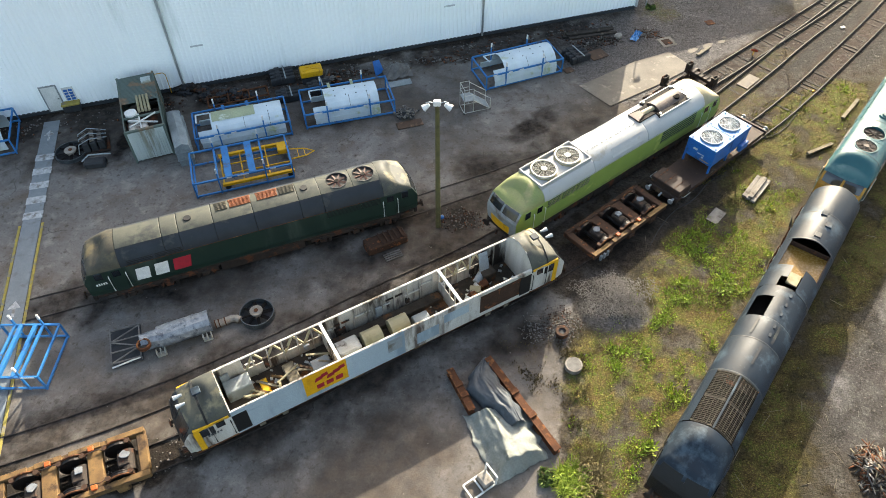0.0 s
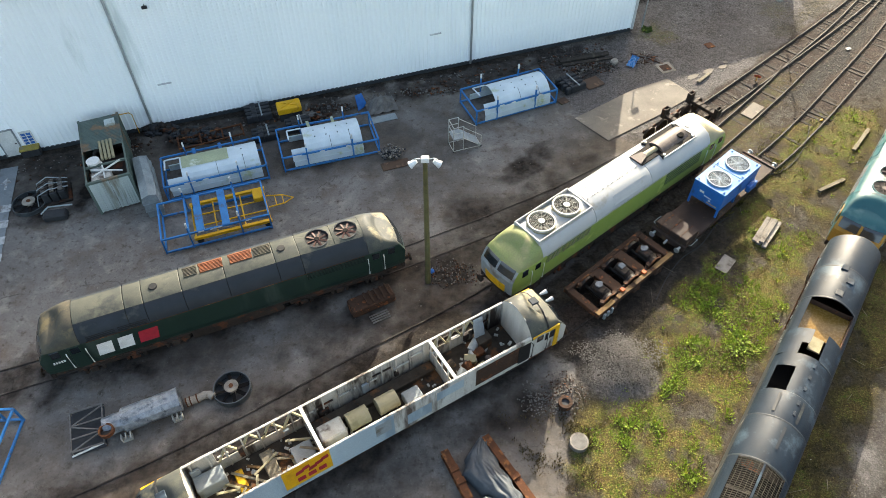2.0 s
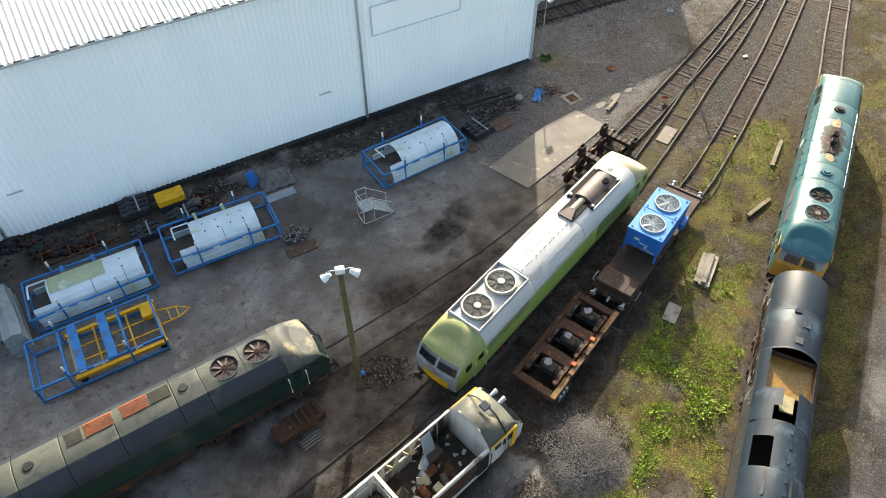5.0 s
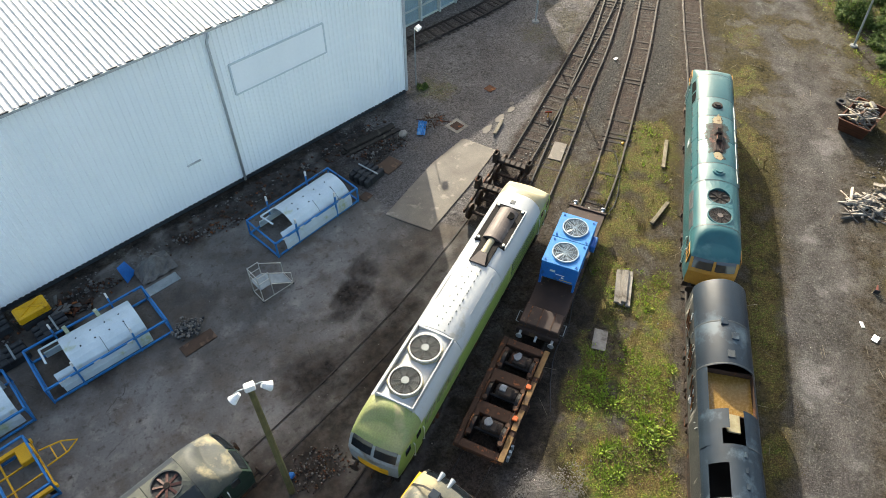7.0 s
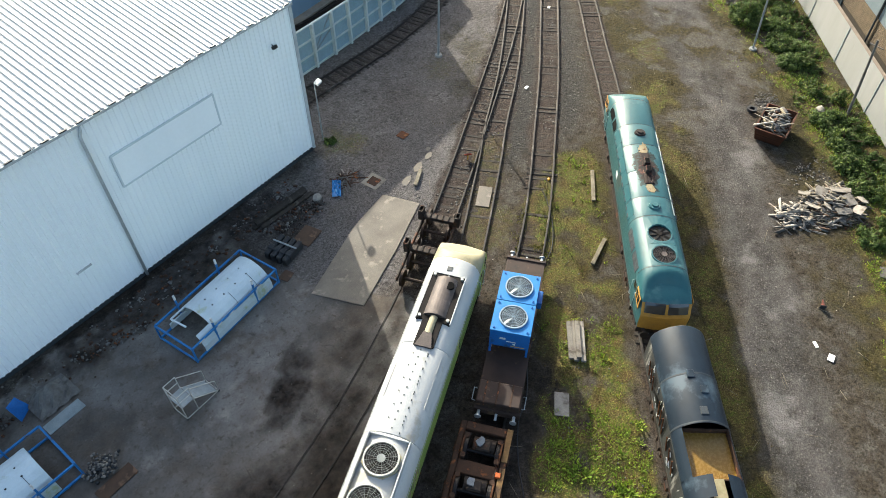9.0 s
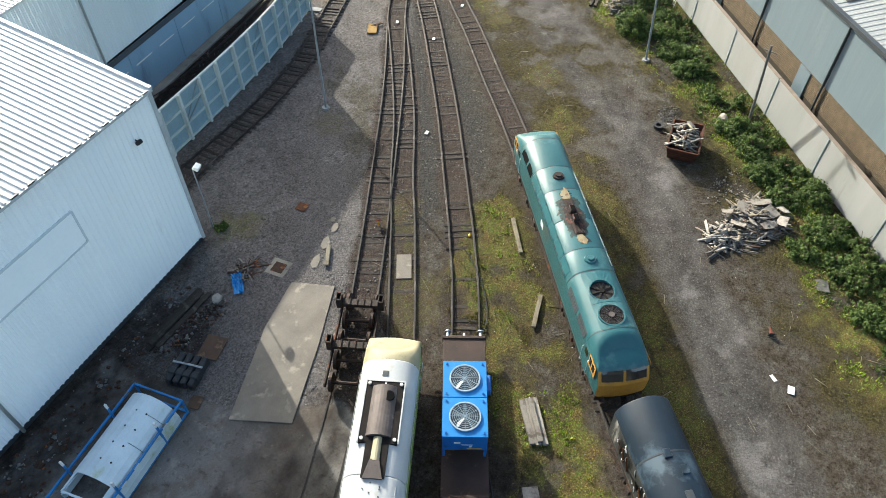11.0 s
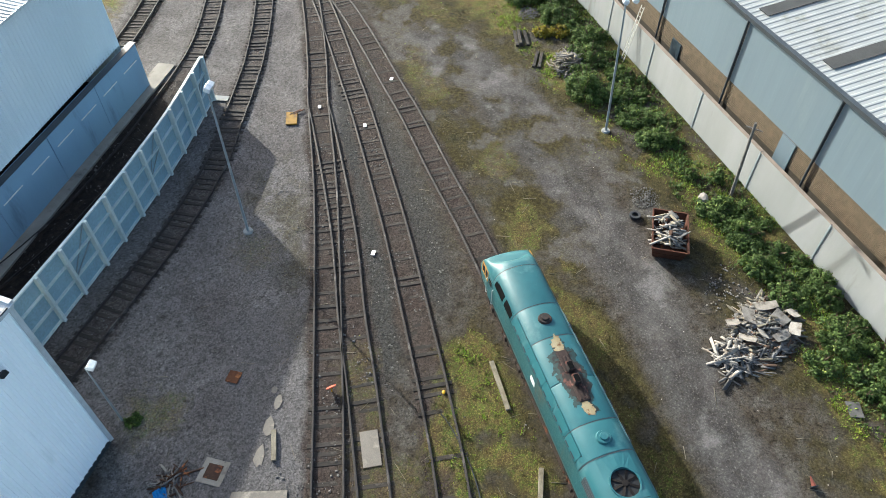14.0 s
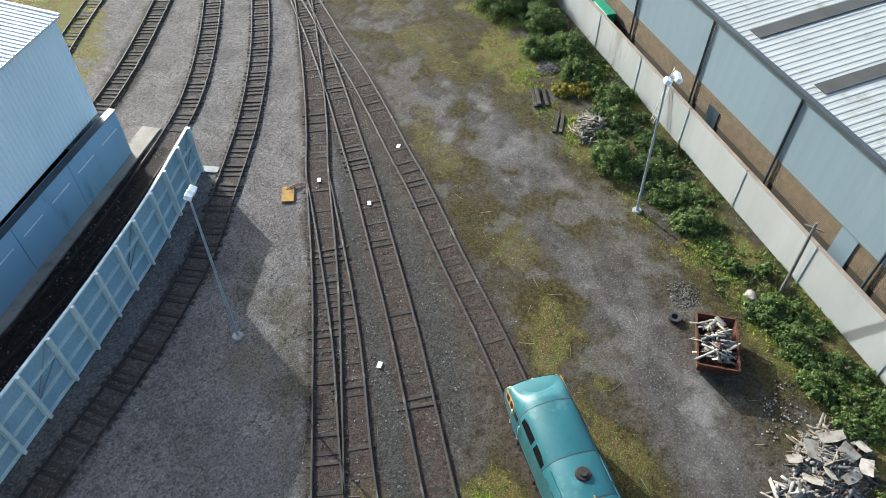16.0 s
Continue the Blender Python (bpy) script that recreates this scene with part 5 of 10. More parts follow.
def louvre_panel(h, t, x0, x1, z0, z1, side, mat, n=6, dark="black"):
    """A dark recess with slats across it."""
    g = part("louvre", side_piece(h, x0, x1, z0, z1, side, 0.012), M[dark], t)
    for i in range(n):
        z = z0 + (z1 - z0) * (i + 0.5) / n
        bm = bm_new()
        y = h.width(z) + 0.03
        box(bm, x0 + 0.02, x1 - 0.02, side * (y - 0.03), side * y, z - 0.025, z + 0.015)
        part("slat", bm, M[mat], g)
    return g


P56 = [(1.30, 1.12), (1.36, 1.5), (1.37, 2.2), (1.37, 2.85), (1.33, 3.1), (1.22, 3.38), (1.02, 3.62), (0.70, 3.79), (0.35, 3.87), (0, 3.9)]


def loco_56(m, name, label, L, roof, side, seams, cab_mats, zroof=2.9, rails="white_paint", ridge=None, fans=()):
    h = Hull(L, P56, cab=2.1)
    t = thing(name, m, label, "locomotive", "locomotives in the yard")
    c = L / 2 - h.cab
    for sd in (-1, 1):
        part("body_side", side_piece(h, -c, c, 1.12, zroof, sd), M[side], t)
    xs = [-c] + seams + [c]
    for a, b in zip(xs, xs[1:]):
        here = [f for f in fans if a < f < b]
        if ridge is None and not here:
            part("roof_panel", roof_piece(h, a, b, zroof), M[roof], t, smooth=True)
            continue
        half = 0.76
        for sd in (-1, 1):
            pr = [(h.width(zroof), zroof)] + [p for p in h.prof if p[1] > zroof + 0.02 and p[0] > half + 0.02] + [(half, roof_z(h, half))]
            bm = bm_new()
            loft(bm, [[(x, sd * y, z) for y, z in pr] for x in (a + 0.012, (a + b) / 2, b - 0.012)])
            bmesh.ops.recalc_face_normals(bm, faces=bm.faces[:])
            part("roof_side", bm, M[roof], t, smooth=True)
        if here:
            cuts = [a] + [(p + q) / 2 for p, q in zip(here, here[1:])] + [b]
            for f, u, v in zip(here, cuts, cuts[1:]):
                part("fan_panel", fan_panel(h, u, v, f, 0.64, half), M[ridge or roof], t)
        else:
            part("roof_panel", roof_band(h, a, b, -half, half), M[ridge or roof], t, smooth=True)
    for end, mats in zip((-1, 1), cab_mats):
        make_cab(h, t, end, *[M[k] for k in mats], zroof=zroof, rails=rails)
    sill_and_tank(h, t)
    make_bogie(t, -L / 2 + 4.0, 3, 2.05)
    make_bogie(t, L / 2 - 4.0, 3, 2.05)
    return h, t


M["roof_ridge"] = surface("roof_ridge", rgb("56574c"), rgb("41443e"), 0.7, 0.6, 0, 0.06, 20, rgb("2b302f"), 0.2, 0.6, spec=0.25)


def dark_green_loco():
    base = RAIL_TOP - 0.15
    h, t = loco_56(on(-10.9, 27.5, 21.4, base), "diesel_locomotive", "dark green diesel locomotive with sooty roof and open fans", 19.1,
                   "roof_dark", "green_dark", [-5.0, -4.1, -2.2, 0.0, 2.6, 3.9], (("green_dark", "roof_tan", "yellow", "green_dark"), ("green_dark", "burnt_roof", "yellow", "green_dark")), ridge="roof_ridge", fans=(5.02, 6.62))
    for x in (5.02, 6.62):
        roof_fan(t, x, 0.0, 3.80, 0.61, "fan_red", None, "roof_dark")
    for x in (-3.5, 3.08):
        bm = bm_new()
        rod(bm, (x, 0, 3.82), (x, 0, 3.95), 0.26, 16, 0.2)
        part("roof_vent", bm, M["black"], t)
    for x0, x1, mt in ((-2.0, -1.25, "roof_tan"), (-1.2, 0.05, "orange"), (0.35, 1.6, "orange"), (1.6, 2.6, "roof_tan")):
        v = new("silencer")
        v.parent = t
        bm = bm_new()
        for i in range(7):
            yy = -0.02 + 0.1 * i
            box(bm, x0 + 0.04, x1 - 0.04, yy - 0.03, yy + 0.03, 3.82, 3.955 - 0.012 * i, bev=0.015)
        part("silencer_fin", bm, M[mt], v, kind="stuff")
        bm = bm_new()
        box(bm, x0, x1, -0.02, 0.68, 3.78, 3.86, bev=0.02)
        part("silencer_body", bm, M[mt], v)
    for sd in (-1, 1):
        louvre_panel(h, t, 3.95, 5.9, 2.35, 2.82, sd, "green_dark", 5)
        louvre_panel(h, t, 6.0, 7.2, 2.35, 2.82, sd, "green_dark", 5)
        louvre_panel(h, t, -7.1, -5.75, 2.92, 3.2, sd, "roof_dark", 3)
        louvre_panel(h, t, -5.6, -4.2, 2.92, 3.2, sd, "roof_dark", 3)
        bm = bm_new()
        box(bm, -7.2, 7.2, sd * 1.368, sd * 1.382, 2.872, 2.898)
        part("lining", bm, M["rusty"], t, "thin orange line along the cantrail")
    # lettered emblem, drawn as plain shapes
    em = new("emblem")
    em.parent = t
    y = -1.378

    def slab(pts, mt, off):
        bm = bm_new()
        plate(bm, [(x, y, z) for x, z in pts], (0, -0.006 - off, 0))
        part("emblem_shape", bm, M[mt], em)
    for x0, w, mt in ((-6.98, 0.86, "logo_white"), (-5.98, 0.86, "logo_white"), (-4.98, 1.1, "logo_red")):
        slab([(x0, 1.6), (x0 + w * 0.85, 1.6), (x0 + w, 2.5), (x0 + 0.14, 2.5)], mt, 0.001)
    bm = bm_new()
    for i in range(5):
        box(bm, -9.0 + i * 0.12, -8.93 + i * 0.12, -1.40, -1.372, 1.98, 2.12)
    part("number_bars", bm, M["logo_white"], t)
    return t


def green_white_loco():
    base = RAIL_TOP - 0.13
    L = 18.9
    h, t = loco_56(on(10.9, 33.98, 38.0, base), "diesel_locomotive", "lime green diesel locomotive with a white primer roof under repair", L,
                   "roof_white", "lime", [-3.15, 1.7], (("lime", "lime_roof", "grey_paint", "grey_paint"), ("lime", "cream", "yellow", "lime")), zroof=2.95)
    for x in (-6.3, -4.35):
        bm = bm_new()
        pts = [(x + 0.86 * math.cos(a), 0.86 * math.sin(a), 3.84) for a in (radians(22.5 + 45 * k) for k in range(8))]
        plate(bm, pts, (0, 0, 0.1))
        part("fan_plinth", bm, M["cream"], t)
        roof_fan(t, x, 0, 4.01, 0.72, "fan_dark", "fan_wire", "wire")
    bm = bm_new()
    box(bm, -7.4, -3.25, -0.98, -0.9, 3.6, 3.96, bev=0.02)
    box(bm, -7.4, -3.25, 0.9, 0.98, 3.6, 3.96, bev=0.02)
    box(bm, -7.4, -7.3, -0.9, 0.9, 3.7, 3.94, bev=0.02)
    box(bm, -3.33, -3.25, -0.9, 0.9, 3.7, 3.94, bev=0.02)
    part("fan_surround", bm, M["roof_white"], t)
    part("nose_panel", face_patch(h, -1, -0.62, 0.62, 1.15, 1.75, 0.012, 0.02), M["yellow"], t, "yellow warning panel")
    # silencer drum in its roof well
    bm = bm_new()
    box(bm, 3.1, 6.15, -0.86, 0.86, 3.70, 3.90, bev=0.02)
    w = part("silencer_well", bm, M["fan_dark"], t, "dark open well in the roof")
    bm = bm_new()
    rod(bm, (3.4, 0, 3.36), (5.85, 0, 3.36), 0.78, 36)
    part("silencer_drum", bm, M["exhaust"], t, "brown exhaust silencer drum", smooth=False)
    bm = bm_new()
    rod(bm, (5.3, -0.24, 3.9), (5.3, -0.24, 4.125), 0.25, 18)
    part("exhaust_port", bm, M["void"], t, "black open exhaust port")
    for x in (3.27, 5.98):
        for yy in (-0.72, 0.72):
            bm = bm_new()
            rod(bm, (x, yy, 3.85), (x, yy, 4.0), 0.08, 8)
            part("mounting", bm, M["wire"], t)
    bm = bm_new()
    for a, c in (((3.1, -.88), (6.15, -.88)), ((3.1, .88), (6.15, .88)), ((6.15, -.88), (6.15, .88))):
        bar(bm, (*a, 3.86), (*c, 3.86), 0.06, 0.14)
    part("well_edge", bm, M["roof_white"], t)
    for k in range(11):
        for yy in (-0.35, 0.05):
            bm = bm_new()
            x = -3.0 + k * 0.42 + (0.15 if yy > 0 else 0)
            rod(bm, (x, yy, 3.88), (x, yy, 3.925), 0.035, 6)
            part("roof_bolt", bm, M["gutter"], t)
    bm = bm_new()
    box(bm, 1.55, 3.1, -0.5, 0.5, 3.78, 3.93, bev=0.01)
    part("duct_well", bm, M["fan_dark"], t)
    bm = bm_new()
    rod(bm, (2.25, 0, 3.9), (3.35, 0, 3.85), 0.2, 14)
    part("exhaust_pipe", bm, M["cream"], t)
    bm = bm_new()
    loft(bm, [[(2.3, -0.2, 3.85), (2.3, 0.2, 3.85), (2.3, 0.2, 4.08), (2.3, -0.2, 4.08)], [(1.5, -0.42, 3.85), (1.5, 0.42, 3.85), (1.5, 0.42, 4.0), (1.5, -0.42, 4.0)]], True, True)
    bmesh.ops.recalc_face_normals(bm, faces=bm.faces[:])
    part("exhaust_cowl", bm, M["exhaust"], t)
    bm = bm_new()
    box(bm, 6.4, 6.68, -0.06, 0.22, 3.86, 3.925)
    part("roof_hatch", bm, M["gutter"], t)
    for x0, x1, sd in ((-1.6, 0.2, -1), (0.25, 1.4, -1), (-1.4, 0.6, 1)):
        bm = bm_new()
        z0, z1 = 3.2, 3.66
        pts = [(x0, sd * (h.width(z0) + 0.02), z0), (x1, sd * (h.width(z0) + 0.02), z0), (x1 - 0.1, sd * (h.width(z1) + 0.03), z1), (x0 + 0.1, sd * (h.width(z1) + 0.03), z1)]
        plate(bm, pts, (0, sd * 0.015, 0.02))
        part("roof_door", bm, M["roof_white"], t)
    bm = bm_new()
    for x in (-2.4, -1.7, -1.0, -0.3, 0.4, 1.1):
        for yy in (-0.35, 0.35):
            rod(bm, (x, yy, 3.85), (x, yy, 3.92), 0.03, 6)
    part("roof_bolt", bm, M["gutter"], t, kind="stuff")
    for sd in (-1, 1):
        for k, x0 in enumerate((-7.05, -5.85, -4.65)):
            g = louvre_panel(h, t, x0, x0 + 1.1, 2.3, 2.85, sd, "lime", 4, "gutter")
            bm = bm_new()
            y = h.width(2.5) + 0.045
            for q in (0.12, 0.47, 0.82):
                bar(bm, (x0 + q, sd * y, 2.32), (x0 + q + 0.2, sd * y, 2.82), 0.04)
            part("mesh_bar", bm, M["cream"], g)
        g = louvre_panel(h, t, 3.2, 6.6, 1.9, 2.85, sd, "lime", 5, "grey_body")
        bm = bm_new()
        box(bm, -7.1, 7.1, sd * 1.385, sd * 1.40, 2.93, 2.97)
        part("cantrail", bm, M["roof_white"], t)
    return t


M["soot_film"] = surface("soot_film", rgb("213938"), rgb("192a2a"), 2.5, 0.7, 0, 0.05, 20, rgb("131313"), 0.25, 2.5)
M["exhaust_dark"] = surface("exhaust_dark", rgb("33241f"), rgb("1d1716"), 2, 0.8, 0.1, 0.1, 20, rgb("6a4a40"), 0.15, 2)


M["cab_yellow"] = surface("cab_yellow", rgb("bd8a3a"), rgb("a87a35"), 1.4, 0.55, 0, 0.05, 20, rgb("8a6a3c"), 0.12, 1.5)


def teal_loco():
    h_seams = (-3.62, -2.05, 2.6, 4.6, -7.3, 7.25)
    h, t = loco_56(on(29.9, 37.2, 50.5, RAIL_TOP), "diesel_locomotive", "faded teal diesel locomotive with yellow cab ends and a burnt exhaust", 18.7,
                   "teal", "teal_side", [-3.6, -2.05, 0.2, 2.6, 4.6], (("teal_side", "teal", "cab_yellow", "cab_yellow"), ("teal_side", "teal", "cab_yellow", "cab_yellow")), zroof=2.95, fans=(-6.5, -4.93))
    for x in (-4.93, -6.5):
        roof_fan(t, x, 0, 3.80 if x > -5 else 3.84, 0.61, "fan_dark", None if x > -5 else "fan_grille", "teal")
    for x in (3.69, -2.87):
        bm = bm_new()
        rod(bm, (x, 0, 3.86), (x, 0, 3.98), 0.36, 18, 0.3)
        rod(bm, (x, 0, 3.97), (x, 0, 4.06), 0.2, 14, 0.17)
        part("roof_vent", bm, M["teal"] if x < 0 else M["soot"], t)
    for limit, lift, mt in ((1.0, 0.010, "soot_film"), (0.55, 0.016, "soot")):
        bm = bm_new()
        nu, nv = 84, 48
        at = {}
        for i in range(nu + 1):
            for j in range(nv + 1):
                x, y = -1.9 + 4.4 * i / nu, -1.0 + 2.0 * j / nv
                at[i, j] = bm.verts.new((x, y, roof_z(h, y) + lift))
        for i in range(nu):
            for j in range(nv):
                x, y, z = at[i, j].co
                e = ((x - 0.35) / 1.85) ** 2 + (y / 0.7) ** 2 + 0.75 * noise.noise(Vector((x * 2.2, y * 2.2, 5))) + 0.35 * noise.noise(Vector((x * 7, y * 7, 2)))
                if e < limit:
                    bm.faces.new((at[i, j], at[i + 1, j], at[i + 1, j + 1], at[i, j + 1]))
        bmesh.ops.delete(bm, geom=[v for v in bm.verts if not v.link_faces], context="VERTS")
        part("soot_stain", bm, M[mt], t, "sooty smear round the exhaust", kind="stuff")
    for x0, x1 in ((-1.05, 0.2), (0.55, 1.75)):
        bm = bm_new()
        box(bm, x0, x1, -0.27, 0.27, 3.8, 3.95, bev=0.04)
        ex = part("exhaust_casing", bm, M["exhaust_dark"], t, "soot-blackened rusty exhaust casing")
        for k in range(3):
            bm = bm_new()
            box(bm, x0 + 0.1, x1 - 0.35, -0.2 + k * 0.16, -0.12 + k * 0.16, 3.94, 3.98, bev=0.01)
            part("rib", bm, M["exhaust_dark"], ex)
    for x in h_seams:
        bm = bm_new()
        rows = [[(x + q, y * 1.004, z + 0.012) for y, z in mirror_ring([(h.width(2.95), 2.95)] + [p for p in h.prof if p[1] > 2.97])] for q in (-0.02, 0.02)]
        loft(bm, rows)
        part("roof_seam", bm, M["gutter"], t, "dark roof seam")
    for cx, rx, ry in ((2.1, 0.6, 0.28), (-1.45, 0.5, 0.28)):
        bm = bm_new()
        nu, nv = 40, 32
        at = {}
        for i in range(nu + 1):
            for j in range(nv + 1):
                x, y = cx - 0.9 + 1.8 * i / nu, -0.7 + 1.4 * j / nv
                at[i, j] = bm.verts.new((x, y, roof_z(h, y) + 0.021))
        for i in range(nu):
            for j in range(nv):
                x, y, z = at[i, j].co
                if ((x - cx) / rx) ** 2 + (y / ry) ** 2 + 0.6 * noise.noise(Vector((x * 3, y * 3, 8))) + 0.4 * noise.noise(Vector((x * 9, y * 9, 1))) < 0.75:
                    bm.faces.new((at[i, j], at[i + 1, j], at[i + 1, j + 1], at[i, j + 1]))
        bmesh.ops.delete(bm, geom=[v for v in bm.verts if not v.link_faces], context="VERTS")
        part("scorched_paint", bm, M["scorch"], t, "cream scorched paint beside the exhaust", kind="stuff")
    for x in (0.02, 0.72):
        bm = bm_new()
        box(bm, x - 0.24, x + 0.24, -0.17, 0.17, 3.93, 4.22, bev=0.03)
        ex = part("exhaust_stack", bm, M["soot"], t, "black rectangular exhaust stack")
        bm = bm_new()
        box(bm, x - 0.19, x + 0.19, -0.12, 0.12, 4.215, 4.228)
        part("exhaust_port", bm, M["void"], ex)
    for sd in (-1, 1):
        for k in range(6):
            x = -3.2 + k * 1.28
            bm = bm_new()
            z0, z1 = 3.0, 3.52
            pts = [(x, sd * (h.width(z0) + 0.02), z0), (x + 1.1, sd * (h.width(z0) + 0.02), z0), (x + 1.1, sd * (h.width(z1) + 0.02), z1), (x, sd * (h.width(z1) + 0.02), z1)]
            plate(bm, pts, (0, sd * 0.03, 0.02))
            dr = part("roof_door", bm, M["teal"], t)
            bm = bm_new()
            for xa in (x - 0.04, x + 1.14):
                bar(bm, (xa, sd * (h.width(z0) + 0.015), z0), (xa, sd * (h.width(z1) + 0.015), z1), 0.035, 0.02)
            bar(bm, (x, sd * (h.width(z0) + 0.03), z0 - 0.01), (x + 1.1, sd * (h.width(z0) + 0.03), z0 - 0.01), 0.03, 0.03)
            part("door_gap", bm, M["gutter"], dr)
            for xa in (x + 0.12, x + 0.68):
                bm = bm_new()
                bar(bm, (xa, sd * (h.width(3.12) + 0.055), 3.12), (xa + 0.34, sd * (h.width(3.12) + 0.055), 3.12), 0.05, 0.05)
                part("door_vent", bm, M["gutter"], dr)
        part("roof_opening", side_piece(h, 4.75, 5.7, 2.98, 3.4, sd, 0.012), M["void"], t, "dark open roof hatch")
        part("roof_opening", side_piece(h, 5.9, 7.05, 2.98, 3.4, sd, 0.012), M["void"], t, "dark open roof hatch")
        louvre_panel(h, t, -5.5, -4.0, 2.75, 3.25, sd, "gutter", 4, "gutter")
        louvre_panel(h, t, -7.0, -5.7, 2.75, 3.25, sd, "gutter", 4, "gutter")
        for e in (-1, 1):
            bm = bm_new()
            x = h.L / 2
            box(bm, e * (x - 1.35), e * (x - 0.45), sd * 1.345, sd * 1.376, 2.2, 2.96)
            ws = part("window_surround", bm, M["cab_yellow"], t, "yellow cab window surround")
            for q0, q1 in ((1.28, 0.98), (0.88, 0.56)):
                bm = bm_new()
                box(bm, e * (x - q0), e * (x - q1), sd * 1.37, sd * 1.382, 2.36, 2.86)
                part("side_window", bm, M["glass"], ws)
    bm = bm_new()
    box(bm, 1.2, 1.7, 1.372, 1.388, 2.1, 2.5)
    part("emblem", bm, M["logo_white"], t)
    return t


M["fan_grille"] = surface("fan_grille", rgb("5c5552"), rgb("48413e"), 3, 0.6, 0.2, 0.05)
dark_green_loco()
green_white_loco()
teal_loco()

P60 = [(1.28, 1.05), (1.32, 1.3), (1.32, 2.2), (1.32, 2.75), (1.28, 2.97), (1.18, 3.18), (1.01, 3.41), (0.81, 3.58), (0.60, 3.71), (0.40, 3.80), (0.2, 3.86), (0, 3.88)]


def grey_loco():
    L = 21.3
    h = Hull(L, P60, cab=2.6, bow=0.1, drop=0.05, rake=0.7)
    t = thing("diesel_locomotive", on(16.5, 20.0, 52.7, RAIL_TOP), "stripped dark grey diesel locomotive with holes cut in its roof", "locomotive", "locomotives in the yard")
    c = L / 2 - h.cab
    for sd in (-1, 1):
        part("body_side", side_piece(h, -c, c, 1.05, 2.75, sd), M["grey_dirty"], t)
    # roof stretches, with the cut-outs between them
    for a, b in ((-8.05, -7.95), (-4.75, -2.4), (-2.4, -0.8), (5.55, 8.05)):
        if b - a > 0.3:
            part("roof_panel", roof_piece(h, a, b, 2.75), M["grey_body"], t, smooth=True)

    def strip(x0, x1, y0, y1, name="roof_panel", mat="grey_body"):
        """A stretch of roof skin between two offsets from the ridge."""
        rows = []
        for x in (x0, x1):
            r = []
            for i in range(13):
                y = y0 + (y1 - y0) * i / 12
                z = next(za + (zb - za) * (ya - abs(y)) / max(1e-6, ya - yb) for (ya, za), (yb, zb) in zip(P60[3:], P60[4:]) if yb - 1e-6 <= abs(y) <= ya + 1e-6)
                r.append((x, y, z))
            rows.append(r)
        bm = bm_new()
        loft(bm, rows)
        for f in bm.faces:
            f.normal_update()
        if sum(f.normal.z for f in bm.faces) < 0:
            bmesh.ops.reverse_faces(bm, faces=bm.faces[:])
        return part(name, bm, M[mat], t, smooth=True)
    # radiator: side strips, a keel and mesh panels
    strip(-8.0, -4.75, 0.98, 1.32)
    strip(-8.0, -4.75, -1.32, -0.98)
    strip(-8.0, -4.75, -0.05, 0.05)
    for y0, y1 in ((0.08, 0.95), (-0.95, -0.08)):
        for x0, x1 in ((-7.95, -6.42), (-6.35, -4.8)):
            g = new("radiator_mesh")
            g.parent = t
            def zz(y):
                return next(za + (zb - za) * (ya - abs(y)) / max(1e-6, ya - yb) for (ya, za), (yb, zb) in zip(P60[3:], P60[4:]) if yb - 1e-6 <= abs(y) <= ya + 1e-6)
            bm = bm_new()
            for i in range(15):
                x = x0 + (x1 - x0) * (i + 0.5) / 15
                for ya, yb in ((y0, (y0 + y1) / 2), ((y0 + y1) / 2, y1)):
                    bar(bm, (x, ya, zz(ya)), (x, yb, zz(yb)), 0.022)
            for j in range(5):
                y = y0 + (y1 - y0) * (j + 0.5) / 5
                bar(bm, (x0, y, zz(y)), (x1, y, zz(y)), 0.022)
            part("wire_mesh", bm, M["mesh_brown"], g, kind="stuff")
            bm = bm_new()
            for xa in (x0, x1):
                bar(bm, (xa, y0, zz(y0)), (xa, y1, zz(y1)), 0.05)
            part("mesh_frame", bm, M["mesh_brown"], g)
    bm = bm_new()
    box(bm, -8.0, -4.7, -1.1, 1.1, 2.65, 2.7)
    part("radiator_floor", bm, M["fan_dark"], t)
    # cut-outs
    strip(-0.8, 0.7, -1.32, 0.42)
    strip(-0.8, 0.7, 1.12, 1.32)
    strip(0.7, 1.55, -1.32, 1.32)
    strip(1.55, 3.25, -1.32, -0.32)
    strip(1.55, 2.3, 0.6, 1.32)
    strip(2.3, 3.25, 0.3, 1.32)
    strip(3.25, 5.55, 1.0, 1.32)
    strip(3.25, 5.55, -1.32, -1.05)
    # overlapping roof seams and lifted sheet edges
    for x, up in ((-4.75, 0.02), (-2.4, 0.02), (1.5, 0.035), (5.6, 0.02), (8.05, 0.02)):
        bm = bm_new()
        pr = mirror_ring([p for p in P60 if p[1] > 2.7])
        if x == 1.5:
            pr = pr[:len(pr) // 2 - 1]
        loft(bm, [[(x + q, y * 1.006, z + up * (0.4 if q < 0 else 1)) for y, z in pr] for q in (-0.05, 0.0, 0.05)])
        part("roof_seam", bm, M["gutter"], t, "dark lapped roof seam")
    for x0, x1, y0, y1 in ((-2.2, -1.0, -0.55, -0.42), (-3.9, -2.7, -0.2, -0.08), (-2.1, -1.0, 0.5, 0.62)):
        strip(x0, x1, y0, y1, "lifted_edge", "roof_dark").location.z = 0.045
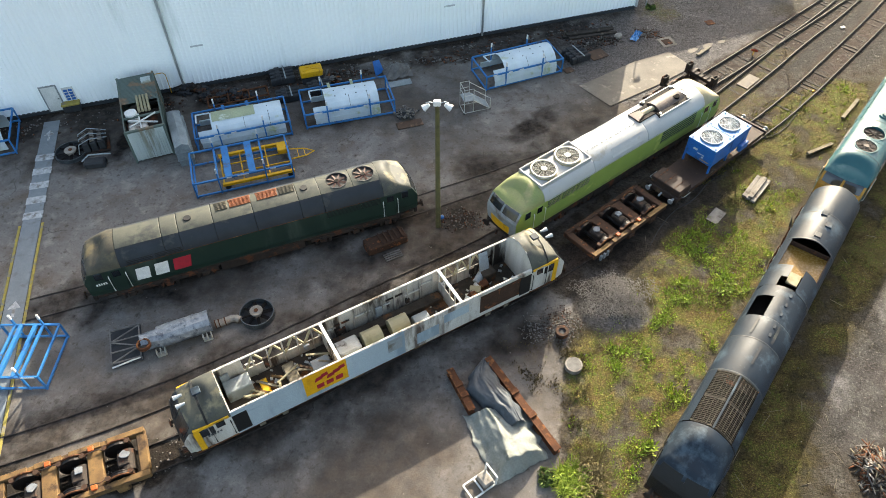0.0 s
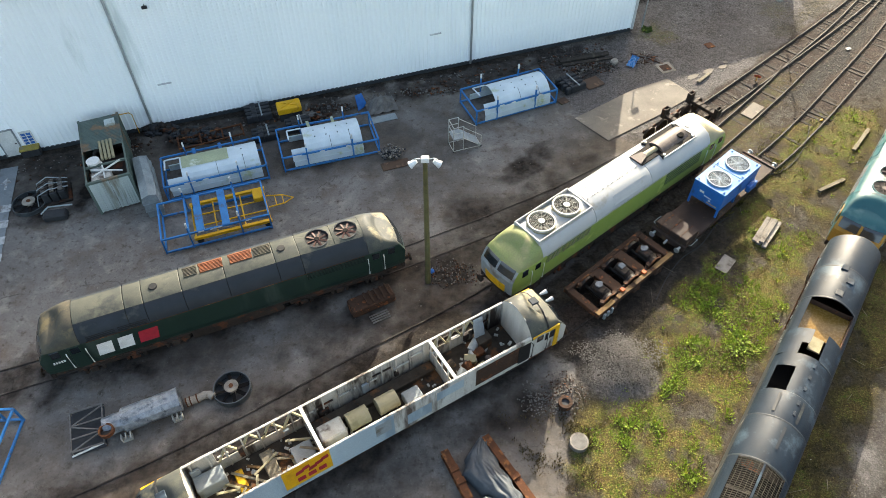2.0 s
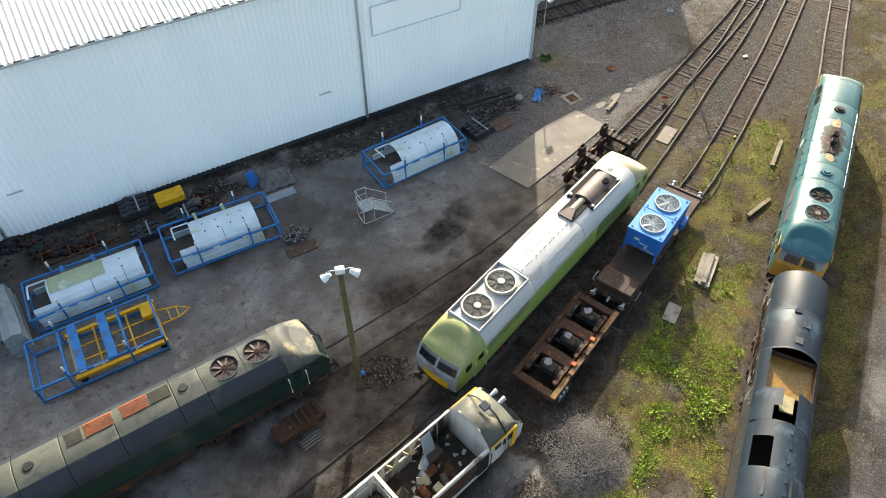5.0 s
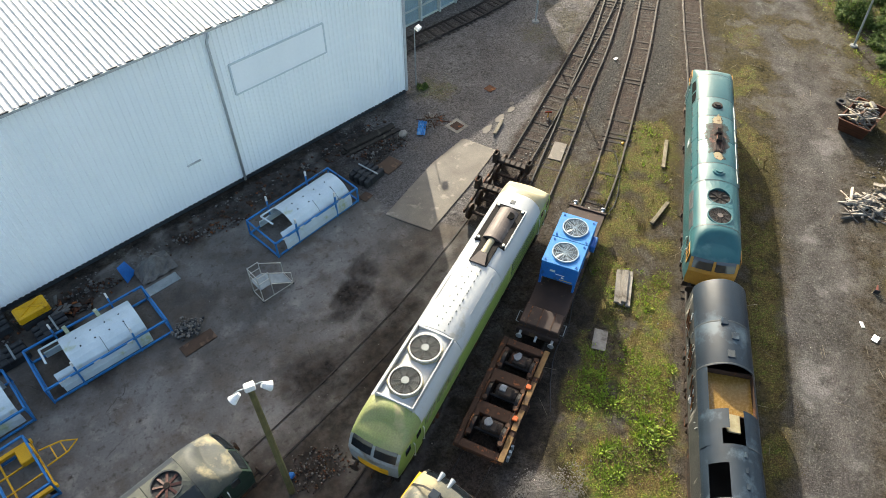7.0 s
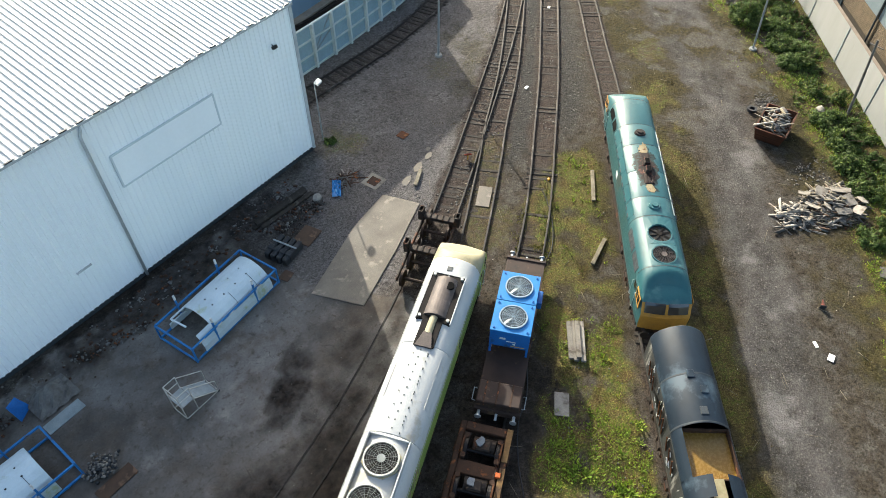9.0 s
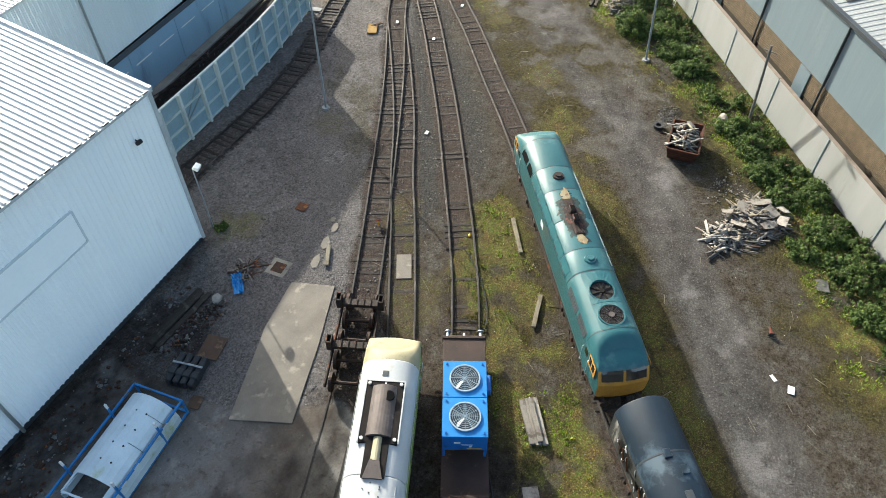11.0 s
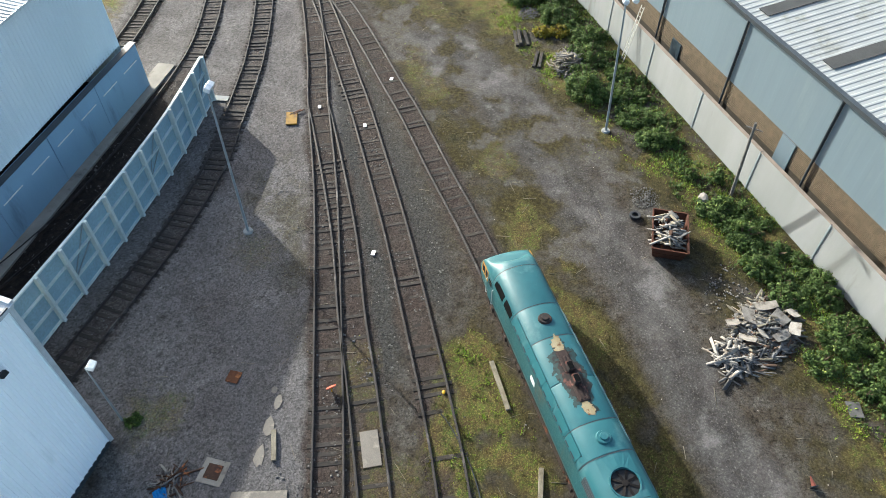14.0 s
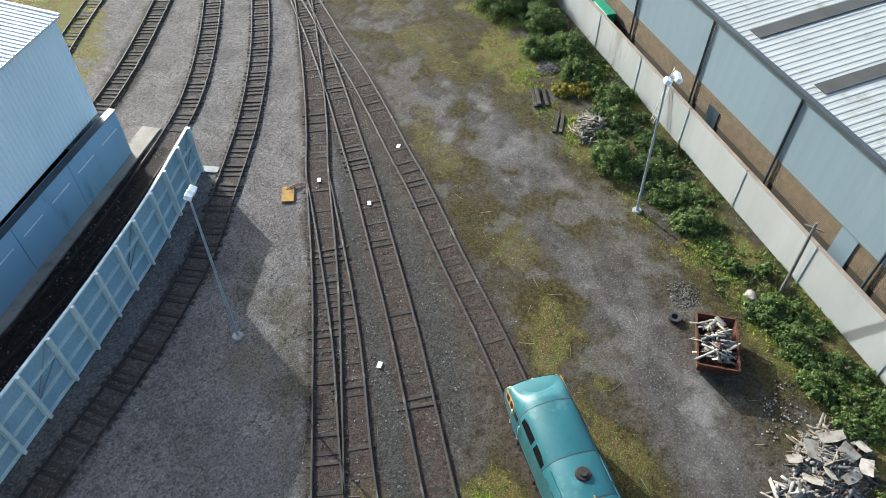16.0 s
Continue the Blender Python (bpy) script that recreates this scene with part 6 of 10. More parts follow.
    # torn openings along the flank
    for x0, x1, z0, z1 in ((3.9, 5.6, 1.7, 2.6), (6.0, 7.3, 1.5, 2.62), (8.3, 9.6, 1.5, 2.5)):
        bm = bm_new()
        box(bm, x0, x1, 1.3, 1.328, z0, z1)
        op = part("torn_opening", bm, M["black"], t, "dark torn opening in the flank")
        for q in range(3):
            bm = bm_new()
            xx = x0 + (x1 - x0) * (q + 0.4) / 3
            bar(bm, (xx, 1.34, z0), (xx + 0.25, 1.42, z1 - 0.1), 0.05)
            part("bent_rib", bm, M["rusty"], op)
    bm = bm_new()
    plate(bm, [(7.4, 1.34, 1.8), (8.2, 1.34, 1.8), (8.1, 1.62, 2.7), (7.5, 1.55, 2.75)], (0.02, 0.03, 0))
    part("bent_flap", bm, M["black"], t, "bent black flap on the flank")
    bm = bm_new()
    box(bm, -1.0, 3.2, -1.2, 1.2, 1.5, 1.55)
    part("cabin_floor", bm, M["black"], t)
    bm = bm_new()
    box(bm, 1.35, 1.9, -0.3, 0.3, 2.7, 3.0, bev=0.04)
    part("engine_block", bm, M["rusty"], t)
    # water tank well
    bm = bm_new()
    for a in ((3.2, 3.26, -1.05, 1.0), (5.5, 5.56, -1.05, 1.0)):
        box(bm, a[0], a[1], a[2], a[3], 2.6, 3.3)
    box(bm, 3.2, 5.56, -1.1, -1.04, 2.6, 3.3)
    box(bm, 3.2, 5.56, 0.98, 1.04, 2.6, 3.3)
    tank = part("tank_well", bm, M["rust_dark"], t, "rusty open tank well")
    bm = bm_new()
    box(bm, 3.26, 5.5, -1.04, 0.98, 2.95, 3.0)
    part("water", bm, M["ochre_water"], tank, "ochre standing water")
    bm = bm_new()
    box(bm, 2.34, 3.22, -0.3, 0.28, 3.3, 3.4, bev=0.02)
    part("tray", bm, M["cream"], t, "pale stained tray")
    bm = bm_new()
    for x in (-1.9, -1.3, -0.4, 0.3, 1.0):
        box(bm, x, x + 0.25, -0.32, -0.2, 3.78, 3.88, bev=0.01)
    part("roof_clip", bm, M["grey_body"], t, kind="stuff")
    for x, y in ((6.13, 0.0), (7.2, -0.25), (8.0, 0.2)):
        bm = bm_new()
        box(bm, x - 0.2, x + 0.2, y - 0.17, y + 0.17, 3.78, 3.92, bev=0.02)
        part("roof_hatch", bm, M["gutter"] if x < 6.5 else M["grey_body"], t)
    # cab ends
    make_cab(h, t, -1, M["grey_body"], M["grey_body"], M["black"], M["black"], zroof=2.75, rails="black", pane="black")
    # the other end is a bare shell with its nose gone
    part("roof_panel", roof_piece(h, 8.05, 10.72, 2.75), M["grey_body"], t, smooth=True)
    for sd in (-1, 1):
        part("body_side", side_piece(h, c, 10.7, 1.05, 2.75, sd), M["grey_dirty"], t)
    bm = bm_new()
    pr = mirror_ring([(h.width(1.1), 1.1)] + [p for p in P60 if p[1] > 1.12])
    plate(bm, [(10.6, y * 0.985, z - 0.02) for y, z in pr], (0.05, 0, 0))
    part("end_wall", bm, M["grey_dirty"], t)
    bm = bm_new()
    box(bm, -10.15, -9.9, 0.5, 0.95, 2.2, 2.55, bev=0.03)
    part("lamp_cluster", bm, M["cream"], t)
    # peeled graffiti and frost on the far flank: thin pale scrapes
    bm = bm_new()
    rnd = random.Random(3)
    for i in range(26):
        x = rnd.uniform(2.5, 10)
        z = rnd.uniform(1.4, 2.4)
        bar(bm, (x, 1.335, z), (x + rnd.uniform(-.25, .25), 1.335, z + rnd.uniform(.1, .35)), 0.02, 0.06, (0, 1, 0))
    part("graffiti", bm, M["logo_white"], t, "scratchy white graffiti strokes", kind="stuff")
    sill_and_tank(h, t)
    make_bogie(t, -L / 2 + 4.6, 3, 1.95)
    make_bogie(t, L / 2 - 4.6, 3, 1.95)
    return t


M["mesh_brown"] = surface("mesh_brown", rgb("413e36"), rgb("312d27"), 3, 0.7, 0.2, 0.1)
grey_loco()


def gutted_loco():
    """The stripped hulk with its roof off between the cabs."""
    L = 21.3
    h = Hull(L, P60, cab=2.3, bow=0.12, drop=0.06, rake=0.75)
    t = thing("diesel_locomotive", on(-3.11, 20.15, 30.2, RAIL_TOP - 0.10), "gutted white and grey diesel locomotive with its roof cut away", "locomotive", "locomotives in the yard")
    c = L / 2 - h.cab
    H = 2.98
    cuts = [-c, -4.85, -2.6, 0.6, 5.1, c]
    mats = ["silver_old", "logo_yellow", "silver_old", "white_old", "white_old"]
    for a, b, mt in zip(cuts, cuts[1:], mats):
        bm = bm_new()
        if a == 5.1:
            box(bm, a, b, -1.32, -1.27, 1.05, 1.3)
            for x0, x1, z0 in ((b - 0.6, b, 1.3), (a, b - 0.6, H - 0.2)):
                b3 = bm_new()
                box(b3, x0, x1, -1.32, -1.27, z0, H)
                part("side_strip", b3, M[mt], t)
        else:
            box(bm, a, b, -1.32, -1.27, 1.05 if mt != "logo_yellow" else 1.35, H)
        part("body_side", bm, M[mt], t)
    bm = bm_new()
    box(bm, -4.85, -2.6, -1.315, -1.27, 1.05, 1.35)
    part("sill_panel", bm, M["silver_old"], t)
    bm = bm_new()
    box(bm, 5.1, c - 0.6, -1.29, -1.26, 1.3, H - 0.2)
    part("rusty_panel", bm, M["rust_dark"], t, "rust-brown inner skin where the panel is gone")
    # emblem: a dark red splash of plain shapes on the yellow panel
    em = new("emblem")
    em.parent = t
    rnd = random.Random(8)
    for i in range(5):
        bm = bm_new()
        x = -4.3 + i * 0.3
        z = 2.25 + 0.16 * math.sin(i * 2.1)
        plate(bm, [(x, -1.328, z), (x + 0.42, -1.328, z + 0.08), (x + 0.4, -1.328, z + 0.34), (x + 0.08, -1.328, z + 0.3)], (0, -0.006, 0))
        part("emblem_shape", bm, M["logo_red"], em)
    bm = bm_new()
    for i in range(3):
        box(bm, -4.25 + i * 0.5, -3.88 + i * 0.5, -1.336, -1.322, 1.62, 1.95)
    part("emblem_bar", bm, M["logo_red"], em)
    bm = bm_new()
    box(bm, -0.35, 0.45, -1.335, -1.32, 1.75, 2.75)
    part("painted_patch", bm, M["grey_paint"], t)
    for x0, x1, z0, z1 in ((-8.3, -6.9, 1.6, 2.5), (1.3, 2.6, 1.3, 2.2), (2.9, 4.4, 2.0, 2.7)):
        bm = bm_new()
        box(bm, x0, x1, -1.328, -1.318, z0, z1)
        part("painted_patch", bm, M["silver_old"], t)
    # far side and its framing
    for a, b, top in ((-c, -7.0, H), (-7.0, -2.7, 1.9), (-2.7, 4.0, H), (4.0, 6.9, 1.9), (6.9, c, H)):
        bm = bm_new()
        box(bm, a, b, 1.27, 1.32, 1.05, top)
        part("body_side", bm, M["inner_white"], t)
    for y in (-1.24, 1.24):
        bm = bm_new()
        bar(bm, (-c, y, H), (c, y, H), 0.085, 0.08)
        part("top_rail", bm, M["white_old"], t)
        x = -c + 0.3
        while x < c:
            bm = bm_new()
            bar(bm, (x, y * 0.97, 1.2), (x, y * 0.97, H), 0.09, 0.07)
            part("rib", bm, M["inner_white"], t)
            x += 0.78
    for x0, x1 in ((-6.9, -2.8), (4.1, 6.8)):
        bm = bm_new()
        n = 4 if x1 - x0 > 3 else 3
        for i in range(n):
            a, b = x0 + (x1 - x0) * i / n, x0 + (x1 - x0) * (i + 1) / n
            bar(bm, (a, 1.24, 1.9), ((a + b) / 2, 1.24, H), 0.12, 0.08)
            bar(bm, ((a + b) / 2, 1.24, H), (b, 1.24, 1.9), 0.12, 0.08)
        part("lattice", bm, M["cream"], t, "pale lattice bracing")
    for x in (-2.85, 4.0):
        bm = bm_new()
        box(bm, x - 0.02, x + 0.02, -1.2, 1.2, 1.1, 2.2)
        bk = part("bulkhead", bm, M["inner_white"], t)
        bm = bm_new()
        bar(bm, (x, -1.25, H), (x, 1.25, H), 0.15, 0.1)
        part("bulkhead_rail", bm, M["white_paint"], bk)
        for k in range(5):
            y = -1.1 + k * 0.55
            bm = bm_new()
            bar(bm, (x, y, 1.2), (x, y, H), 0.07, 0.06)
            part("bulkhead_post", bm, M["white_old"], bk)
    bm = bm_new()
    box(bm, -c, c, -1.25, 1.25, 1.0, 1.12)
    part("floor", bm, M["inside"], t)
    for sd in (-0.75, 0.8):
        bm = bm_new()
        box(bm, -2.7, 3.9, sd - 0.3, sd + 0.3, 1.12, 1.45, bev=0.03)
        part("bearer", bm, M["inside"], t)
    for x, r in ((-0.65, 0.44), (0.9, 0.44)):
        bm = bm_new()
        rod(bm, (x - 0.52, 0.0, 1.75), (x + 0.52, 0.0, 1.75), r, 20)
        for q in (-0.32, 0.32):
            rod(bm, (x + q - 0.02, 0.0, 1.75), (x + q + 0.02, 0.0, 1.75), r + 0.025, 20)
        part("air_drum", bm, M["cream"], t, "cream cylinder")
    bm = bm_new()
    box(bm, -2.6, -1.35, -0.4, 0.5, 1.2, 1.95, bev=0.08)
    part("equipment_box", bm, M["white_old"], t)
    bm = bm_new()
    box(bm, 1.7, 2.6, -0.8, 0.1, 1.2, 1.75, bev=0.05)
    part("equipment_box", bm, M["grey_paint"], t)
    rnd = random.Random(21)
    bm = bm_new()
    for i in range(14):
        x, y = rnd.uniform(-7.6, -3.2), rnd.uniform(-0.9, 0.7)
        a = rnd.uniform(0, 3.14)
        l = rnd.uniform(0.4, 1.1)
        z = rnd.uniform(1.2, 1.6)
        bar(bm, (x - l * math.cos(a), y - 0.4 * l * math.sin(a), z), (x + l * math.cos(a), y + 0.4 * l * math.sin(a), z + rnd.uniform(-.1, .25)), 0.1, 0.08)
    part("scrap_bar", bm, M["cream"], t, "loose pale bars", kind="stuff")
    for x0, x1, y0, y1, z1, mt in ((-5.3, -4.7, -0.95, 0.9, 1.5, "timber"), (-8.2, -6.9, 0.35, 1.1, 2.0, "grey_paint"), (-4.0, -3.0, -0.9, 0.4, 1.5, "grey_paint"), (6.4, 7.2, 0.3, 1.0, 1.9, "inside"), (-6.6, -6.2, -0.9, 0.8, 1.3, "yellow")):
        bm = bm_new()
        box(bm, x0, x1, y0, y1, 1.12, z1, bev=0.04)
        part("equipment_box", bm, M[mt], t)
    for i in range(7):
        bm = bm_new()
        x, y = rnd.uniform(4.4, 6.3), rnd.uniform(-0.8, 0.5)
        a = rnd.uniform(0, 360)
        if i % 2:
            rod(bm, (x - 0.3, y, 1.5), (x + 0.3, y + rnd.uniform(-.4, .4), 1.7), 0.22, 14)
        else:
            box(bm, -0.3, 0.3, -0.2, 0.2, -0.2, 0.2, Matrix.Translation((x, y, 1.45)) @ pose(0, 0, 0, rnd.uniform(-25, 25), rnd.uniform(-25, 25), a), 0.03)
        part("scrap_part", bm, [M["cream"], M["grey_paint"], M["rusty"], M["inside"]][i % 4], t)
    bm = bm_new()
    plate(bm, [(6.3, 0.5, 1.2), (6.9, 0.45, 1.2), (7.0, 1.15, 2.9), (6.5, 1.15, 2.9)], (0.04, -0.05, 0))
    part("bent_sheet", bm, M["grey_paint"], t)
    # cabs
    for e, low in ((-1, "yellow"), (1, "yellow")):
        make_cab(h, t, e, M["white_old"], M["burnt_roof"], M[low], M["black"], zroof=2.75, rails="black")
        for sd in (-1, 1):
            bm = bm_new()
            box(bm, e * (L / 2 - 2.2), e * (L / 2 - 0.55), sd * 1.20, sd * 1.335, 2.74, 2.92, bev=0.02)
            part("yellow_band", bm, M["yellow"], t)
            bm = bm_new()
            box(bm, e * (L / 2 - 2.0), e * (L / 2 - 0.8), sd * 1.30, sd * 1.332, 2.12, 2.68, bev=0.02)
            sw = part("side_window", bm, M["glass"], t)
            for q in (1.62, 1.2):
                bm = bm_new()
                box(bm, e * (L / 2 - q - 0.03), e * (L / 2 - q + 0.03), sd * 1.31, sd * 1.338, 2.12, 2.68)
                part("window_pillar", bm, M["white_old"], sw)
            bm = bm_new()
            box(bm, e * (L / 2 - 0.8), e * (L / 2 - 0.52), sd * 1.28, sd * 1.336, 1.1, 2.76, bev=0.02)
            part("yellow_pillar", bm, M["yellow"], t)
            bm = bm_new()
            box(bm, e * (L / 2 - 3.0), e * (L / 2 - 2.3), sd * 1.3, sd * 1.334, 1.2, 2.7)
            part("doorway", bm, M["black"], t, "dark open doorway")
        bm = bm_new()
        box(bm, e * (L / 2 - 1.55), e * (L / 2 - 1.15), -0.2, 0.2, 3.82, 3.94, bev=0.02)
        part("roof_hatch", bm, M["grey_body"], t)
        bm = bm_new()
        pr = mirror_ring([(1.3, 1.1), (1.32, 2.75), (1.18, 3.18), (0.62, 3.72), (0, 3.88)])
        xx = e * c
        plate(bm, [(xx, y, z) for y, z in pr], (e * 0.05, 0, 0))
        part("cab_bulkhead", bm, M["white_old"], t)
        bm = bm_new()
        rows = []
        for q in (0, 0.09):
            rows.append([(e * (c + 1.0 + q), y * 1.012, z + 0.02) for y, z in mirror_ring([(1.32, 2.8), (1.18, 3.18), (0.62, 3.72), (0, 3.88)])])
        loft(bm, rows)
        part("roof_seam", bm, M["black"], t)
        bm = bm_new()
        for sd in (-0.25, 0.25):
            rod(bm, (e * (L / 2 - 0.75), sd, 3.72), (e * (L / 2 - 0.35), sd, 3.70), 0.06, 10, 0.12)
        part("horn", bm, M["bright_metal"], t)
    bm = bm_new()
    for i in range(5):
        box(bm, -9.6 + i * 0.14, -9.51 + i * 0.14, -1.345, -1.32, 1.98, 2.12)
    part("number_bars", bm, M["gutter"], t)
    bm = bm_new()
    box(bm, -L / 2 + 0.3, L / 2 - 0.3, -1.25, 1.25, 0.85, 1.0, bev=0.02)
    part("underframe", bm, M["rusty"], t)
    # packing stands in place of the bogies
    for x in (-6.6, 6.6):
        bm = bm_new()
        for sd in (-0.75, 0.75):
            for q in (-0.6, 0.6):
                box(bm, x + q - 0.16, x + q + 0.16, sd - 0.14, sd + 0.14, 0.0, 0.86, bev=0.02)
        part("stand", bm, M["timber"], t, kind="stuff")
    # hanging rusty skirts, dirt and loose gear inside
    for k in range(15):
        bm = bm_new()
        x = -c + 1.0 + k * 1.1 + rnd.uniform(-.3, .3)
        l, d = rnd.uniform(.25, .6), rnd.uniform(.06, .22)
        plate(bm, [(x - l, -1.28, 1.06), (x + l, -1.28, 1.06), (x + l * .7, -1.26, 1.06 - d), (x - l * .2, -1.25, 1.0 - d), (x - l * .8, -1.26, 1.06 - d * .6)], (0, 0.03, 0))
        part("sill_remnant", bm, M["bogie_sand" if k % 3 else "rusty"], t, "torn rusty sill edge")
    for k in range(16):
        x = -8.0 + k * 1.0 + rnd.uniform(-.2, .2)
        if -2.7 < x < 3.9 or k % 2:
            bm = bm_new()
            z0 = rnd.uniform(1.9, 2.5)
            bar(bm, (x, 1.22, z0), (x + rnd.uniform(.5, 1.0), 1.22, z0), 0.06, 0.08)
            part("conduit", bm, M["white_old" if k % 3 else "steel_dark"], t)
        if k % 2 == 0:
            bm = bm_new()
            box(bm, x, x + rnd.uniform(.2, .5), 1.1, 1.24, 1.5, 1.5 + rnd.uniform(.3, 1.0), bev=0.02)
            part("wall_box", bm, M["steel_dark" if k % 4 else "grey_paint"], t)
    rubbish = bm_new()
    for k in range(170):
        x, y = rnd.uniform(-c + .2, c - .2), rnd.uniform(-1.15, 1.15)
        q = rnd.uniform(.03, .13)
        box(rubbish, -q, q, -q * .6, q * .6, -.02, .05, Matrix.Translation((x, y, 1.15)) @ pose(0, 0, 0, rnd.uniform(-20, 20), rnd.uniform(-20, 20), rnd.uniform(0, 360)))
    part("litter", rubbish, M["white_old"], t, "torn insulation and litter on the floor", kind="stuff")
    for k in range(6):
        bm = bm_new()
        x = -7.4 + k * 0.72
        bar(bm, (x, 0.9 - 0.1 * k, 1.25 + .04 * k), (x + rnd.uniform(1.0, 2.0), -0.6 + rnd.uniform(-.3, .3), 1.3 + .05 * k), 0.12, 0.06)
        part("loose_plank", bm, M["timber" if k % 2 else "bogie_sand"], t, "loose tan plank")
    for k in range(4):
        bm = bm_new()
        x, y = 4.7 + k * .55, -.6 + .35 * (k % 3)
        rod(bm, (x, y - .25, 1.35), (x + .2, y + .35, 1.42), .17, 12)
        part("loose_cylinder", bm, M["exhaust" if k % 2 else "white_old"], t)
    return t


M["bogie_sand"] = surface("bogie_sand", rgb("7a5f3a"), rgb("56412a"), 1.6, 0.85, 0, 0.2, 22, rgb("33261c"), 0.24, 1.2)
M["inner_white"] = surface("inner_white", rgb("b4b1a8"), rgb("86827a"), 1.3, 0.7, 0, 0.1, 20, rgb("2b241f"), 0.32, 1.3, True)
gutted_loco()

# ---- vehicles and parts on the tracks ----
M["brown_deck"] = surface("brown_deck", rgb("534032"), rgb("403227"), 1.2, 0.8, 0, 0.12, 22, rgb("644e3f"), 0.15, 1.5)
M["wagon_deck"] = surface("wagon_deck", rgb("3b2c25"), rgb("2b211d"), 1.2, 0.75, 0, 0.12, 22, rgb("52402f"), 0.12, 1.5)
M["orange_bright"] = surface("orange_bright", rgb("b35622"), rgb("9a4719"), 3, 0.6, 0, 0.06)
M["rag"] = surface("rag", rgb("86898c"), rgb("666b70"), 4, 0.8, 0, 0.2)
M["pod_white"] = surface("pod_white", rgb("bccad0"), rgb("aab9c0"), 0.8, 0.5, 0, 0.04, 15, rgb("98a286"), 0.10, 0.7, grit=0.1)
M["pod_inner"] = surface("pod_inner", rgb("a3ac8c"), rgb("8f9a80"), 0.8, 0.6, 0, 0.06, 15, rgb("b8c0b4"), 0.15, 0.8)
M["frame_blue"] = surface("frame_blue", rgb("2a78b4"), rgb("2266a0"), 2, 0.55, 0, 0.06, 20, rgb("4a4f55"), 0.08, 2)
M["container"] = surface("container", rgb("5d6b64"), rgb("4c5a55"), 0.8, 0.6, 0, 0.06, 18, rgb("77604a"), 0.12, 0.8, True)
M["container_white"] = surface("container_white", rgb("c2ccc9"), rgb("aeb9b7"), 0.8, 0.6, 0, 0.06, 18, rgb("7c7a6a"), 0.15, 0.8, True)
M["wrap"] = surface("wrap", rgb("8b9496"), rgb("727c80"), 2, 0.5, 0, 0.2, 12)
M["lamp_head"] = surface("lamp_head", rgb("e6e8e6"), None, 2, 0.4, 0, 0.02)
M["post_wood"] = surface("post_wood", rgb("5f5c3a"), rgb("4b4830"), 2, 0.85, 0, 0.2, 20)
M["tarp"] = surface("tarp", rgb("7f837d"), rgb("6b6f69"), 1.1, 0.6, 0, 0.1, 10, rgb("535853"), 0.15, 1.4)
M["tarp_dark"] = surface("tarp_dark", rgb("4a5157"), rgb("363c42"), 1.5, 0.65, 0, 0.15, 10)
M["paint_line"] = surface("paint_line", rgb("b9bcbc"), rgb("8f9292"), 3, 0.85, 0, 0.05, 20, rgb("6c6a67"), 0.25, 2.5)
M["paint_yellow"] = surface("paint_yellow", rgb("a39344"), rgb("857a45"), 3, 0.85, 0, 0.05, 20, rgb("6c6a62"), 0.25, 2.0)
M["path_grey"] = surface("path_grey", rgb("7d8488"), rgb("70777b"), 1.2, 0.85, 0, 0.05, 25, rgb("636668"), 0.2, 1.4)
M["concrete"] = surface("concrete", rgb("7c756b"), rgb("6a645b"), 0.7, 0.9, 0, 0.12, 25, rgb("837b70"), 0.12, 1.2)
M["rubber"] = surface("rubber", rgb("26282b"), rgb("34373a"), 2, 0.7, 0, 0.1)
M["scrap_white"] = surface("scrap_white", rgb("928d84"), rgb("6e6860"), 2, 0.8, 0, 0.1, 20, rgb("524b43"), 0.15, 2, vary=0.3)
M["scrap_grey"] = surface("scrap_grey", rgb("6a6865"), rgb("4c4a47"), 2, 0.8, 0, 0.1, 20, vary=0.3)
M["guard_grey"] = surface("guard_grey", rgb("8fa3b0"), rgb("7d919e"), 2, 0.5)
M["fan_shade"] = surface("fan_shade", rgb("2c3840"), rgb("232c33"), 1, 0.7)
M["ballast_stone"] = surface("ballast_stone", rgb("726f6c"), rgb("5a5754"), 2, 0.9, 0, 0.1, 20, vary=0.2)
M["foil"] = surface("foil", rgb("9aa2a8"), rgb("6c747c"), 2.5, 0.45, 0.4, 0.3, 14, rgb("4a5058"), 0.2, 2)
M["ring_metal"] = surface("ring_metal", rgb("646c70"), rgb("484e52"), 2, 0.35, 0.6, 0.05)


def on_track(key, x, drop=True):
    """A pose on a track where it passes the plan coordinate x."""
    p = min(LINES[key], key=lambda q: abs(q[0] - x))
    return on(p[0], p[1], math.degrees(p[2]), RAIL_TOP - rail_drop(key, p[0]))


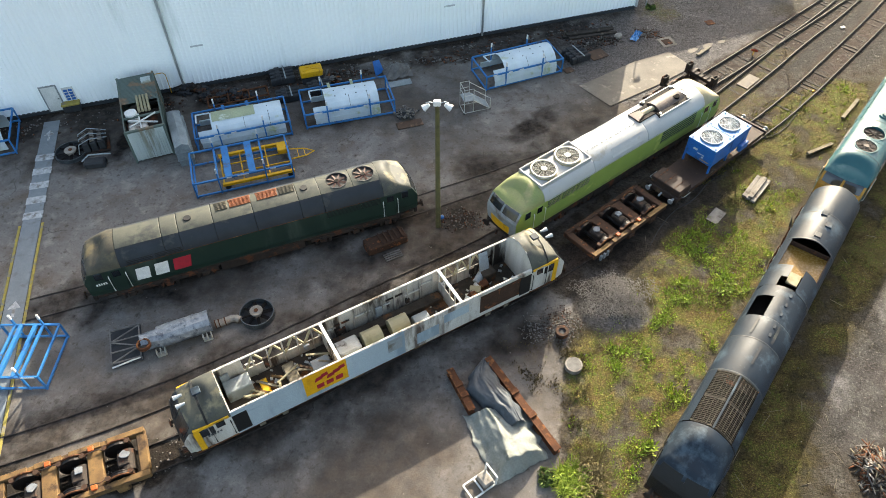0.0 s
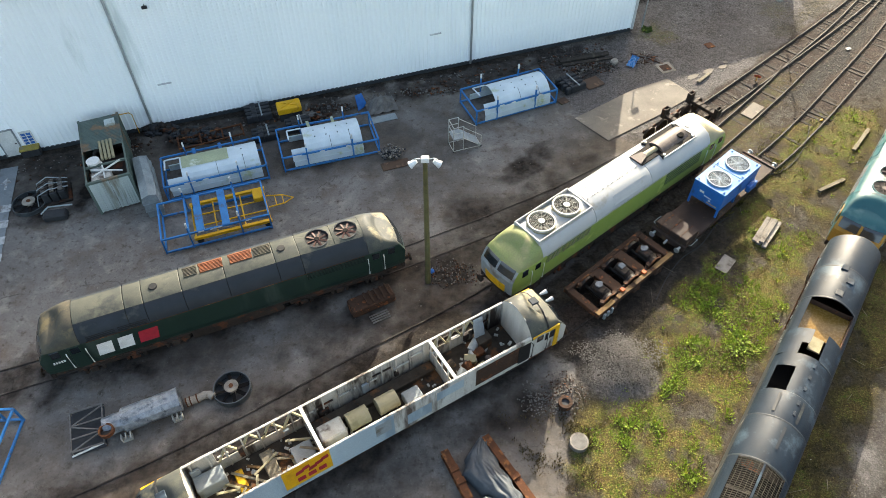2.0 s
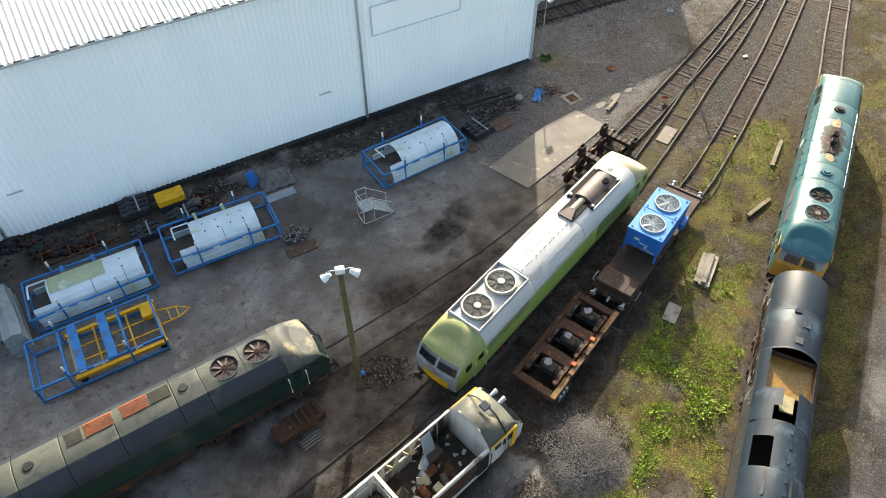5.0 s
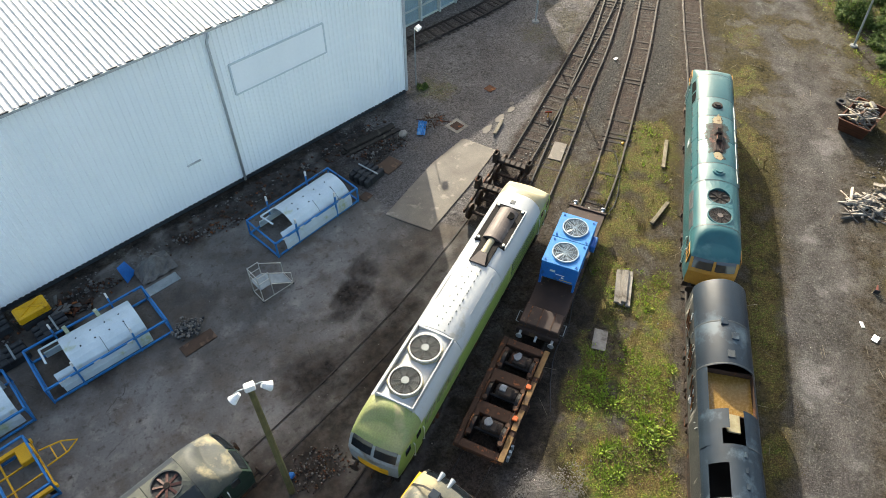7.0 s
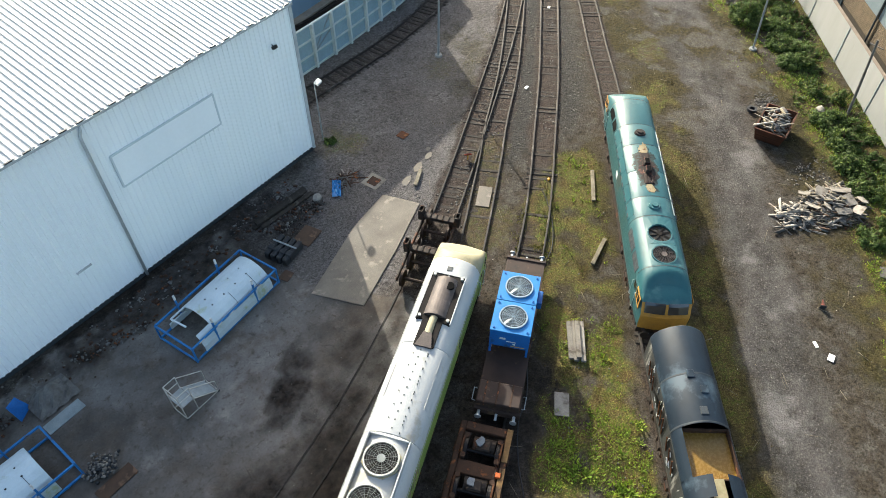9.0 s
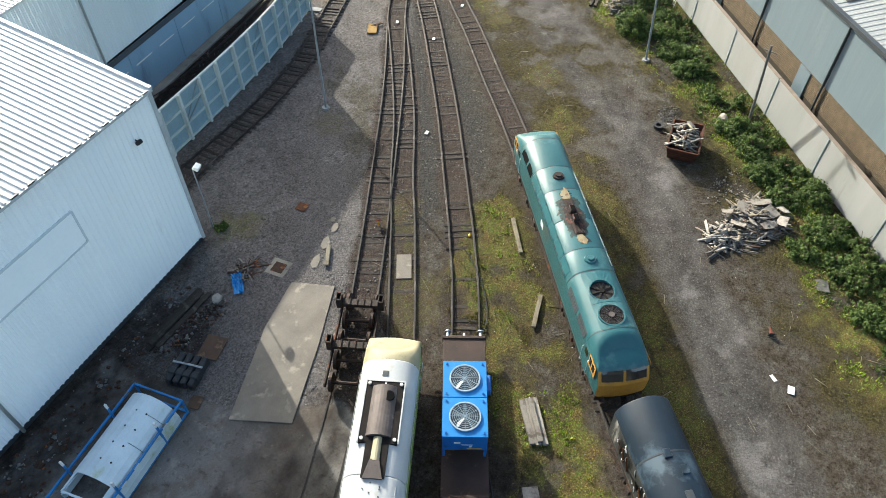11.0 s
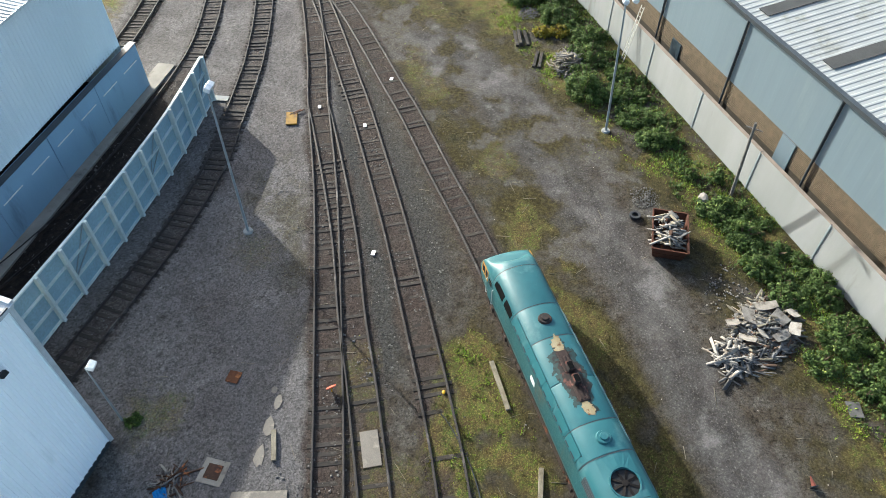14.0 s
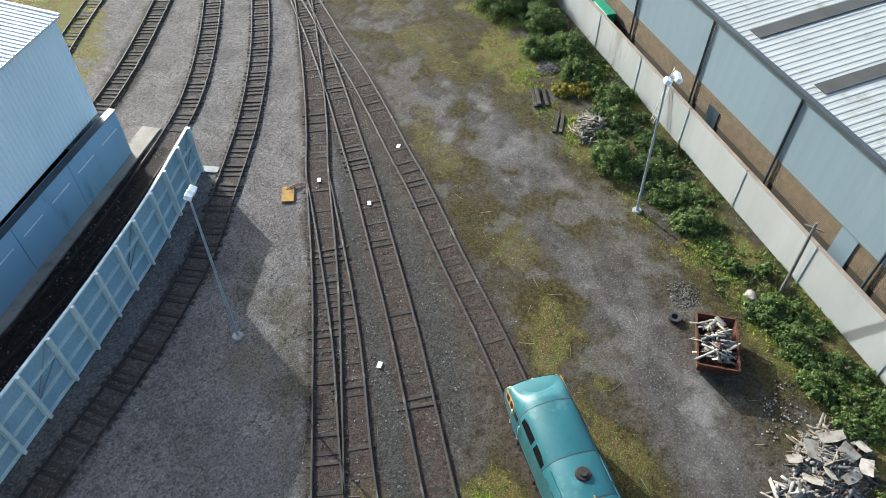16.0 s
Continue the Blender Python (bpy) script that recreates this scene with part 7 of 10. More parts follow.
def loose_bogie(m, sandy):
    """A three-axle bogie out from under a locomotive, motors showing."""
    t = thing("locomotive_bogie", m, "rusty three-axle locomotive bogie standing on the track", "bogie", "bogies off locomotives")
    mt = "bogie_sand" if sandy else "rust_dark"
    for sd in (-1, 1):
        b = bm_new()
        box(b, -3.3, 3.3, sd * 0.98, sd * 1.26, 0.62, 0.98, bev=0.04)
        for x in (-2.0, 0, 2.0):
            box(b, x - 0.28, x + 0.28, sd * 0.96, sd * 1.34, 0.35, 0.72, bev=0.04)
        part("side_frame", b, M["bogie_sand" if sandy else "rust_dark"], t)
        for xa, xb in ((-3.3, -1.9), (-1.6, -0.4), (-0.1, 1.3), (1.6, 3.3)) if (sandy or sd < 0) else ():
            b = bm_new()
            box(b, xa, xb, sd * 1.0, sd * 1.28, 0.98, 1.03, bev=0.015)
            part("cover_plate", b, M["bogie_sand"], t, "sandy rust-coloured cover plate")
        for x in (-2.5, -1.5, -0.5, 0.5, 1.5, 2.5):
            b = bm_new()
            ring(b, (x, sd * 0.8, 0.9), 0.0, 0.13, 0, 0.22, 10)
            part("spring", b, M["rust_dark"], t)
        for x in ((-1.0, 0.9) if sandy or sd < 0 else ()):
            b = bm_new()
            box(b, x - 0.13, x + 0.13, sd * 1.0 - 0.12, sd * 1.0 + 0.14, 0.98, 1.12, bev=0.03)
            part("bracket", b, M["orange_bright"], t)
            b = bm_new()
            tube(b, [(x - 0.5, sd * 0.92, 1.0), (x - 0.2, sd * 0.8, 1.1), (x + 0.3, sd * 0.86, 1.06), (x + 0.6, sd * 0.7, 1.0)], 0.03, 6)
            part("brake_pipe", b, M["steel_dark"], t)
    for i, x in enumerate((-3.1, -1.0, 1.0, 3.1)):
        b = bm_new()
        w = 0.22 if i in (0, 3) else 0.34
        box(b, x - w, x + w, -0.98, 0.98, 0.62, 0.95, bev=0.04)
        part("cross_member", b, M[mt], t)
    for i, x in enumerate((-2.0, 0.0, 2.0)):
        wheel_meshes(t, x, 0.6, "wheel_black")
        for sd in (-1, 1):
            b = bm_new()
            tube(b, [(x + 0.66 * math.cos(q), sd * 0.9, 0.6 + 0.62 * math.sin(q)) for q in np.linspace(0.35, 2.8, 9)], 0.05, 6)
            part("brake_shoe_arm", b, M["rusty"], t)
        b = bm_new()
        rod(b, (x + 0.35, -0.6, 0.62), (x + 0.35, 0.45, 0.62), 0.36, 16)
        box(b, x - 0.05, x + 0.5, -0.4, 0.3, 0.75, 1.02, bev=0.06)
        mo = part("traction_motor", b, M["steel_dark"], t)
        b = bm_new()
        rnd = random.Random(i)
        pts = [(x + 0.3 + 0.26 * math.cos(a) * rnd.uniform(.6, 1.1), 0.12 + 0.24 * math.sin(a) * rnd.uniform(.6, 1.1), 1.05) for a in np.linspace(0, 5.6, 8)]
        plate(b, pts, (0.02, 0, 0.06))
        part("rag", b, M["rag"], mo, "crumpled pale rag")
    for x in (-2.9, -2.6, -2.3):
        b = bm_new()
        box(b, x, x + 0.14, -1.42, -1.3, 0.4, 0.8)
        part("step", b, M["galv"], t)
    return t


loose_bogie(on_track("c", 10.4), False)
p0 = min(LINES["c"], key=lambda q: abs(q[0] + 16.9))
loose_bogie(on(p0[0], p0[1], math.degrees(p0[2]), RAIL_TOP - 0.1), True)


def lifting_bogie():
    """Black wheelsets with tall lifting brackets across them."""
    t = thing("wheelset_frame", on_track("a", 17.9), "black wheelsets with lifting brackets, end of the track", "bogie", "bogies off locomotives")
    for x in (-2.9, -1.55, -0.25, 1.05, 2.3):
        wheel_meshes(t, x, 0.5)
    for x in (-0.85, 1.95):
        b = bm_new()
        box(b, x - 0.22, x + 0.22, -1.15, 1.15, 0.75, 1.0, bev=0.03)
        for k in range(6):
            y = -0.95 + k * 0.38
            box(b, x - 0.24, x + 0.24, y - 0.02, y + 0.02, 0.98, 1.06)
        part("bolster", b, M["steel_dark"], t)
        for sd in (-1, 1):
            b = bm_new()
            for q in (-0.24, 0.24):
                box(b, x + q - 0.03, x + q + 0.03, sd * 1.02, sd * 1.3, 0.7, 1.45)
            for y in (1.02, 1.27):
                box(b, x - 0.24, x + 0.24, sd * y, sd * (y + 0.04), 0.7, 1.45)
            box(b, x - 0.24, x + 0.24, sd * 1.02, sd * 1.3, 1.1, 1.14)
            part("bracket", b, M["steel_dark"], t)
    for sd in (-1, 1):
        b = bm_new()
        box(b, -3.2, 2.6, sd * 0.98, sd * 1.1, 0.45, 0.72, bev=0.03)
        part("side_frame", b, M["steel_dark"], t)
    return t


lifting_bogie()


def flat_wagon():
    t = thing("flat_wagon", on(17.7, 34.65, 41.2, RAIL_TOP - 0.01), "brown rusty flat wagon with low headstocks", "wagon")
    b = bm_new()
    box(b, -5.0, 5.0, -1.1, 1.1, 0.78, 0.95, bev=0.02)
    part("deck", b, M["wagon_deck"], t)
    for e in (-1, 1):
        b = bm_new()
        box(b, e * 4.9, e * 5.1, -1.15, 1.15, 0.6, 1.02, bev=0.03)
        hs = part("headstock", b, M["wagon_deck"], t)
        for sd in (-1, 1):
            b = bm_new()
            rod(b, (e * 5.1, sd * 0.87, 0.85), (e * 5.42, sd * 0.87, 0.85), 0.08, 8)
            rod(b, (e * 5.4, sd * 0.87, 0.85), (e * 5.46, sd * 0.87, 0.85), 0.17, 12)
            part("buffer", b, M["bright_metal"], hs)
        b = bm_new()
        rod(b, (e * 5.1, 0, 0.8), (e * 5.4, 0, 0.7), 0.07, 8)
        part("hook", b, M["bright_metal"], hs)
    b = bm_new()
    box(b, -4.95, -3.7, -1.08, 1.08, 0.95, 1.46, bev=0.05)
    end = part("raised_end", b, M["wagon_deck"], t, "dark brown box-shaped end of the wagon")
    for y in (-0.6, 0.1, 0.7):
        b = bm_new()
        box(b, -4.97, -3.68, y - 0.04, y + 0.04, 1.2, 1.475, bev=0.01)
        part("strap", b, M["rust_dark"], end)
    for x in (-3.4, 3.4):
        wheel_meshes(t, x, 0.45)
    for sd in (-1, 1):
        b = bm_new()
        box(b, -4.8, 4.8, sd * 0.95, sd * 1.05, 0.5, 0.8, bev=0.02)
        part("sole_bar", b, M["rust_dark"], t)
        b = bm_new()
        tube(b, [(-4.7, sd * 1.15, 1.0), (-4.7, sd * 1.3, 1.05), (-4.0, sd * 1.3, 1.05), (-4.0, sd * 1.15, 1.0)], 0.025, 6)
        part("grab_rail", b, M["galv"], t)
    return t


flat_wagon()


def cooler():
    t = thing("cooler_unit", on(17.95, 34.9, 41.2, RAIL_TOP + 0.94), "bright blue twin-fan cooler unit standing on the flat wagon", "cooler unit")
    for x in (-1.95, -0.02, 1.9):
        for y in (-0.95, 0.95):
            b = bm_new()
            box(b, x - 0.06, x + 0.06, y - 0.06, y + 0.06, 0, 0.7)
            part("leg", b, M["blue"], t)
    for k, x in enumerate((-1.0, 1.0)):
        u = new("cooler_box")
        u.parent = t
        b = bm_new()
        box(b, x - 0.97, x + 0.97, -1.02, 1.02, 0.55, 1.78, bev=0.02)
        part("casing", b, M["blue"], u)
        b = bm_new()
        box(b, x - 0.985, x + 0.985, -1.035, 1.035, 1.78, 1.86, bev=0.012)
        part("lid", b, M["blue_bright"], u)
        b = bm_new()
        ring(b, (x, 0, 1.86), 0.68, 0.73, 0, 0.10, 32)
        part("fan_ring", b, M["guard_grey"], u)
        b = bm_new()
        rod(b, (x, 0, 1.861), (x, 0, 1.872), 0.69, 28)
        part("fan_well", b, M["fan_shade"], u)
        b = bm_new()
        for rr in np.linspace(0.1, 0.66, 7):
            ring(b, (x, 0, 1.94), rr, rr + 0.014, 0, 0.012, 26)
        for q in range(12):
            a = 2 * math.pi * q / 12
            bar(b, (x, 0, 1.955), (x + 0.7 * math.cos(a), 0.7 * math.sin(a), 1.955), 0.016, 0.012)
        part("guard", b, M["guard_grey"], u, "white wire fan guard", kind="stuff")
        for q in range(5):
            b = bm_new()
            a = 2 * math.pi * q / 5
            box(b, 0.1, 0.62, -0.09, 0.09, -0.005, 0.005, Matrix.Translation((x, 0, 1.905)) @ pose(0, 0, 0, 0, 0, math.degrees(a)) @ pose(0, 0, 0, 20, 0, 0))
            part("blade", b, M["ring_metal"], u)
        for sx in (-0.8, 0.8):
            for sy in (-0.85, 0.85):
                b = bm_new()
                ring(b, (x + sx, sy, 1.86), 0.03, 0.06, 0, 0.05, 8)
                part("lifting_eye", b, M["blue"], u)
    for y0, z0, w, hh, mt in ((0.35, 1.2, 0.3, 0.14, "logo_white"), (-0.1, 1.05, 0.5, 0.05, "logo_white"), (-0.25, 0.85, 0.12, 0.1, "logo_white"), (-0.45, 0.7, 0.7, 0.04, "yellow")):
        b = bm_new()
        box(b, -1.985, -1.965, y0 - w / 2, y0 + w / 2, z0, z0 + hh)
        part("label_bar", b, M[mt], t)
    b = bm_new()
    box(b, 1.0, 1.9, -1.3, -1.02, 0.3, 0.8, bev=0.04)
    part("pump", b, M["blue"], t)
    return t


cooler()


def disc_fan(x, y, nm_label, size=1.0):
    t = thing("radiator_fan", on(x, y, 20, ground_height(x, y)) @ Matrix.Diagonal((size, size, 0.7 if size > 1 else 1, 1)), nm_label, "fan")
    b = bm_new()
    ring(b, (0, 0, 0), 0.9, 0.94, 0, 0.42, 36)
    part("cowl_ring", b, M["ring_metal"], t)
    b = bm_new()
    rod(b, (0, 0, 0.02), (0, 0, 0.06), 0.9, 32)
    part("base", b, M["rubber"], t)
    b = bm_new()
    rod(b, (0, 0, 0.06), (0, 0, 0.5), 0.26, 20)
    rod(b, (0, 0, 0.5), (0, 0, 0.56), 0.36, 20)
    hub = part("hub", b, M["scrap_white"], t)
    b = bm_new()
    rod(b, (0, 0, 0.56), (0, 0, 0.6), 0.12, 12)
    part("hub_cap", b, M["rusty"], hub)
    for k in range(8):
        b = bm_new()
        box(b, 0.26, 0.86, -0.1, 0.1, -0.01, 0.01, Matrix.Translation((0, 0, 0.25)) @ pose(0, 0, 0, 0, 0, 45 * k) @ pose(0, 0, 0, 28, 0, 0))
        part("blade", b, M["fan_dark"], t)
    return t


disc_fan(-10.36, 22.42, "round grey radiator fan lying on oily tarmac")
disc_fan(-25.6, 36.1, "large round radiator fan lying by the shed", 1.12)


def transport_frame(corners, name_label, pod, tall=1.2, straps=True, hole=0, beam=0.22):
    """A blue steel frame with an upper and a lower rectangle; pod: the roof section that lies in it."""
    (ax, ay), (bx, by), (cx, cy), (dx, dy) = corners
    ang = math.degrees(math.atan2(by - ay, bx - ax))
    mx, my = (ax + bx + cx + dx) / 4, (ay + by + cy + dy) / 4
    L = (math.hypot(bx - ax, by - ay) + math.hypot(cx - dx, cy - dy)) / 4
    W = (math.hypot(dx - ax, dy - ay) + math.hypot(cx - bx, cy - by)) / 4
    t = thing("transport_frame", on(mx, my, ang, 0), name_label, "steel frame", "blue transport frames")
    for z, nm in ((0.12, "lower_rail"), (tall, "upper_rail")):
        for a, b in (((-L, -W), (L, -W)), ((-L, W), (L, W)), ((-L, -W), (-L, W)), ((L, -W), (L, W))):
            k = bm_new()
            bar(k, (*a, z), (*b, z), 0.1, 0.1)
            part(nm, k, M["frame_blue"], t)
    for x in (-L, -L * 0.5, L * 0.45, L):
        for y in (-W, W):
            k = bm_new()
            top = tall + (0.55 if abs(x) < L * 0.9 else 0)
            bar(k, (x, y, 0), (x, y, top), 0.09)
            s = part("stanchion", k, M["frame_blue"], t)
            if abs(x) < L * 0.9:
                k = bm_new()
                bar(k, (x, y, top - 0.02), (x, y, top + 0.32), 0.1)
                part("white_tip", k, M["logo_white"], s)
    if not pod:
        for x in (-L * 0.28, L * 0.2):
            k = bm_new()
            box(k, x - beam, x + beam, -W, W, tall - 0.1, tall + 0.08)
            part("cross_beam", k, M["frame_blue"], t)
        for x in (-L * 0.5, L * 0.45):
            k = bm_new()
            bar(k, (x, -W, tall), (x, W, tall), 0.12)
            part("cross_rail", k, M["frame_blue"], t)
    elif straps:
        for x in (-L * 0.3, L * 0.22):
            k = bm_new()
            bar(k, (x, -W * 0.1, tall + 0.1), (x - 0.1, W * 0.98, tall + 0.25), 0.2, 0.05)
            part("cross_strap", k, M["pod_inner" if hole else "frame_blue"], t)
    rnd = random.Random(int(mx * 7))
    for i in range(4):
        k = bm_new()
        x = rnd.uniform(-L * .9, L * .7)
        box(k, x, x + 0.35, -W - 0.072, -W - 0.06, tall - 0.03, tall + 0.05)
        part("label_bar", k, M["logo_white"], t)
    return t, L, W, on(mx, my, ang, 0)


def roof_pod(m, L, r, label, x0, x1, y, top=False):
    """A curved locomotive roof section."""
    t = thing("roof_section", m, label, "roof section", "removed roof sections")
    rows = []
    b = bm_new()
    for x in (x0, x1):
        row = []
        for i in range(13):
            a = math.pi * (0.03 + 0.94 * i / 12)
            row.append((x, y - r * math.cos(a), 0.5 + r * 0.95 * math.sin(a)))
        rows.append(row)
    loft(b, rows)
    ret = bmesh.ops.extrude_face_region(b, geom=b.faces[:])
    bmesh.ops.translate(b, vec=(0, 0, -0.05), verts=[v for v in ret["geom"] if isinstance(v, bmesh.types.BMVert)])
    bmesh.ops.recalc_face_normals(b, faces=b.faces[:])
    part("shell", b, M["pod_white"], t, smooth=False)
    b = bm_new()
    rows = []
    for x in (x0 - 0.95, x0):
        rows.append([(x, y - r * math.cos(a), 0.5 + r * 0.95 * math.sin(a)) for a in np.linspace(0.1, 0.75, 4)])
    loft(b, rows)
    part("end_flap", b, M["pod_white"], t)
    b = bm_new()
    bar(b, (x0 - 0.95, y - r * 0.3, 0.5 + r * 0.9), (x0 - 0.95, y + r * 0.6, 0.5 + r * 0.75), 0.1, 0.05)
    bar(b, (x0 - 0.95, y + r * 0.6, 0.5 + r * 0.75), (x0, y + r * 0.6, 0.5 + r * 0.75), 0.1, 0.05)
    part("opening_frame", b, M["pod_white"], t)
    for k in range(4):
        for a in (1.2, 1.6):
            b = bm_new()
            x = x0 + (x1 - x0) * (0.2 + 0.2 * k)
            rod(b, (x, y - r * math.cos(a), 0.5 + r * 0.95 * math.sin(a) - 0.02), (x, y - r * math.cos(a), 0.5 + r * 0.95 * math.sin(a) + 0.015), 0.045, 8)
            part("bolt_hole", b, M["black"], t)
    for x in (x0 + (x1 - x0) * 0.45, x0 + (x1 - x0) * 0.8):
        b = bm_new()
        tube(b, [(x, y - r * 1.005 * math.cos(a), 0.5 + r * 0.955 * math.sin(a)) for a in np.linspace(0.45, 1.15, 6)], 0.012, 4)
        part("seam", b, M["gutter"], t)
    for yy in (-r * 0.98, r * 0.98):
        b = bm_new()
        box(b, x0 - 0.9, x1, y + yy - 0.04, y + yy + 0.04, 0.17, 0.6)
        part("skirt", b, M["pod_white"], t)
    if top:
        b = bm_new()
        u0, u1 = x0 + (x1 - x0) * 0.02, x0 + (x1 - x0) * 0.62
        loft(b, [[(x, y - r * 1.01 * math.cos(a), 0.51 + r * 0.965 * math.sin(a)) for a in np.linspace(1.15, 2.3, 9)] for x in (u0, u1)])
        part("top_panel", b, M["pod_inner"], t, "greenish unpainted panel")
    return t


FRAMES = [
    ([(-17.68, 38.99), (-11.62, 40.94), (-10.62, 38.13), (-16.85, 36.22)], "blue steel transport frame holding a pale roof section", "in"),
    ([(-16.88, 34.72), (-10.92, 36.68), (-9.88, 33.75), (-15.88, 31.74)], "empty blue steel transport frame above a yellow trolley", ""),
    ([(-10.53, 41.67), (-4.29, 43.46), (-3.56, 40.54), (-9.73, 38.76)], "blue steel transport frame with a white roof section", "out"),
    ([(2.31, 45.93), (8.25, 48.31), (9.26, 45.64), (3.18, 43.38)], "blue steel transport frame around a white curved roof", "out"),
    ([(-23.9, 20.9), (-20.9, 20.95), (-20.0, 18.3), (-23.1, 17.4)], "blue steel frame with white tips on the yard marking", ""),
    ([(-36.5, 37.6), (-30.6, 39.6), (-29.4, 36.1), (-35.3, 34.2)], "blue steel transport frame near the shed door", "out"),
]
for k, (cs, lab, pod) in enumerate(FRAMES):
    t, L, W, m = transport_frame(cs, lab, pod, 1.2, pod == "in" or k == 2, k == 2, 0.1 if k == 4 else 0.22)
    if pod == "in":
        roof_pod(m, L, 1.3, "pale roof section with a greenish panel in the frame", -L * 0.62, L * 0.9, 0.0, True)
    elif pod == "out":
        roof_pod(m, L, 1.36, "white curved roof section with a cut opening", -L * 0.5, L * (0.68 if k == 2 else 0.84), -0.05)


def yellow_trolley():
    m = on(-12.6, 34.65, 18.1, 0)
    t = thing("yellow_trolley", m, "yellow steel trolley with a drawbar under the frame", "trolley")
    for y in (-1.45, 1.5):
        b = bm_new()
        box(b, -2.3, 2.4, y - 0.1, y + 0.1, 0.32, 0.5)
        part("side_beam", b, M["yellow"], t)
    for x in (-2.2, -0.9, 0.8, 2.3):
        b = bm_new()
        bar(b, (x, -1.45, 0.42), (x, 1.5, 0.42), 0.08)
        part("cross_bar", b, M["yellow"], t)
    for y in (-0.5, 0.45):
        b = bm_new()
        bar(b, (-2.2, y, 0.42), (2.3, y, 0.42), 0.07)
        part("cross_bar", b, M["yellow"], t)
    for x in (-2.0, 2.1):
        for y in (-1.45, 1.5):
            b = bm_new()
            rod(b, (x, y - 0.08, 0.2), (x, y + 0.08, 0.2), 0.2, 14)
            part("wheel", b, M["rubber"], t)
    b = bm_new()
    box(b, 1.6, 2.3, 0.3, 1.2, 0.45, 0.85, bev=0.05)
    part("winch_box", b, M["yellow"], t)
    b = bm_new()
    tube(b, [(2.4, 0.75, 0.42), (3.4, 0.5, 0.42), (4.0, 0.05, 0.42), (3.4, -0.25, 0.42), (2.4, -0.3, 0.42)], 0.045, 6)
    bar(b, (2.9, 0.62, 0.42), (2.9, -0.28, 0.42), 0.05)
    bar(b, (3.35, 0.5, 0.42), (3.35, -0.25, 0.42), 0.05)
    part("drawbar", b, M["yellow"], t)
    return t


yellow_trolley()


def container():
    m = on(-20.85, 38.6, 112.0, 0)
    t = thing("shipping_container", m, "weathered green and white container with plant on its roof", "container")
    H = 2.6

    def corrug(bm, a, b, z0, z1, o, pitch=0.28):
        return clad_panel(bm, a, b, z0, z1, o, pitch, 0.05)
    for y, o in ((-1.22, (0, -1)), (1.22, (0, 1))):
        part("side_wall", corrug(bm_new(), (-3.2, y), (3.2, y), 0.15, H - 0.1, o), M["container"], t)
    part("end_wall", corrug(bm_new(), (3.2, -1.22), (3.2, 1.22), 0.15, H - 0.1, (1, 0)), M["container"], t)
    for y0, y1 in ((-1.18, -0.01), (0.01, 1.18)):
        d = part("door", corrug(bm_new(), (-3.22, y0), (-3.22, y1), 0.15, H - 0.12, (-1, 0), 0.3), M["container_white"], t, "whitish container door")
        for q in (0.3, 0.75):
            b = bm_new()
            yy = y0 + (y1 - y0) * q
            rod(b, (-3.31, yy, 0.2), (-3.31, yy, H - 0.2), 0.025, 6)
            part("locking_bar", b, M["container_white"], d)
    for x in (-3.2, 3.2):
        for y in (-1.22, 1.22):
            b = bm_new()
            box(b, x - 0.08, x + 0.08, y - 0.08, y + 0.08, 0, H, bev=0.02)
            part("corner_post", b, M["container"], t)
    rb = bm_new()
    a, bpt = [], []
    n = 22
    for i in range(n):
        for f, z in ((0, 0), (0.4, 0), (0.55, -0.03), (0.85, -0.03)):
            x = -0.1 + 3.3 * (i + f) / n
            a.append((x, -1.2, H + z))
            bpt.append((x, 1.2, H + z))
    loft(rb, [a, bpt])
    part("roof", rb, M["container"], t)
    b = bm_new()
    box(b, -3.2, -0.1, -1.2, 1.2, 1.75, 1.8)
    part("well_floor", b, M["steel_dark"], t)
    b = bm_new()
    box(b, -3.25, 3.25, -1.26, -1.18, H - 0.12, H + 0.03)
    box(b, -3.25, 3.25, 1.18, 1.26, H - 0.12, H + 0.03)
    box(b, -3.27, -3.12, -1.26, 1.26, H - 0.12, H + 0.02)
    box(b, -1.75, -1.65, -1.26, 1.26, H - 0.12, H + 0.02)
    part("top_rail", b, M["container"], t)
    b = bm_new()
    box(b, 1.9, 2.7, -1.0, -0.35, H + 0.005, H + 0.04)
    part("roof_patch", b, M["container_white"], t)
    b = bm_new()
    rod(b, (-1.35, 0.65, 1.8), (-1.35, 0.65, 2.75), 0.4, 18)
    part("white_tank", b, M["white_paint"], t)
    for k in range(4):
        b = bm_new()
        y = -0.55 + 0.22 * k
        rod(b, (-1.3, y, 2.6), (0.35, y, 2.75), 0.09, 10)
        part("silencer_pipe", b, M["cream"], t)
    b = bm_new()
    bar(b, (-2.6, -0.9, 2.45), (-1.9, 0.9, 2.5), 0.08)
    bar(b, (-2.5, 0.9, 2.4), (-1.7, -0.9, 2.6), 0.08)
    bar(b, (-2.8, 0.2, 2.3), (-1.5, 0.2, 2.6), 0.08)
    part("bracket", b, M["white_paint"], t)
    b = bm_new()
    box(b, -3.0, -2.0, -0.2, 1.0, 1.8, 2.35, bev=0.05)
    part("generator", b, M["white_old"], t)
    return t


container()


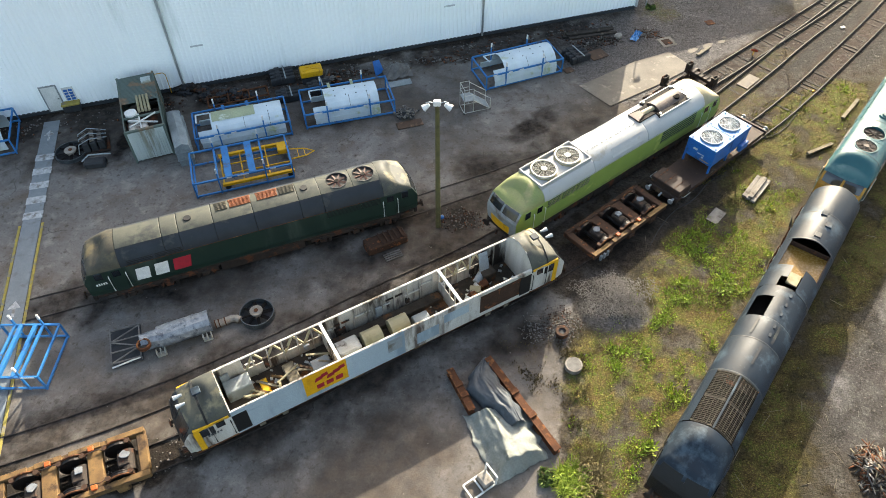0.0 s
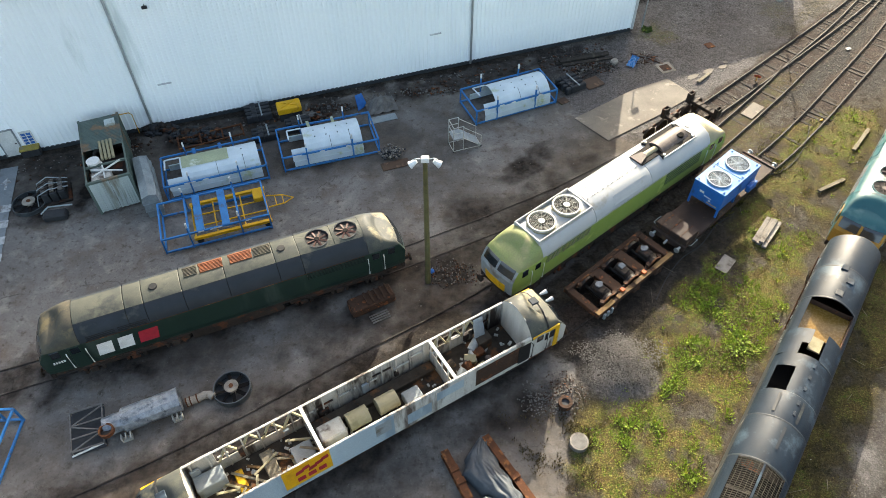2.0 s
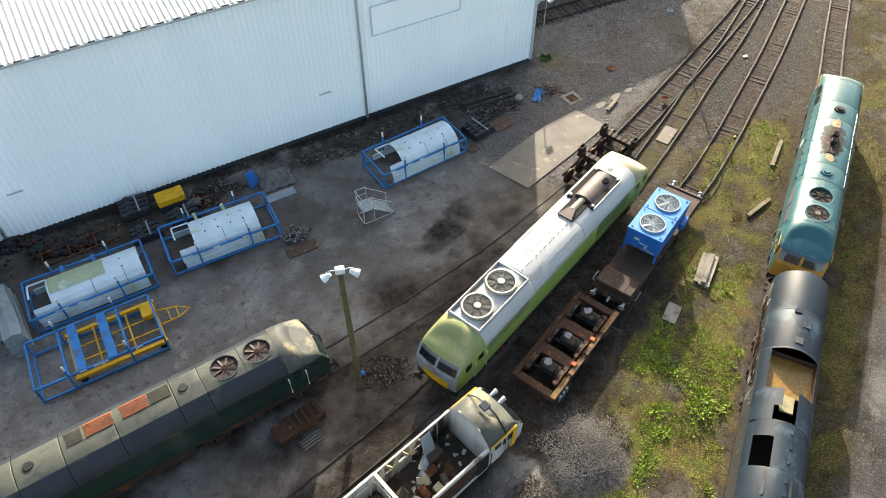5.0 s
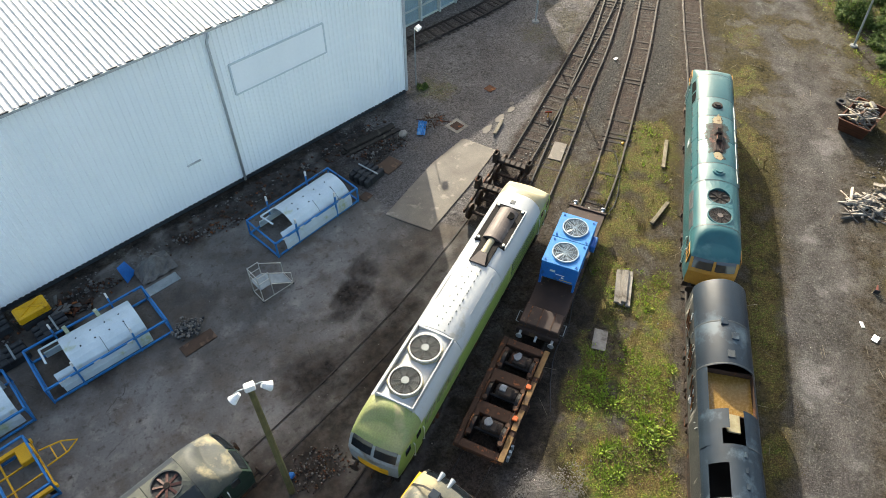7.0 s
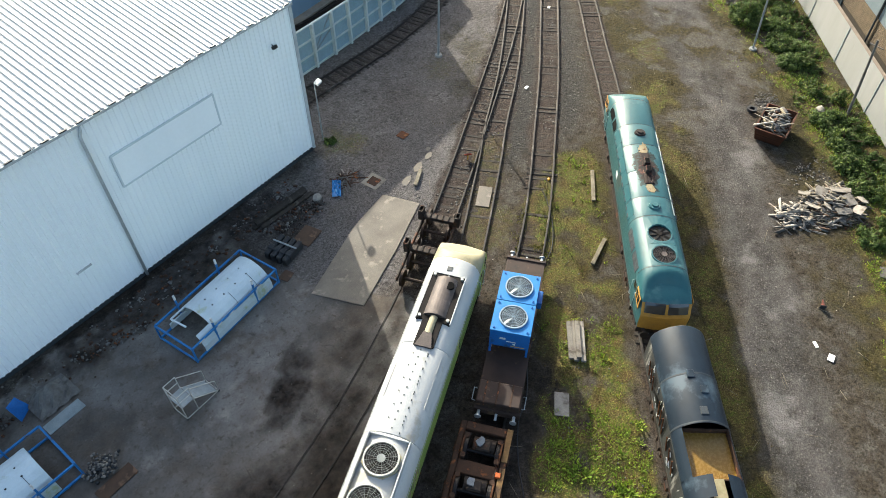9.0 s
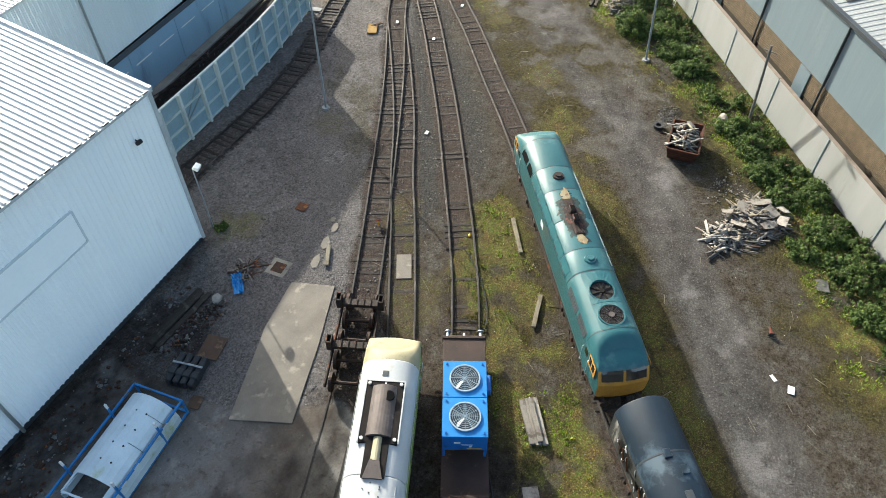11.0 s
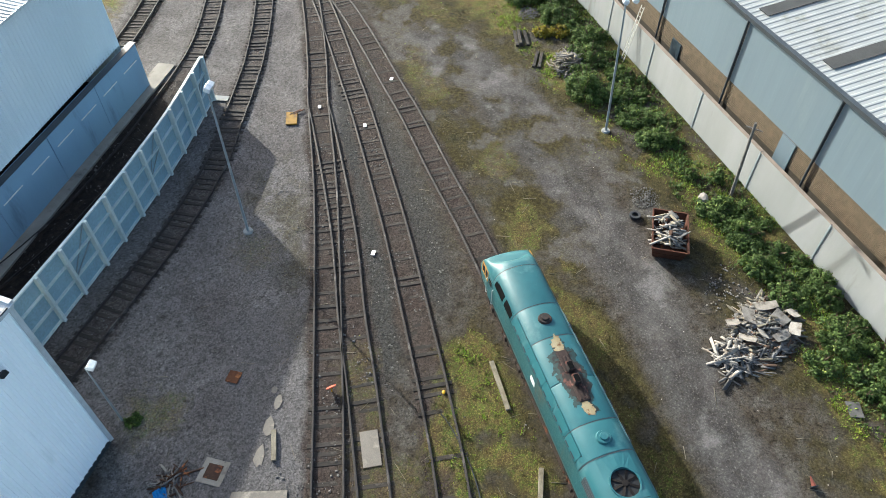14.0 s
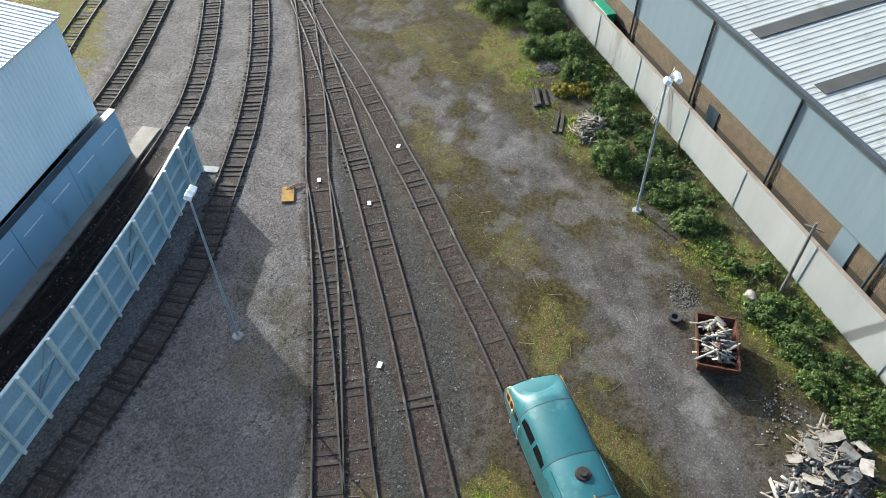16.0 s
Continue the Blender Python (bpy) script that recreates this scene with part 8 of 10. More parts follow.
def wrapped_stack():
    t = thing("wrapped_stack", on(-18.05, 36.8, 113, 0), "grey sheet-wrapped stack beside the container", "wrapped stack")
    b = bm_new()
    rnd = random.Random(4)
    rows = []
    for x in np.linspace(-2.0, 2.0, 7):
        rows.append([(x, s * (0.5 + rnd.uniform(-.05, .05)), z + rnd.uniform(-.06, .06)) for s, z in ((-1, 0), (-1.02, 0.8), (-0.9, 1.65), (0, 1.78), (0.9, 1.65), (1.02, 0.8), (1, 0))])
    loft(b, rows, False)
    b.faces.new([v for v in b.verts[:7]])
    b.faces.new([v for v in b.verts[-7:]])
    bmesh.ops.recalc_face_normals(b, faces=b.faces[:])
    part("wrap", b, M["wrap"], t)
    b = bm_new()
    for z in (0.5, 1.1):
        box(b, -2.03, 2.03, -0.56, 0.56, z - 0.02, z + 0.02)
    part("strap", b, M["galv"], t)
    return t


wrapped_stack()


def work_steps():
    t = thing("work_steps", on(2.35, 41.2, 18, 0), "white tubular mobile work steps with a mesh tread", "work steps")
    b = bm_new()
    for a, c in (((-1, -.5, .1), (1, -.5, .1)), ((-1, .5, .1), (1, .5, .1)), ((-1, -.5, .1), (-1, .5, .1)), ((1, -.5, .1), (1, .5, .1)), ((-1, -.5, .1), (-1, -.5, 2.1)), ((-1, .5, .1), (-1, .5, 2.1)), ((-.3, -.5, .1), (-.3, -.5, 2.1)), ((-.3, .5, .1), (-.3, .5, 2.1)), ((1, -.5, .1), (-.3, -.5, 1.1)), ((1, .5, .1), (-.3, .5, 1.1)), ((-.3, -.5, 2.0), (1, -.5, 1.0)), ((-.3, .5, 2.0), (1, .5, 1.0)), ((1, -.5, .1), (1, -.5, 1.0)), ((1, .5, .1), (1, .5, 1.0)), ((-1, -.5, 2.1), (-.3, -.5, 2.1)), ((-1, .5, 2.1), (-.3, .5, 2.1)), ((-1, -.5, 2.1), (-1, .5, 2.1)), ((-1, -.5, 1.6), (-1, .5, 1.6)), ((-1, -.5, 1.6), (-.3, -.5, 1.6)), ((-1, .5, 1.6), (-.3, .5, 1.6))):
        rod(b, a, c, 0.026, 6)
    part("tube_frame", b, M["wire"], t)
    b = bm_new()
    box(b, -1, -0.3, -0.5, 0.5, 1.08, 1.12)
    part("platform", b, M["galv"], t)
    for k in range(5):
        b = bm_new()
        x = -0.15 + 0.24 * k
        box(b, x - 0.1, x + 0.1, -0.48, 0.48, 0.98 - k * 0.19, 1.0 - k * 0.19)
        part("tread", b, M["galv"], t)
    for x in (-1, 1):
        for y in (-.5, .5):
            b = bm_new()
            rod(b, (x, y - .03, .06), (x, y + .03, .06), .06, 8)
            part("castor", b, M["rubber"], t)
    return t


work_steps()


def yard_lamp():
    t = thing("lamp_post", on(-0.3, 29.25, 0, 0), "weathered yard lamp post with two white flood heads", "lamp post")
    b = bm_new()
    rod(b, (0, 0, 0), (0, 0, 9.35), 0.17, 10, 0.12)
    part("post", b, M["post_wood"], t)
    b = bm_new()
    box(b, -0.2, 0.2, -0.14, 0.14, 9.3, 9.6, bev=0.04)
    part("cap_box", b, M["lamp_head"], t)
    for sd in (-1, 1):
        b = bm_new()
        tube(b, [(sd * 0.15, 0, 9.45), (sd * 0.4, -0.05, 9.55), (sd * 0.6, -0.08, 9.5)], 0.03, 6)
        arm = part("arm", b, M["galv"], t)
        b = bm_new()
        rod(b, (sd * 0.4, -0.1, 9.42), (sd * 0.72, -0.14, 9.22), 0.08, 14, 0.2)
        part("lamp_head", b, M["lamp_head"], arm)
    return t


yard_lamp()


def slim_lamp(x, y, hgt, lean, label, heads, mat="galv", r=0.09):
    t = thing("lamp_post", on(x, y, 0, ground_height(x, y)), label, "lamp post", "tall lamp posts")
    top = Vector((lean[0], lean[1], hgt))
    b = bm_new()
    rod(b, (0, 0, 0), top, r, 12, r * 0.6)
    part("mast", b, M[mat], t)
    if hgt > 6:
        b = bm_new()
        rod(b, (0, 0, 0), (0, 0, 0.12), 0.32, 16, 0.28)
        part("base_plate", b, M["precast"], t)
    for dx, dy in heads:
        b = bm_new()
        bar(b, top, top + Vector((dx, dy, 0.05)), 0.05)
        a = part("arm", b, M[mat], t)
        b = bm_new()
        box(b, -0.22, 0.22, -0.17, 0.17, -0.14, 0.14, Matrix.Translation(top + Vector((dx * 1.2, dy * 1.2, 0.0))) @ pose(0, 0, 0, 25, 0, 30), 0.03)
        part("lamp_head", b, M["lamp_head"], a)
    return t


slim_lamp(17.8, 55.75, 4.85, (0, 0), "short grey lamp post by the shed corner", [(0.2, -0.1)], r=0.06)
slim_lamp(30.8, 59.8, 10.5, (0.35, 0.35), "tall pale blue lamp mast on ballast", [(0.15, -0.1), (-0.1, -0.2)])
slim_lamp(52.55, 45.35, 10.6, (-0.9, 0.25), "tall grey lighting mast by the weeds", [(0.35, -0.3), (0.1, -0.45), (-0.3, -0.1)])


def lean_pole():
    t = thing("wooden_pole", on(50.9, 35.6, 0, 0), "weathered leaning wooden pole among bushes", "pole")
    b = bm_new()
    rod(b, (0, 0, 0), (-0.9, 0.25, 6.4), 0.11, 10, 0.08)
    part("pole", b, M["scrap_grey"], t)
    b = bm_new()
    bar(b, (-0.75, -0.3, 5.9), (-0.75, 0.7, 5.9), 0.07)
    part("stub_arm", b, M["scrap_grey"], t)


lean_pole()

# ---- yard clutter ----
def flat_thing(name, m, size, mat, label, cat, z=0.02, kind="", group=""):
    t = thing(name, m, label, cat, group, kind)
    b = bm_new()
    box(b, -size[0] / 2, size[0] / 2, -size[1] / 2, size[1] / 2, 0, z, bev=min(0.01, z * 0.3))
    part("sheet", b, M[mat], t)
    return t


flat_thing("steel_plate", on(-2.4, 39.3, 18, 0.0), (1.9, 0.75), "brown_deck", "rust-brown steel plate lying on the yard", "plate", 0.05)
flat_thing("steel_plate", on(12.4, 48.1, 28, 0.0), (1.5, 1.2), "brown_deck", "rust-brown steel plate lying on gravel", "plate", 0.05)
flat_thing("steel_plate", on(9.85, 45.95, 30, 0.0), (0.75, 0.65), "brown_deck", "small rusty plate by the frame", "plate", 0.04)
flat_thing("drain_cover", on(18.42, 49.95, 20, 0.0), (0.75, 0.75), "rust_dark", "rusty square drain cover in pale concrete", "drain cover", 0.03)
flat_thing("drain_cover", on(22.7, 52.9, 20, 0.0), (0.7, 0.7), "rusty", "rusty square drain cover in gravel", "drain cover", 0.03)
flat_thing("concrete_slab", on(23.5, 44.45, 44, 0.0), (1.9, 0.9), "concrete", "weathered concrete slab between the rails", "slab", 0.05)
flat_thing("board", on(17.3, 30.15, 48, 0.0), (1.35, 0.75), "scrap_white", "pale board lying on damp ground", "board", 0.03)
flat_thing("sheet", on(-3.4, 44.2, 18, 0.0), (2.0, 0.7), "galv", "pale grey sheet lying by the shed", "sheet", 0.05)
PAD = thing("concrete_pad", Matrix(), "smooth buff concrete pad beside the track", "pad", kind="structure")
pb = bm_new()
plate(pb, [(15.2, 47.1, -0.02), (18.2, 48.5, -0.02), (19.7, 46.4, -0.02), (16.4, 44.0, -0.02), (12.4, 41.4, -0.02), (10.4, 43.9, -0.02)], (0, 0, 0.05))
part("slab", pb, M["concrete"], PAD)
for i, (x, y, a) in enumerate([(43.13, 64.47, 40), (43.25, 60.24, 40), (49.07, 62.14, 20), (33.68, 52.10, 20)]):
    flat_thing("white_card", on(x, y, a, 0.06), (0.4, 0.24), "logo_white", "small white card lying on the ballast", "card", 0.02, group="litter on the ballast")
flat_thing("white_card", on(30.9, 23.75, 20, 0.02), (0.5, 0.34), "logo_white", "bent white card with yellow mark on gravel", "card", 0.02, group="litter on the ballast")
flat_thing("white_card", on(30.97, 24.75, 60, 0.02), (0.4, 0.2), "logo_white", "white card on the gravel track", "card", 0.02, group="litter on the ballast")
flat_thing("grey_tarp", on(38.8, 25.3, 30, 0.02), (0.9, 0.7), "scrap_grey", "grey sheet lying among weeds", "sheet", 0.05)

# painted walkway and crossing
WALKWAY = thing("walkway_marking", Matrix(), "faded grey walkway with white bars and yellow edge lines", "road marking", kind="structure")
wa, wb = Vector((-28.35, 39.9)), Vector((-21.9, 13.5))
wd = (wb - wa).normalized()
wn = Vector((wd.y, -wd.x))
wl = (wb - wa).length


def strip_quad(s0, s1, o0, o1, mat, z, nm):
    b = bm_new()
    pts = [wa + wd * s0 + wn * o0, wa + wd * s1 + wn * o0, wa + wd * s1 + wn * o1, wa + wd * s0 + wn * o1]
    plate(b, [(p.x, p.y, z - 0.02) for p in pts], (0, 0, 0.02))
    part(nm, b, M[mat], WALKWAY)


strip_quad(0.3, wl, -0.55, 0.55, "path_grey", 0.032, "path")
strip_quad(10.8, wl, 0.6, 0.75, "paint_yellow", 0.034, "edge_line")
strip_quad(10.8, wl, -0.75, -0.6, "paint_yellow", 0.034, "edge_line")
for i in range(5):
    strip_quad(4.0 + i * 1.42, 4.65 + i * 1.42, -0.6, 0.6, "paint_line", 0.038, "crossing_bar")
for s in (1.6, 17.2):
    strip_quad(s, s + 0.9, -0.08, 0.08, "paint_line", 0.038, "arrow")
    b = bm_new()
    pts = [wa + wd * (s - 0.25), wa + wd * (s + 0.3) + wn * 0.35, wa + wd * (s + 0.3) - wn * 0.35]
    plate(b, [(p.x, p.y, 0.018) for p in pts], (0, 0, 0.022))
    part("arrow", b, M["paint_line"], WALKWAY)


def black_blocks(x, y, ang, n, label):
    t = thing("cable_troughs", on(x, y, ang, 0), label, "plastic blocks", "black plastic blocks")
    for i in range(n):
        b = bm_new()
        box(b, -0.9, 0.9, i * 0.42 - 0.16, i * 0.42 + 0.16, 0.0, 0.55, bev=0.06)
        box(b, -0.5, -0.1, i * 0.42 - 0.2, i * 0.42 + 0.2, 0.1, 0.62, bev=0.05)
        part("block", b, M["rubber"], t)
    b = bm_new()
    bar(b, (0.2, -0.2, 0.6), (0.2, n * 0.42 - 0.2, 0.6), 0.1, 0.05)
    part("tie_bar", b, M["galv"], t)
    return t


black_blocks(10.9, 47.1, 28, 4, "black ribbed plastic blocks stacked by the shed")
black_blocks(-12.2, 44.2, 18, 4, "black plastic blocks stacked against the wall")
black_blocks(-9.2, 43.0, 18, 3, "black plastic blocks near the yellow box")
black_blocks(-11.4, 42.0, 18, 3, "black plastic blocks behind the frame")


def yellow_box():
    t = thing("yellow_tank", on(-10.1, 44.75, 18, 0.5), "yellow moulded plastic tank with a cross rib", "tank")
    b = bm_new()
    box(b, -0.85, 0.85, -0.5, 0.5, 0, 0.55, bev=0.08)
    part("body", b, M["yellow"], t)
    for a in (-1, 1):
        b = bm_new()
        bar(b, (-0.6, -0.35 * a, 0.57), (0.6, 0.35 * a, 0.57), 0.1, 0.06)
        part("rib", b, M["yellow"], t)
    b = bm_new()
    box(b, -0.8, 0.8, -0.5, 0.5, -0.5, 0)
    part("pallet", b, M["rubber"], t)


yellow_box()


def lumps(name, pos, dims, turn, tilt, mat, parent=None):
    """Many small broken blocks in one mesh: centres, sizes, turns about z, and tilts."""
    c = len(pos)
    r = np.random.RandomState(c)
    corner = np.array([(i, j, k) for k in (-.5, .5) for j in (-.5, .5) for i in (-.5, .5)])
    p = corner[None] * dims[:, None] * (1 + r.uniform(-0.22, 0.22, (c, 8, 3)))
    ct, st = np.cos(turn)[:, None], np.sin(turn)[:, None]
    z = p[:, :, 2] + p[:, :, 0] * tilt[:, :1] + p[:, :, 1] * tilt[:, 1:]
    v = np.stack([p[:, :, 0] * ct - p[:, :, 1] * st, p[:, :, 0] * st + p[:, :, 1] * ct, z], -1) + pos[:, None]
    quad = np.array([(0, 2, 3, 1), (4, 5, 7, 6), (0, 1, 5, 4), (2, 6, 7, 3), (0, 4, 6, 2), (1, 3, 7, 5)])
    idx = (np.arange(c)[:, None, None] * 8 + quad[None]).reshape(-1)
    return raw_mesh(name, v.reshape(-1, 3), idx, np.arange(0, len(idx), 4), mat, parent)


def raw_mesh(name, verts, loops, starts, mat, parent=None):
    me = bpy.data.meshes.new(name)
    me.vertices.add(len(verts))
    me.vertices.foreach_set("co", np.asarray(verts, np.float32).ravel())
    me.loops.add(len(loops))
    me.loops.foreach_set("vertex_index", np.asarray(loops, np.int32))
    me.polygons.add(len(starts))
    me.polygons.foreach_set("loop_start", np.asarray(starts, np.int32))
    me.update(calc_edges=True)
    me.materials.append(mat)
    ob = new(name, me)
    if parent is not None:
        ob.parent = parent
    return tagged(ob, kind="stuff")


def heap(name, x, y, rx, ry, h, n, mats, seed, label, cat, long=False, sz=(0.08, 0.3), ang=None, span=(0.5, 1.6)):
    """A heap of separate broken pieces."""
    r = np.random.RandomState(seed)
    t = thing(name, on(x, y, 0, ground_height(x, y)), label, cat)
    for mt in mats:
        c = n // len(mats)
        a = r.uniform(0, 6.283, c)
        rim = np.array([0.85 + 0.4 * noise.noise(Vector((1.3 * math.cos(v), 1.3 * math.sin(v), seed))) for v in a])
        q = r.rand(c) ** 0.6 * rim * r.uniform(0.8, 1.15, c)
        pos = np.stack([rx * q * np.cos(a), ry * q * np.sin(a), h * np.maximum(0, 1 - q) * r.uniform(0.3, 1.0, c) + 0.03], -1)
        size = r.uniform(sz[0], sz[1], c)
        if long:
            dims = np.stack([r.uniform(span[0], span[1], c), size * 0.7, size * 0.24], -1)
        else:
            dims = np.stack([size, size * 0.8, size * 0.55], -1)
        turn = np.radians(ang + r.uniform(-60, 60, c)) if ang is not None else r.uniform(0, 6.283, c)
        lumps("debris", pos, dims, turn, r.uniform(-0.28, 0.28, (c, 2)), M[mt], t)
    return t


heap("rubble_heap", -2.7, 40.3, 0.95, 0.85, 0.35, 260, ["scrap_grey", "scrap_white", "rubber"], 2, "small heap of broken stone and metal", "rubble", False, (0.05, 0.16))
heap("rubble_heap", 14.0, 50.3, 1.0, 0.5, 0.25, 90, ["scrap_grey", "steel_dark"], 5, "scattered rubble by the shed wall", "rubble", False, (0.04, 0.14))
heap("debris_heap", -19.2, 43.3, 1.5, 0.7, 0.6, 120, ["rubber", "steel_dark"], 7, "dark oily scrap against the shed wall", "scrap", False, (0.1, 0.45))
heap("debris_heap", -16.2, 42.6, 2.6, 0.9, 0.6, 260, ["rubber", "steel_dark", "rubber", "rust_dark"], 8, "dark scrap metal against the shed wall", "scrap", False, (0.1, 0.45))
heap("debris_heap", -23.4, 42.6, 1.6, 0.8, 0.3, 50, ["steel_dark", "rubber"], 18, "dark scrap behind the container", "scrap")
heap("debris_heap", -7.0, 45.6, 1.9, 0.6, 0.2, 90, ["rust_dark", "scrap_grey"], 28, "dirt and scrap along the shed wall", "scrap", False, (0.04, 0.15))
heap("debris_heap", 1.2, 29.8, 2.0, 1.3, 0.12, 360, ["rust_dark", "steel_dark", "ballast_stone"], 9, "oily dirt and chips round the lamp post", "scrap", False, (0.03, 0.1))
heap("debris_heap", 20.6, 13.4, 1.1, 1.7, 0.6, 320, ["scrap_grey", "rusty", "timber", "steel_dark"], 12, "heap of broken scrap and sticks beside the track", "scrap", True, (0.03, 0.12), None, (0.2, 0.9))
heap("debris_heap", 41.2, 30.6, 3.0, 1.9, 0.55, 620, ["scrap_white", "scrap_grey", "timber", "scrap_grey", "brown_deck"], 14, "long heap of broken pale boards and plaster", "rubble", True, (0.05, 0.22), 130, (0.25, 1.3))
heap("debris_heap", 41.3, 30.5, 2.8, 1.8, 0.3, 700, ["scrap_grey", "scrap_white", "rust_dark"], 114, "crumbled plaster and splinters under the boards", "rubble", False, (0.04, 0.16))
heap("debris_heap", 38.4, 31.4, 1.6, 1.3, 0.3, 70, ["scrap_white", "scrap_grey"], 15, "scattered splinters of broken boards", "rubble", True, (0.1, 0.3))
heap("debris_heap", 43.0, 33.4, 2.2, 1.4, 0.05, 80, ["scrap_white", "scrap_grey"], 16, "scattered rubble among weeds", "rubble", False, (0.03, 0.12))
heap("branch_heap", 58.6, 51.6, 1.9, 1.4, 0.9, 130, ["scrap_grey", "timber"], 17, "tangled heap of grey branches and wood", "branches", True, (0.08, 0.2))
heap("rubble_heap", 47.5, 40.2, 1.3, 1.0, 0.08, 260, ["scrap_grey", "ballast_stone"], 19, "patch of broken grey stone", "rubble", False, (0.03, 0.1))
heap("rubble_heap", 64.0, 58.0, 1.4, 1.2, 0.3, 300, ["ballast_stone"], 20, "grey rubble in the weeds", "rubble", False, (0.04, 0.12))
heap("rubble_heap", 6.4, 21.8, 1.5, 1.3, 0.14, 500, ["scrap_grey", "rust_dark", "ballast_stone"], 22, "rusty gravel and broken lumps at the grass edge", "rubble", False, (0.03, 0.09))
# large broken sheets on the long heap
for i, (x, y, a, sx, sy, tx) in enumerate([(41.4, 31.6, 20, 1.5, 0.9, 12), (42.2, 30.1, 70, 1.2, 0.8, -14), (40.4, 32.2, 120, 0.9, 0.6, 15), (41.9, 29.2, 10, 1.1, 0.7, -10), (40.6, 30.6, 40, 1.0, 0.5, 20), (42.6, 31.0, 130, 1.7, 0.7, 9), (41.0, 29.7, 150, 1.4, 0.6, -8), (39.8, 31.2, 95, 1.2, 0.5, 10), (42.9, 29.6, 60, 0.9, 0.6, 12)]):
    t = thing("broken_sheet", Matrix.Translation((x, y, 0.42)) @ pose(0, 0, 0, tx, tx * 0.6, a), "broken pale board lying on the heap", "board", "broken sheets")
    b = bm_new()
    sx, sy = sx * 0.8, sy * 0.8
    plate(b, [(-sx / 2, -sy / 2, 0), (sx / 2, -sy / 2, 0), (sx / 2.3, sy / 2, 0), (0, sy / 1.6, 0), (-sx / 2.2, sy / 2.4, 0)], (0, 0, 0.03))
    part("sheet", b, M["scrap_white"], t)


def timber_row(pts, label, group, mat="timber", w=0.25, h=0.14):
    for (x0, y0, x1, y1, z) in pts:
        a, b = Vector((x0, y0)), Vector((x1, y1))
        m = on((x0 + x1) / 2, (y0 + y1) / 2, math.degrees(math.atan2(y1 - y0, x1 - x0)), z)
        t = thing("timber_baulk", m, label, "timber", group)
        L = (b - a).length / 2
        k = bm_new()
        box(k, -L, L, -w / 2, w / 2, 0, h, bev=0.02)
        part("baulk", k, M[mat], t)


timber_row([(31.0, 42.1, 29.0, 39.9, 0.02), (27.2, 37.05, 25.1, 36.0, 0.02)], "old grey sleeper lying in the grass", "loose sleepers")
timber_row([(21.6, 33.3, 19.9, 31.3, 0.03), (21.3, 33.55, 19.65, 31.55, 0.03), (21.05, 33.7, 19.5, 31.8, 0.03), (21.35, 33.4, 19.8, 31.55, 0.17)], "split weathered timber in a stack on grass", "stacked timbers", "scrap_white", 0.28, 0.16)
timber_row([(10.2, 50.9, 14.3, 52.0, 0.02), (9.9, 50.5, 13.9, 51.6, 0.02), (10.4, 50.3, 14.5, 51.3, 0.02), (10.2, 50.6, 14.2, 51.6, 0.16)], "dark old timber along the shed wall", "wall timbers", "sleeper", 0.3, 0.14)
timber_row([(60.6, 57.6, 58.7, 56.2, 0.02), (60.9, 57.2, 58.9, 55.9, 0.02), (61.1, 56.9, 59.3, 55.5, 0.02), (60.7, 57.3, 58.9, 56.0, 0.17), (58.9, 54.4, 56.7, 53.6, 0.02), (58.9, 54.0, 56.9, 53.2, 0.02)], "old dark railway sleeper in a pile", "sleeper pile", "sleeper", 0.26, 0.15)
timber_row([(21.6, 49.0, 20.4, 47.9, 0.02)], "flat pale timber beside the track", "loose sleepers")
timber_row([(-17.4, 19.0, -16.1, 19.7, 0.05)], "white metal lever lying on tarmac", "yard scrap", "white_paint", 0.1, 0.06)


def exhaust_unit():
    m = on(-14.3, 21.0, 24, 0)
    t = thing("exhaust_silencer", m, "foil-wrapped exhaust silencer with a rusty round mouth", "silencer")
    b = bm_new()
    rnd = random.Random(6)
    rows = []
    for x in np.linspace(-1.0, 1.7, 8):
        rows.append([(x, 0.62 * math.cos(a) * rnd.uniform(.94, 1.04), 0.62 + 0.58 * math.sin(a) * rnd.uniform(.94, 1.04)) for a in np.linspace(0, 2 * math.pi, 13)[:-1]])
    loft(b, rows, True, True)
    bmesh.ops.recalc_face_normals(b, faces=b.faces[:])
    part("foil_body", b, M["foil"], t)
    b = bm_new()
    rows = []
    for x in np.linspace(-1.9, -1.0, 5):
        rows.append([(x, 0.5 * math.cos(a) * rnd.uniform(.92, 1.04), 0.6 + 0.5 * math.sin(a) * rnd.uniform(.92, 1.04)) for a in np.linspace(0, 2 * math.pi, 11)[:-1]])
    loft(b, rows, True, True)
    bmesh.ops.recalc_face_normals(b, faces=b.faces[:])
    part("foil_neck", b, M["foil"], t)
    b = bm_new()
    ring(b, (-1.75, -0.45, 0.85), 0.27, 0.36, 0, 0.22, 20)
    mo = part("mouth", b, M["rusty"], t)
    b = bm_new()
    rod(b, (-1.75, -0.45, 0.86), (-1.75, -0.45, 0.88), 0.28, 18)
    part("mouth_hole", b, M["black"], mo)
    for x in (-1.1, 1.35):
        b = bm_new()
        box(b, x - 0.25, x + 0.25, -0.85, -0.6, 0.0, 0.12)
        for q in (-0.22, 0, 0.22):
            box(b, x + q - 0.03, x + q + 0.03, -0.85, -0.55, 0.1, 0.4)
        part("foot", b, M["wire"], t)
    return t


exhaust_unit()


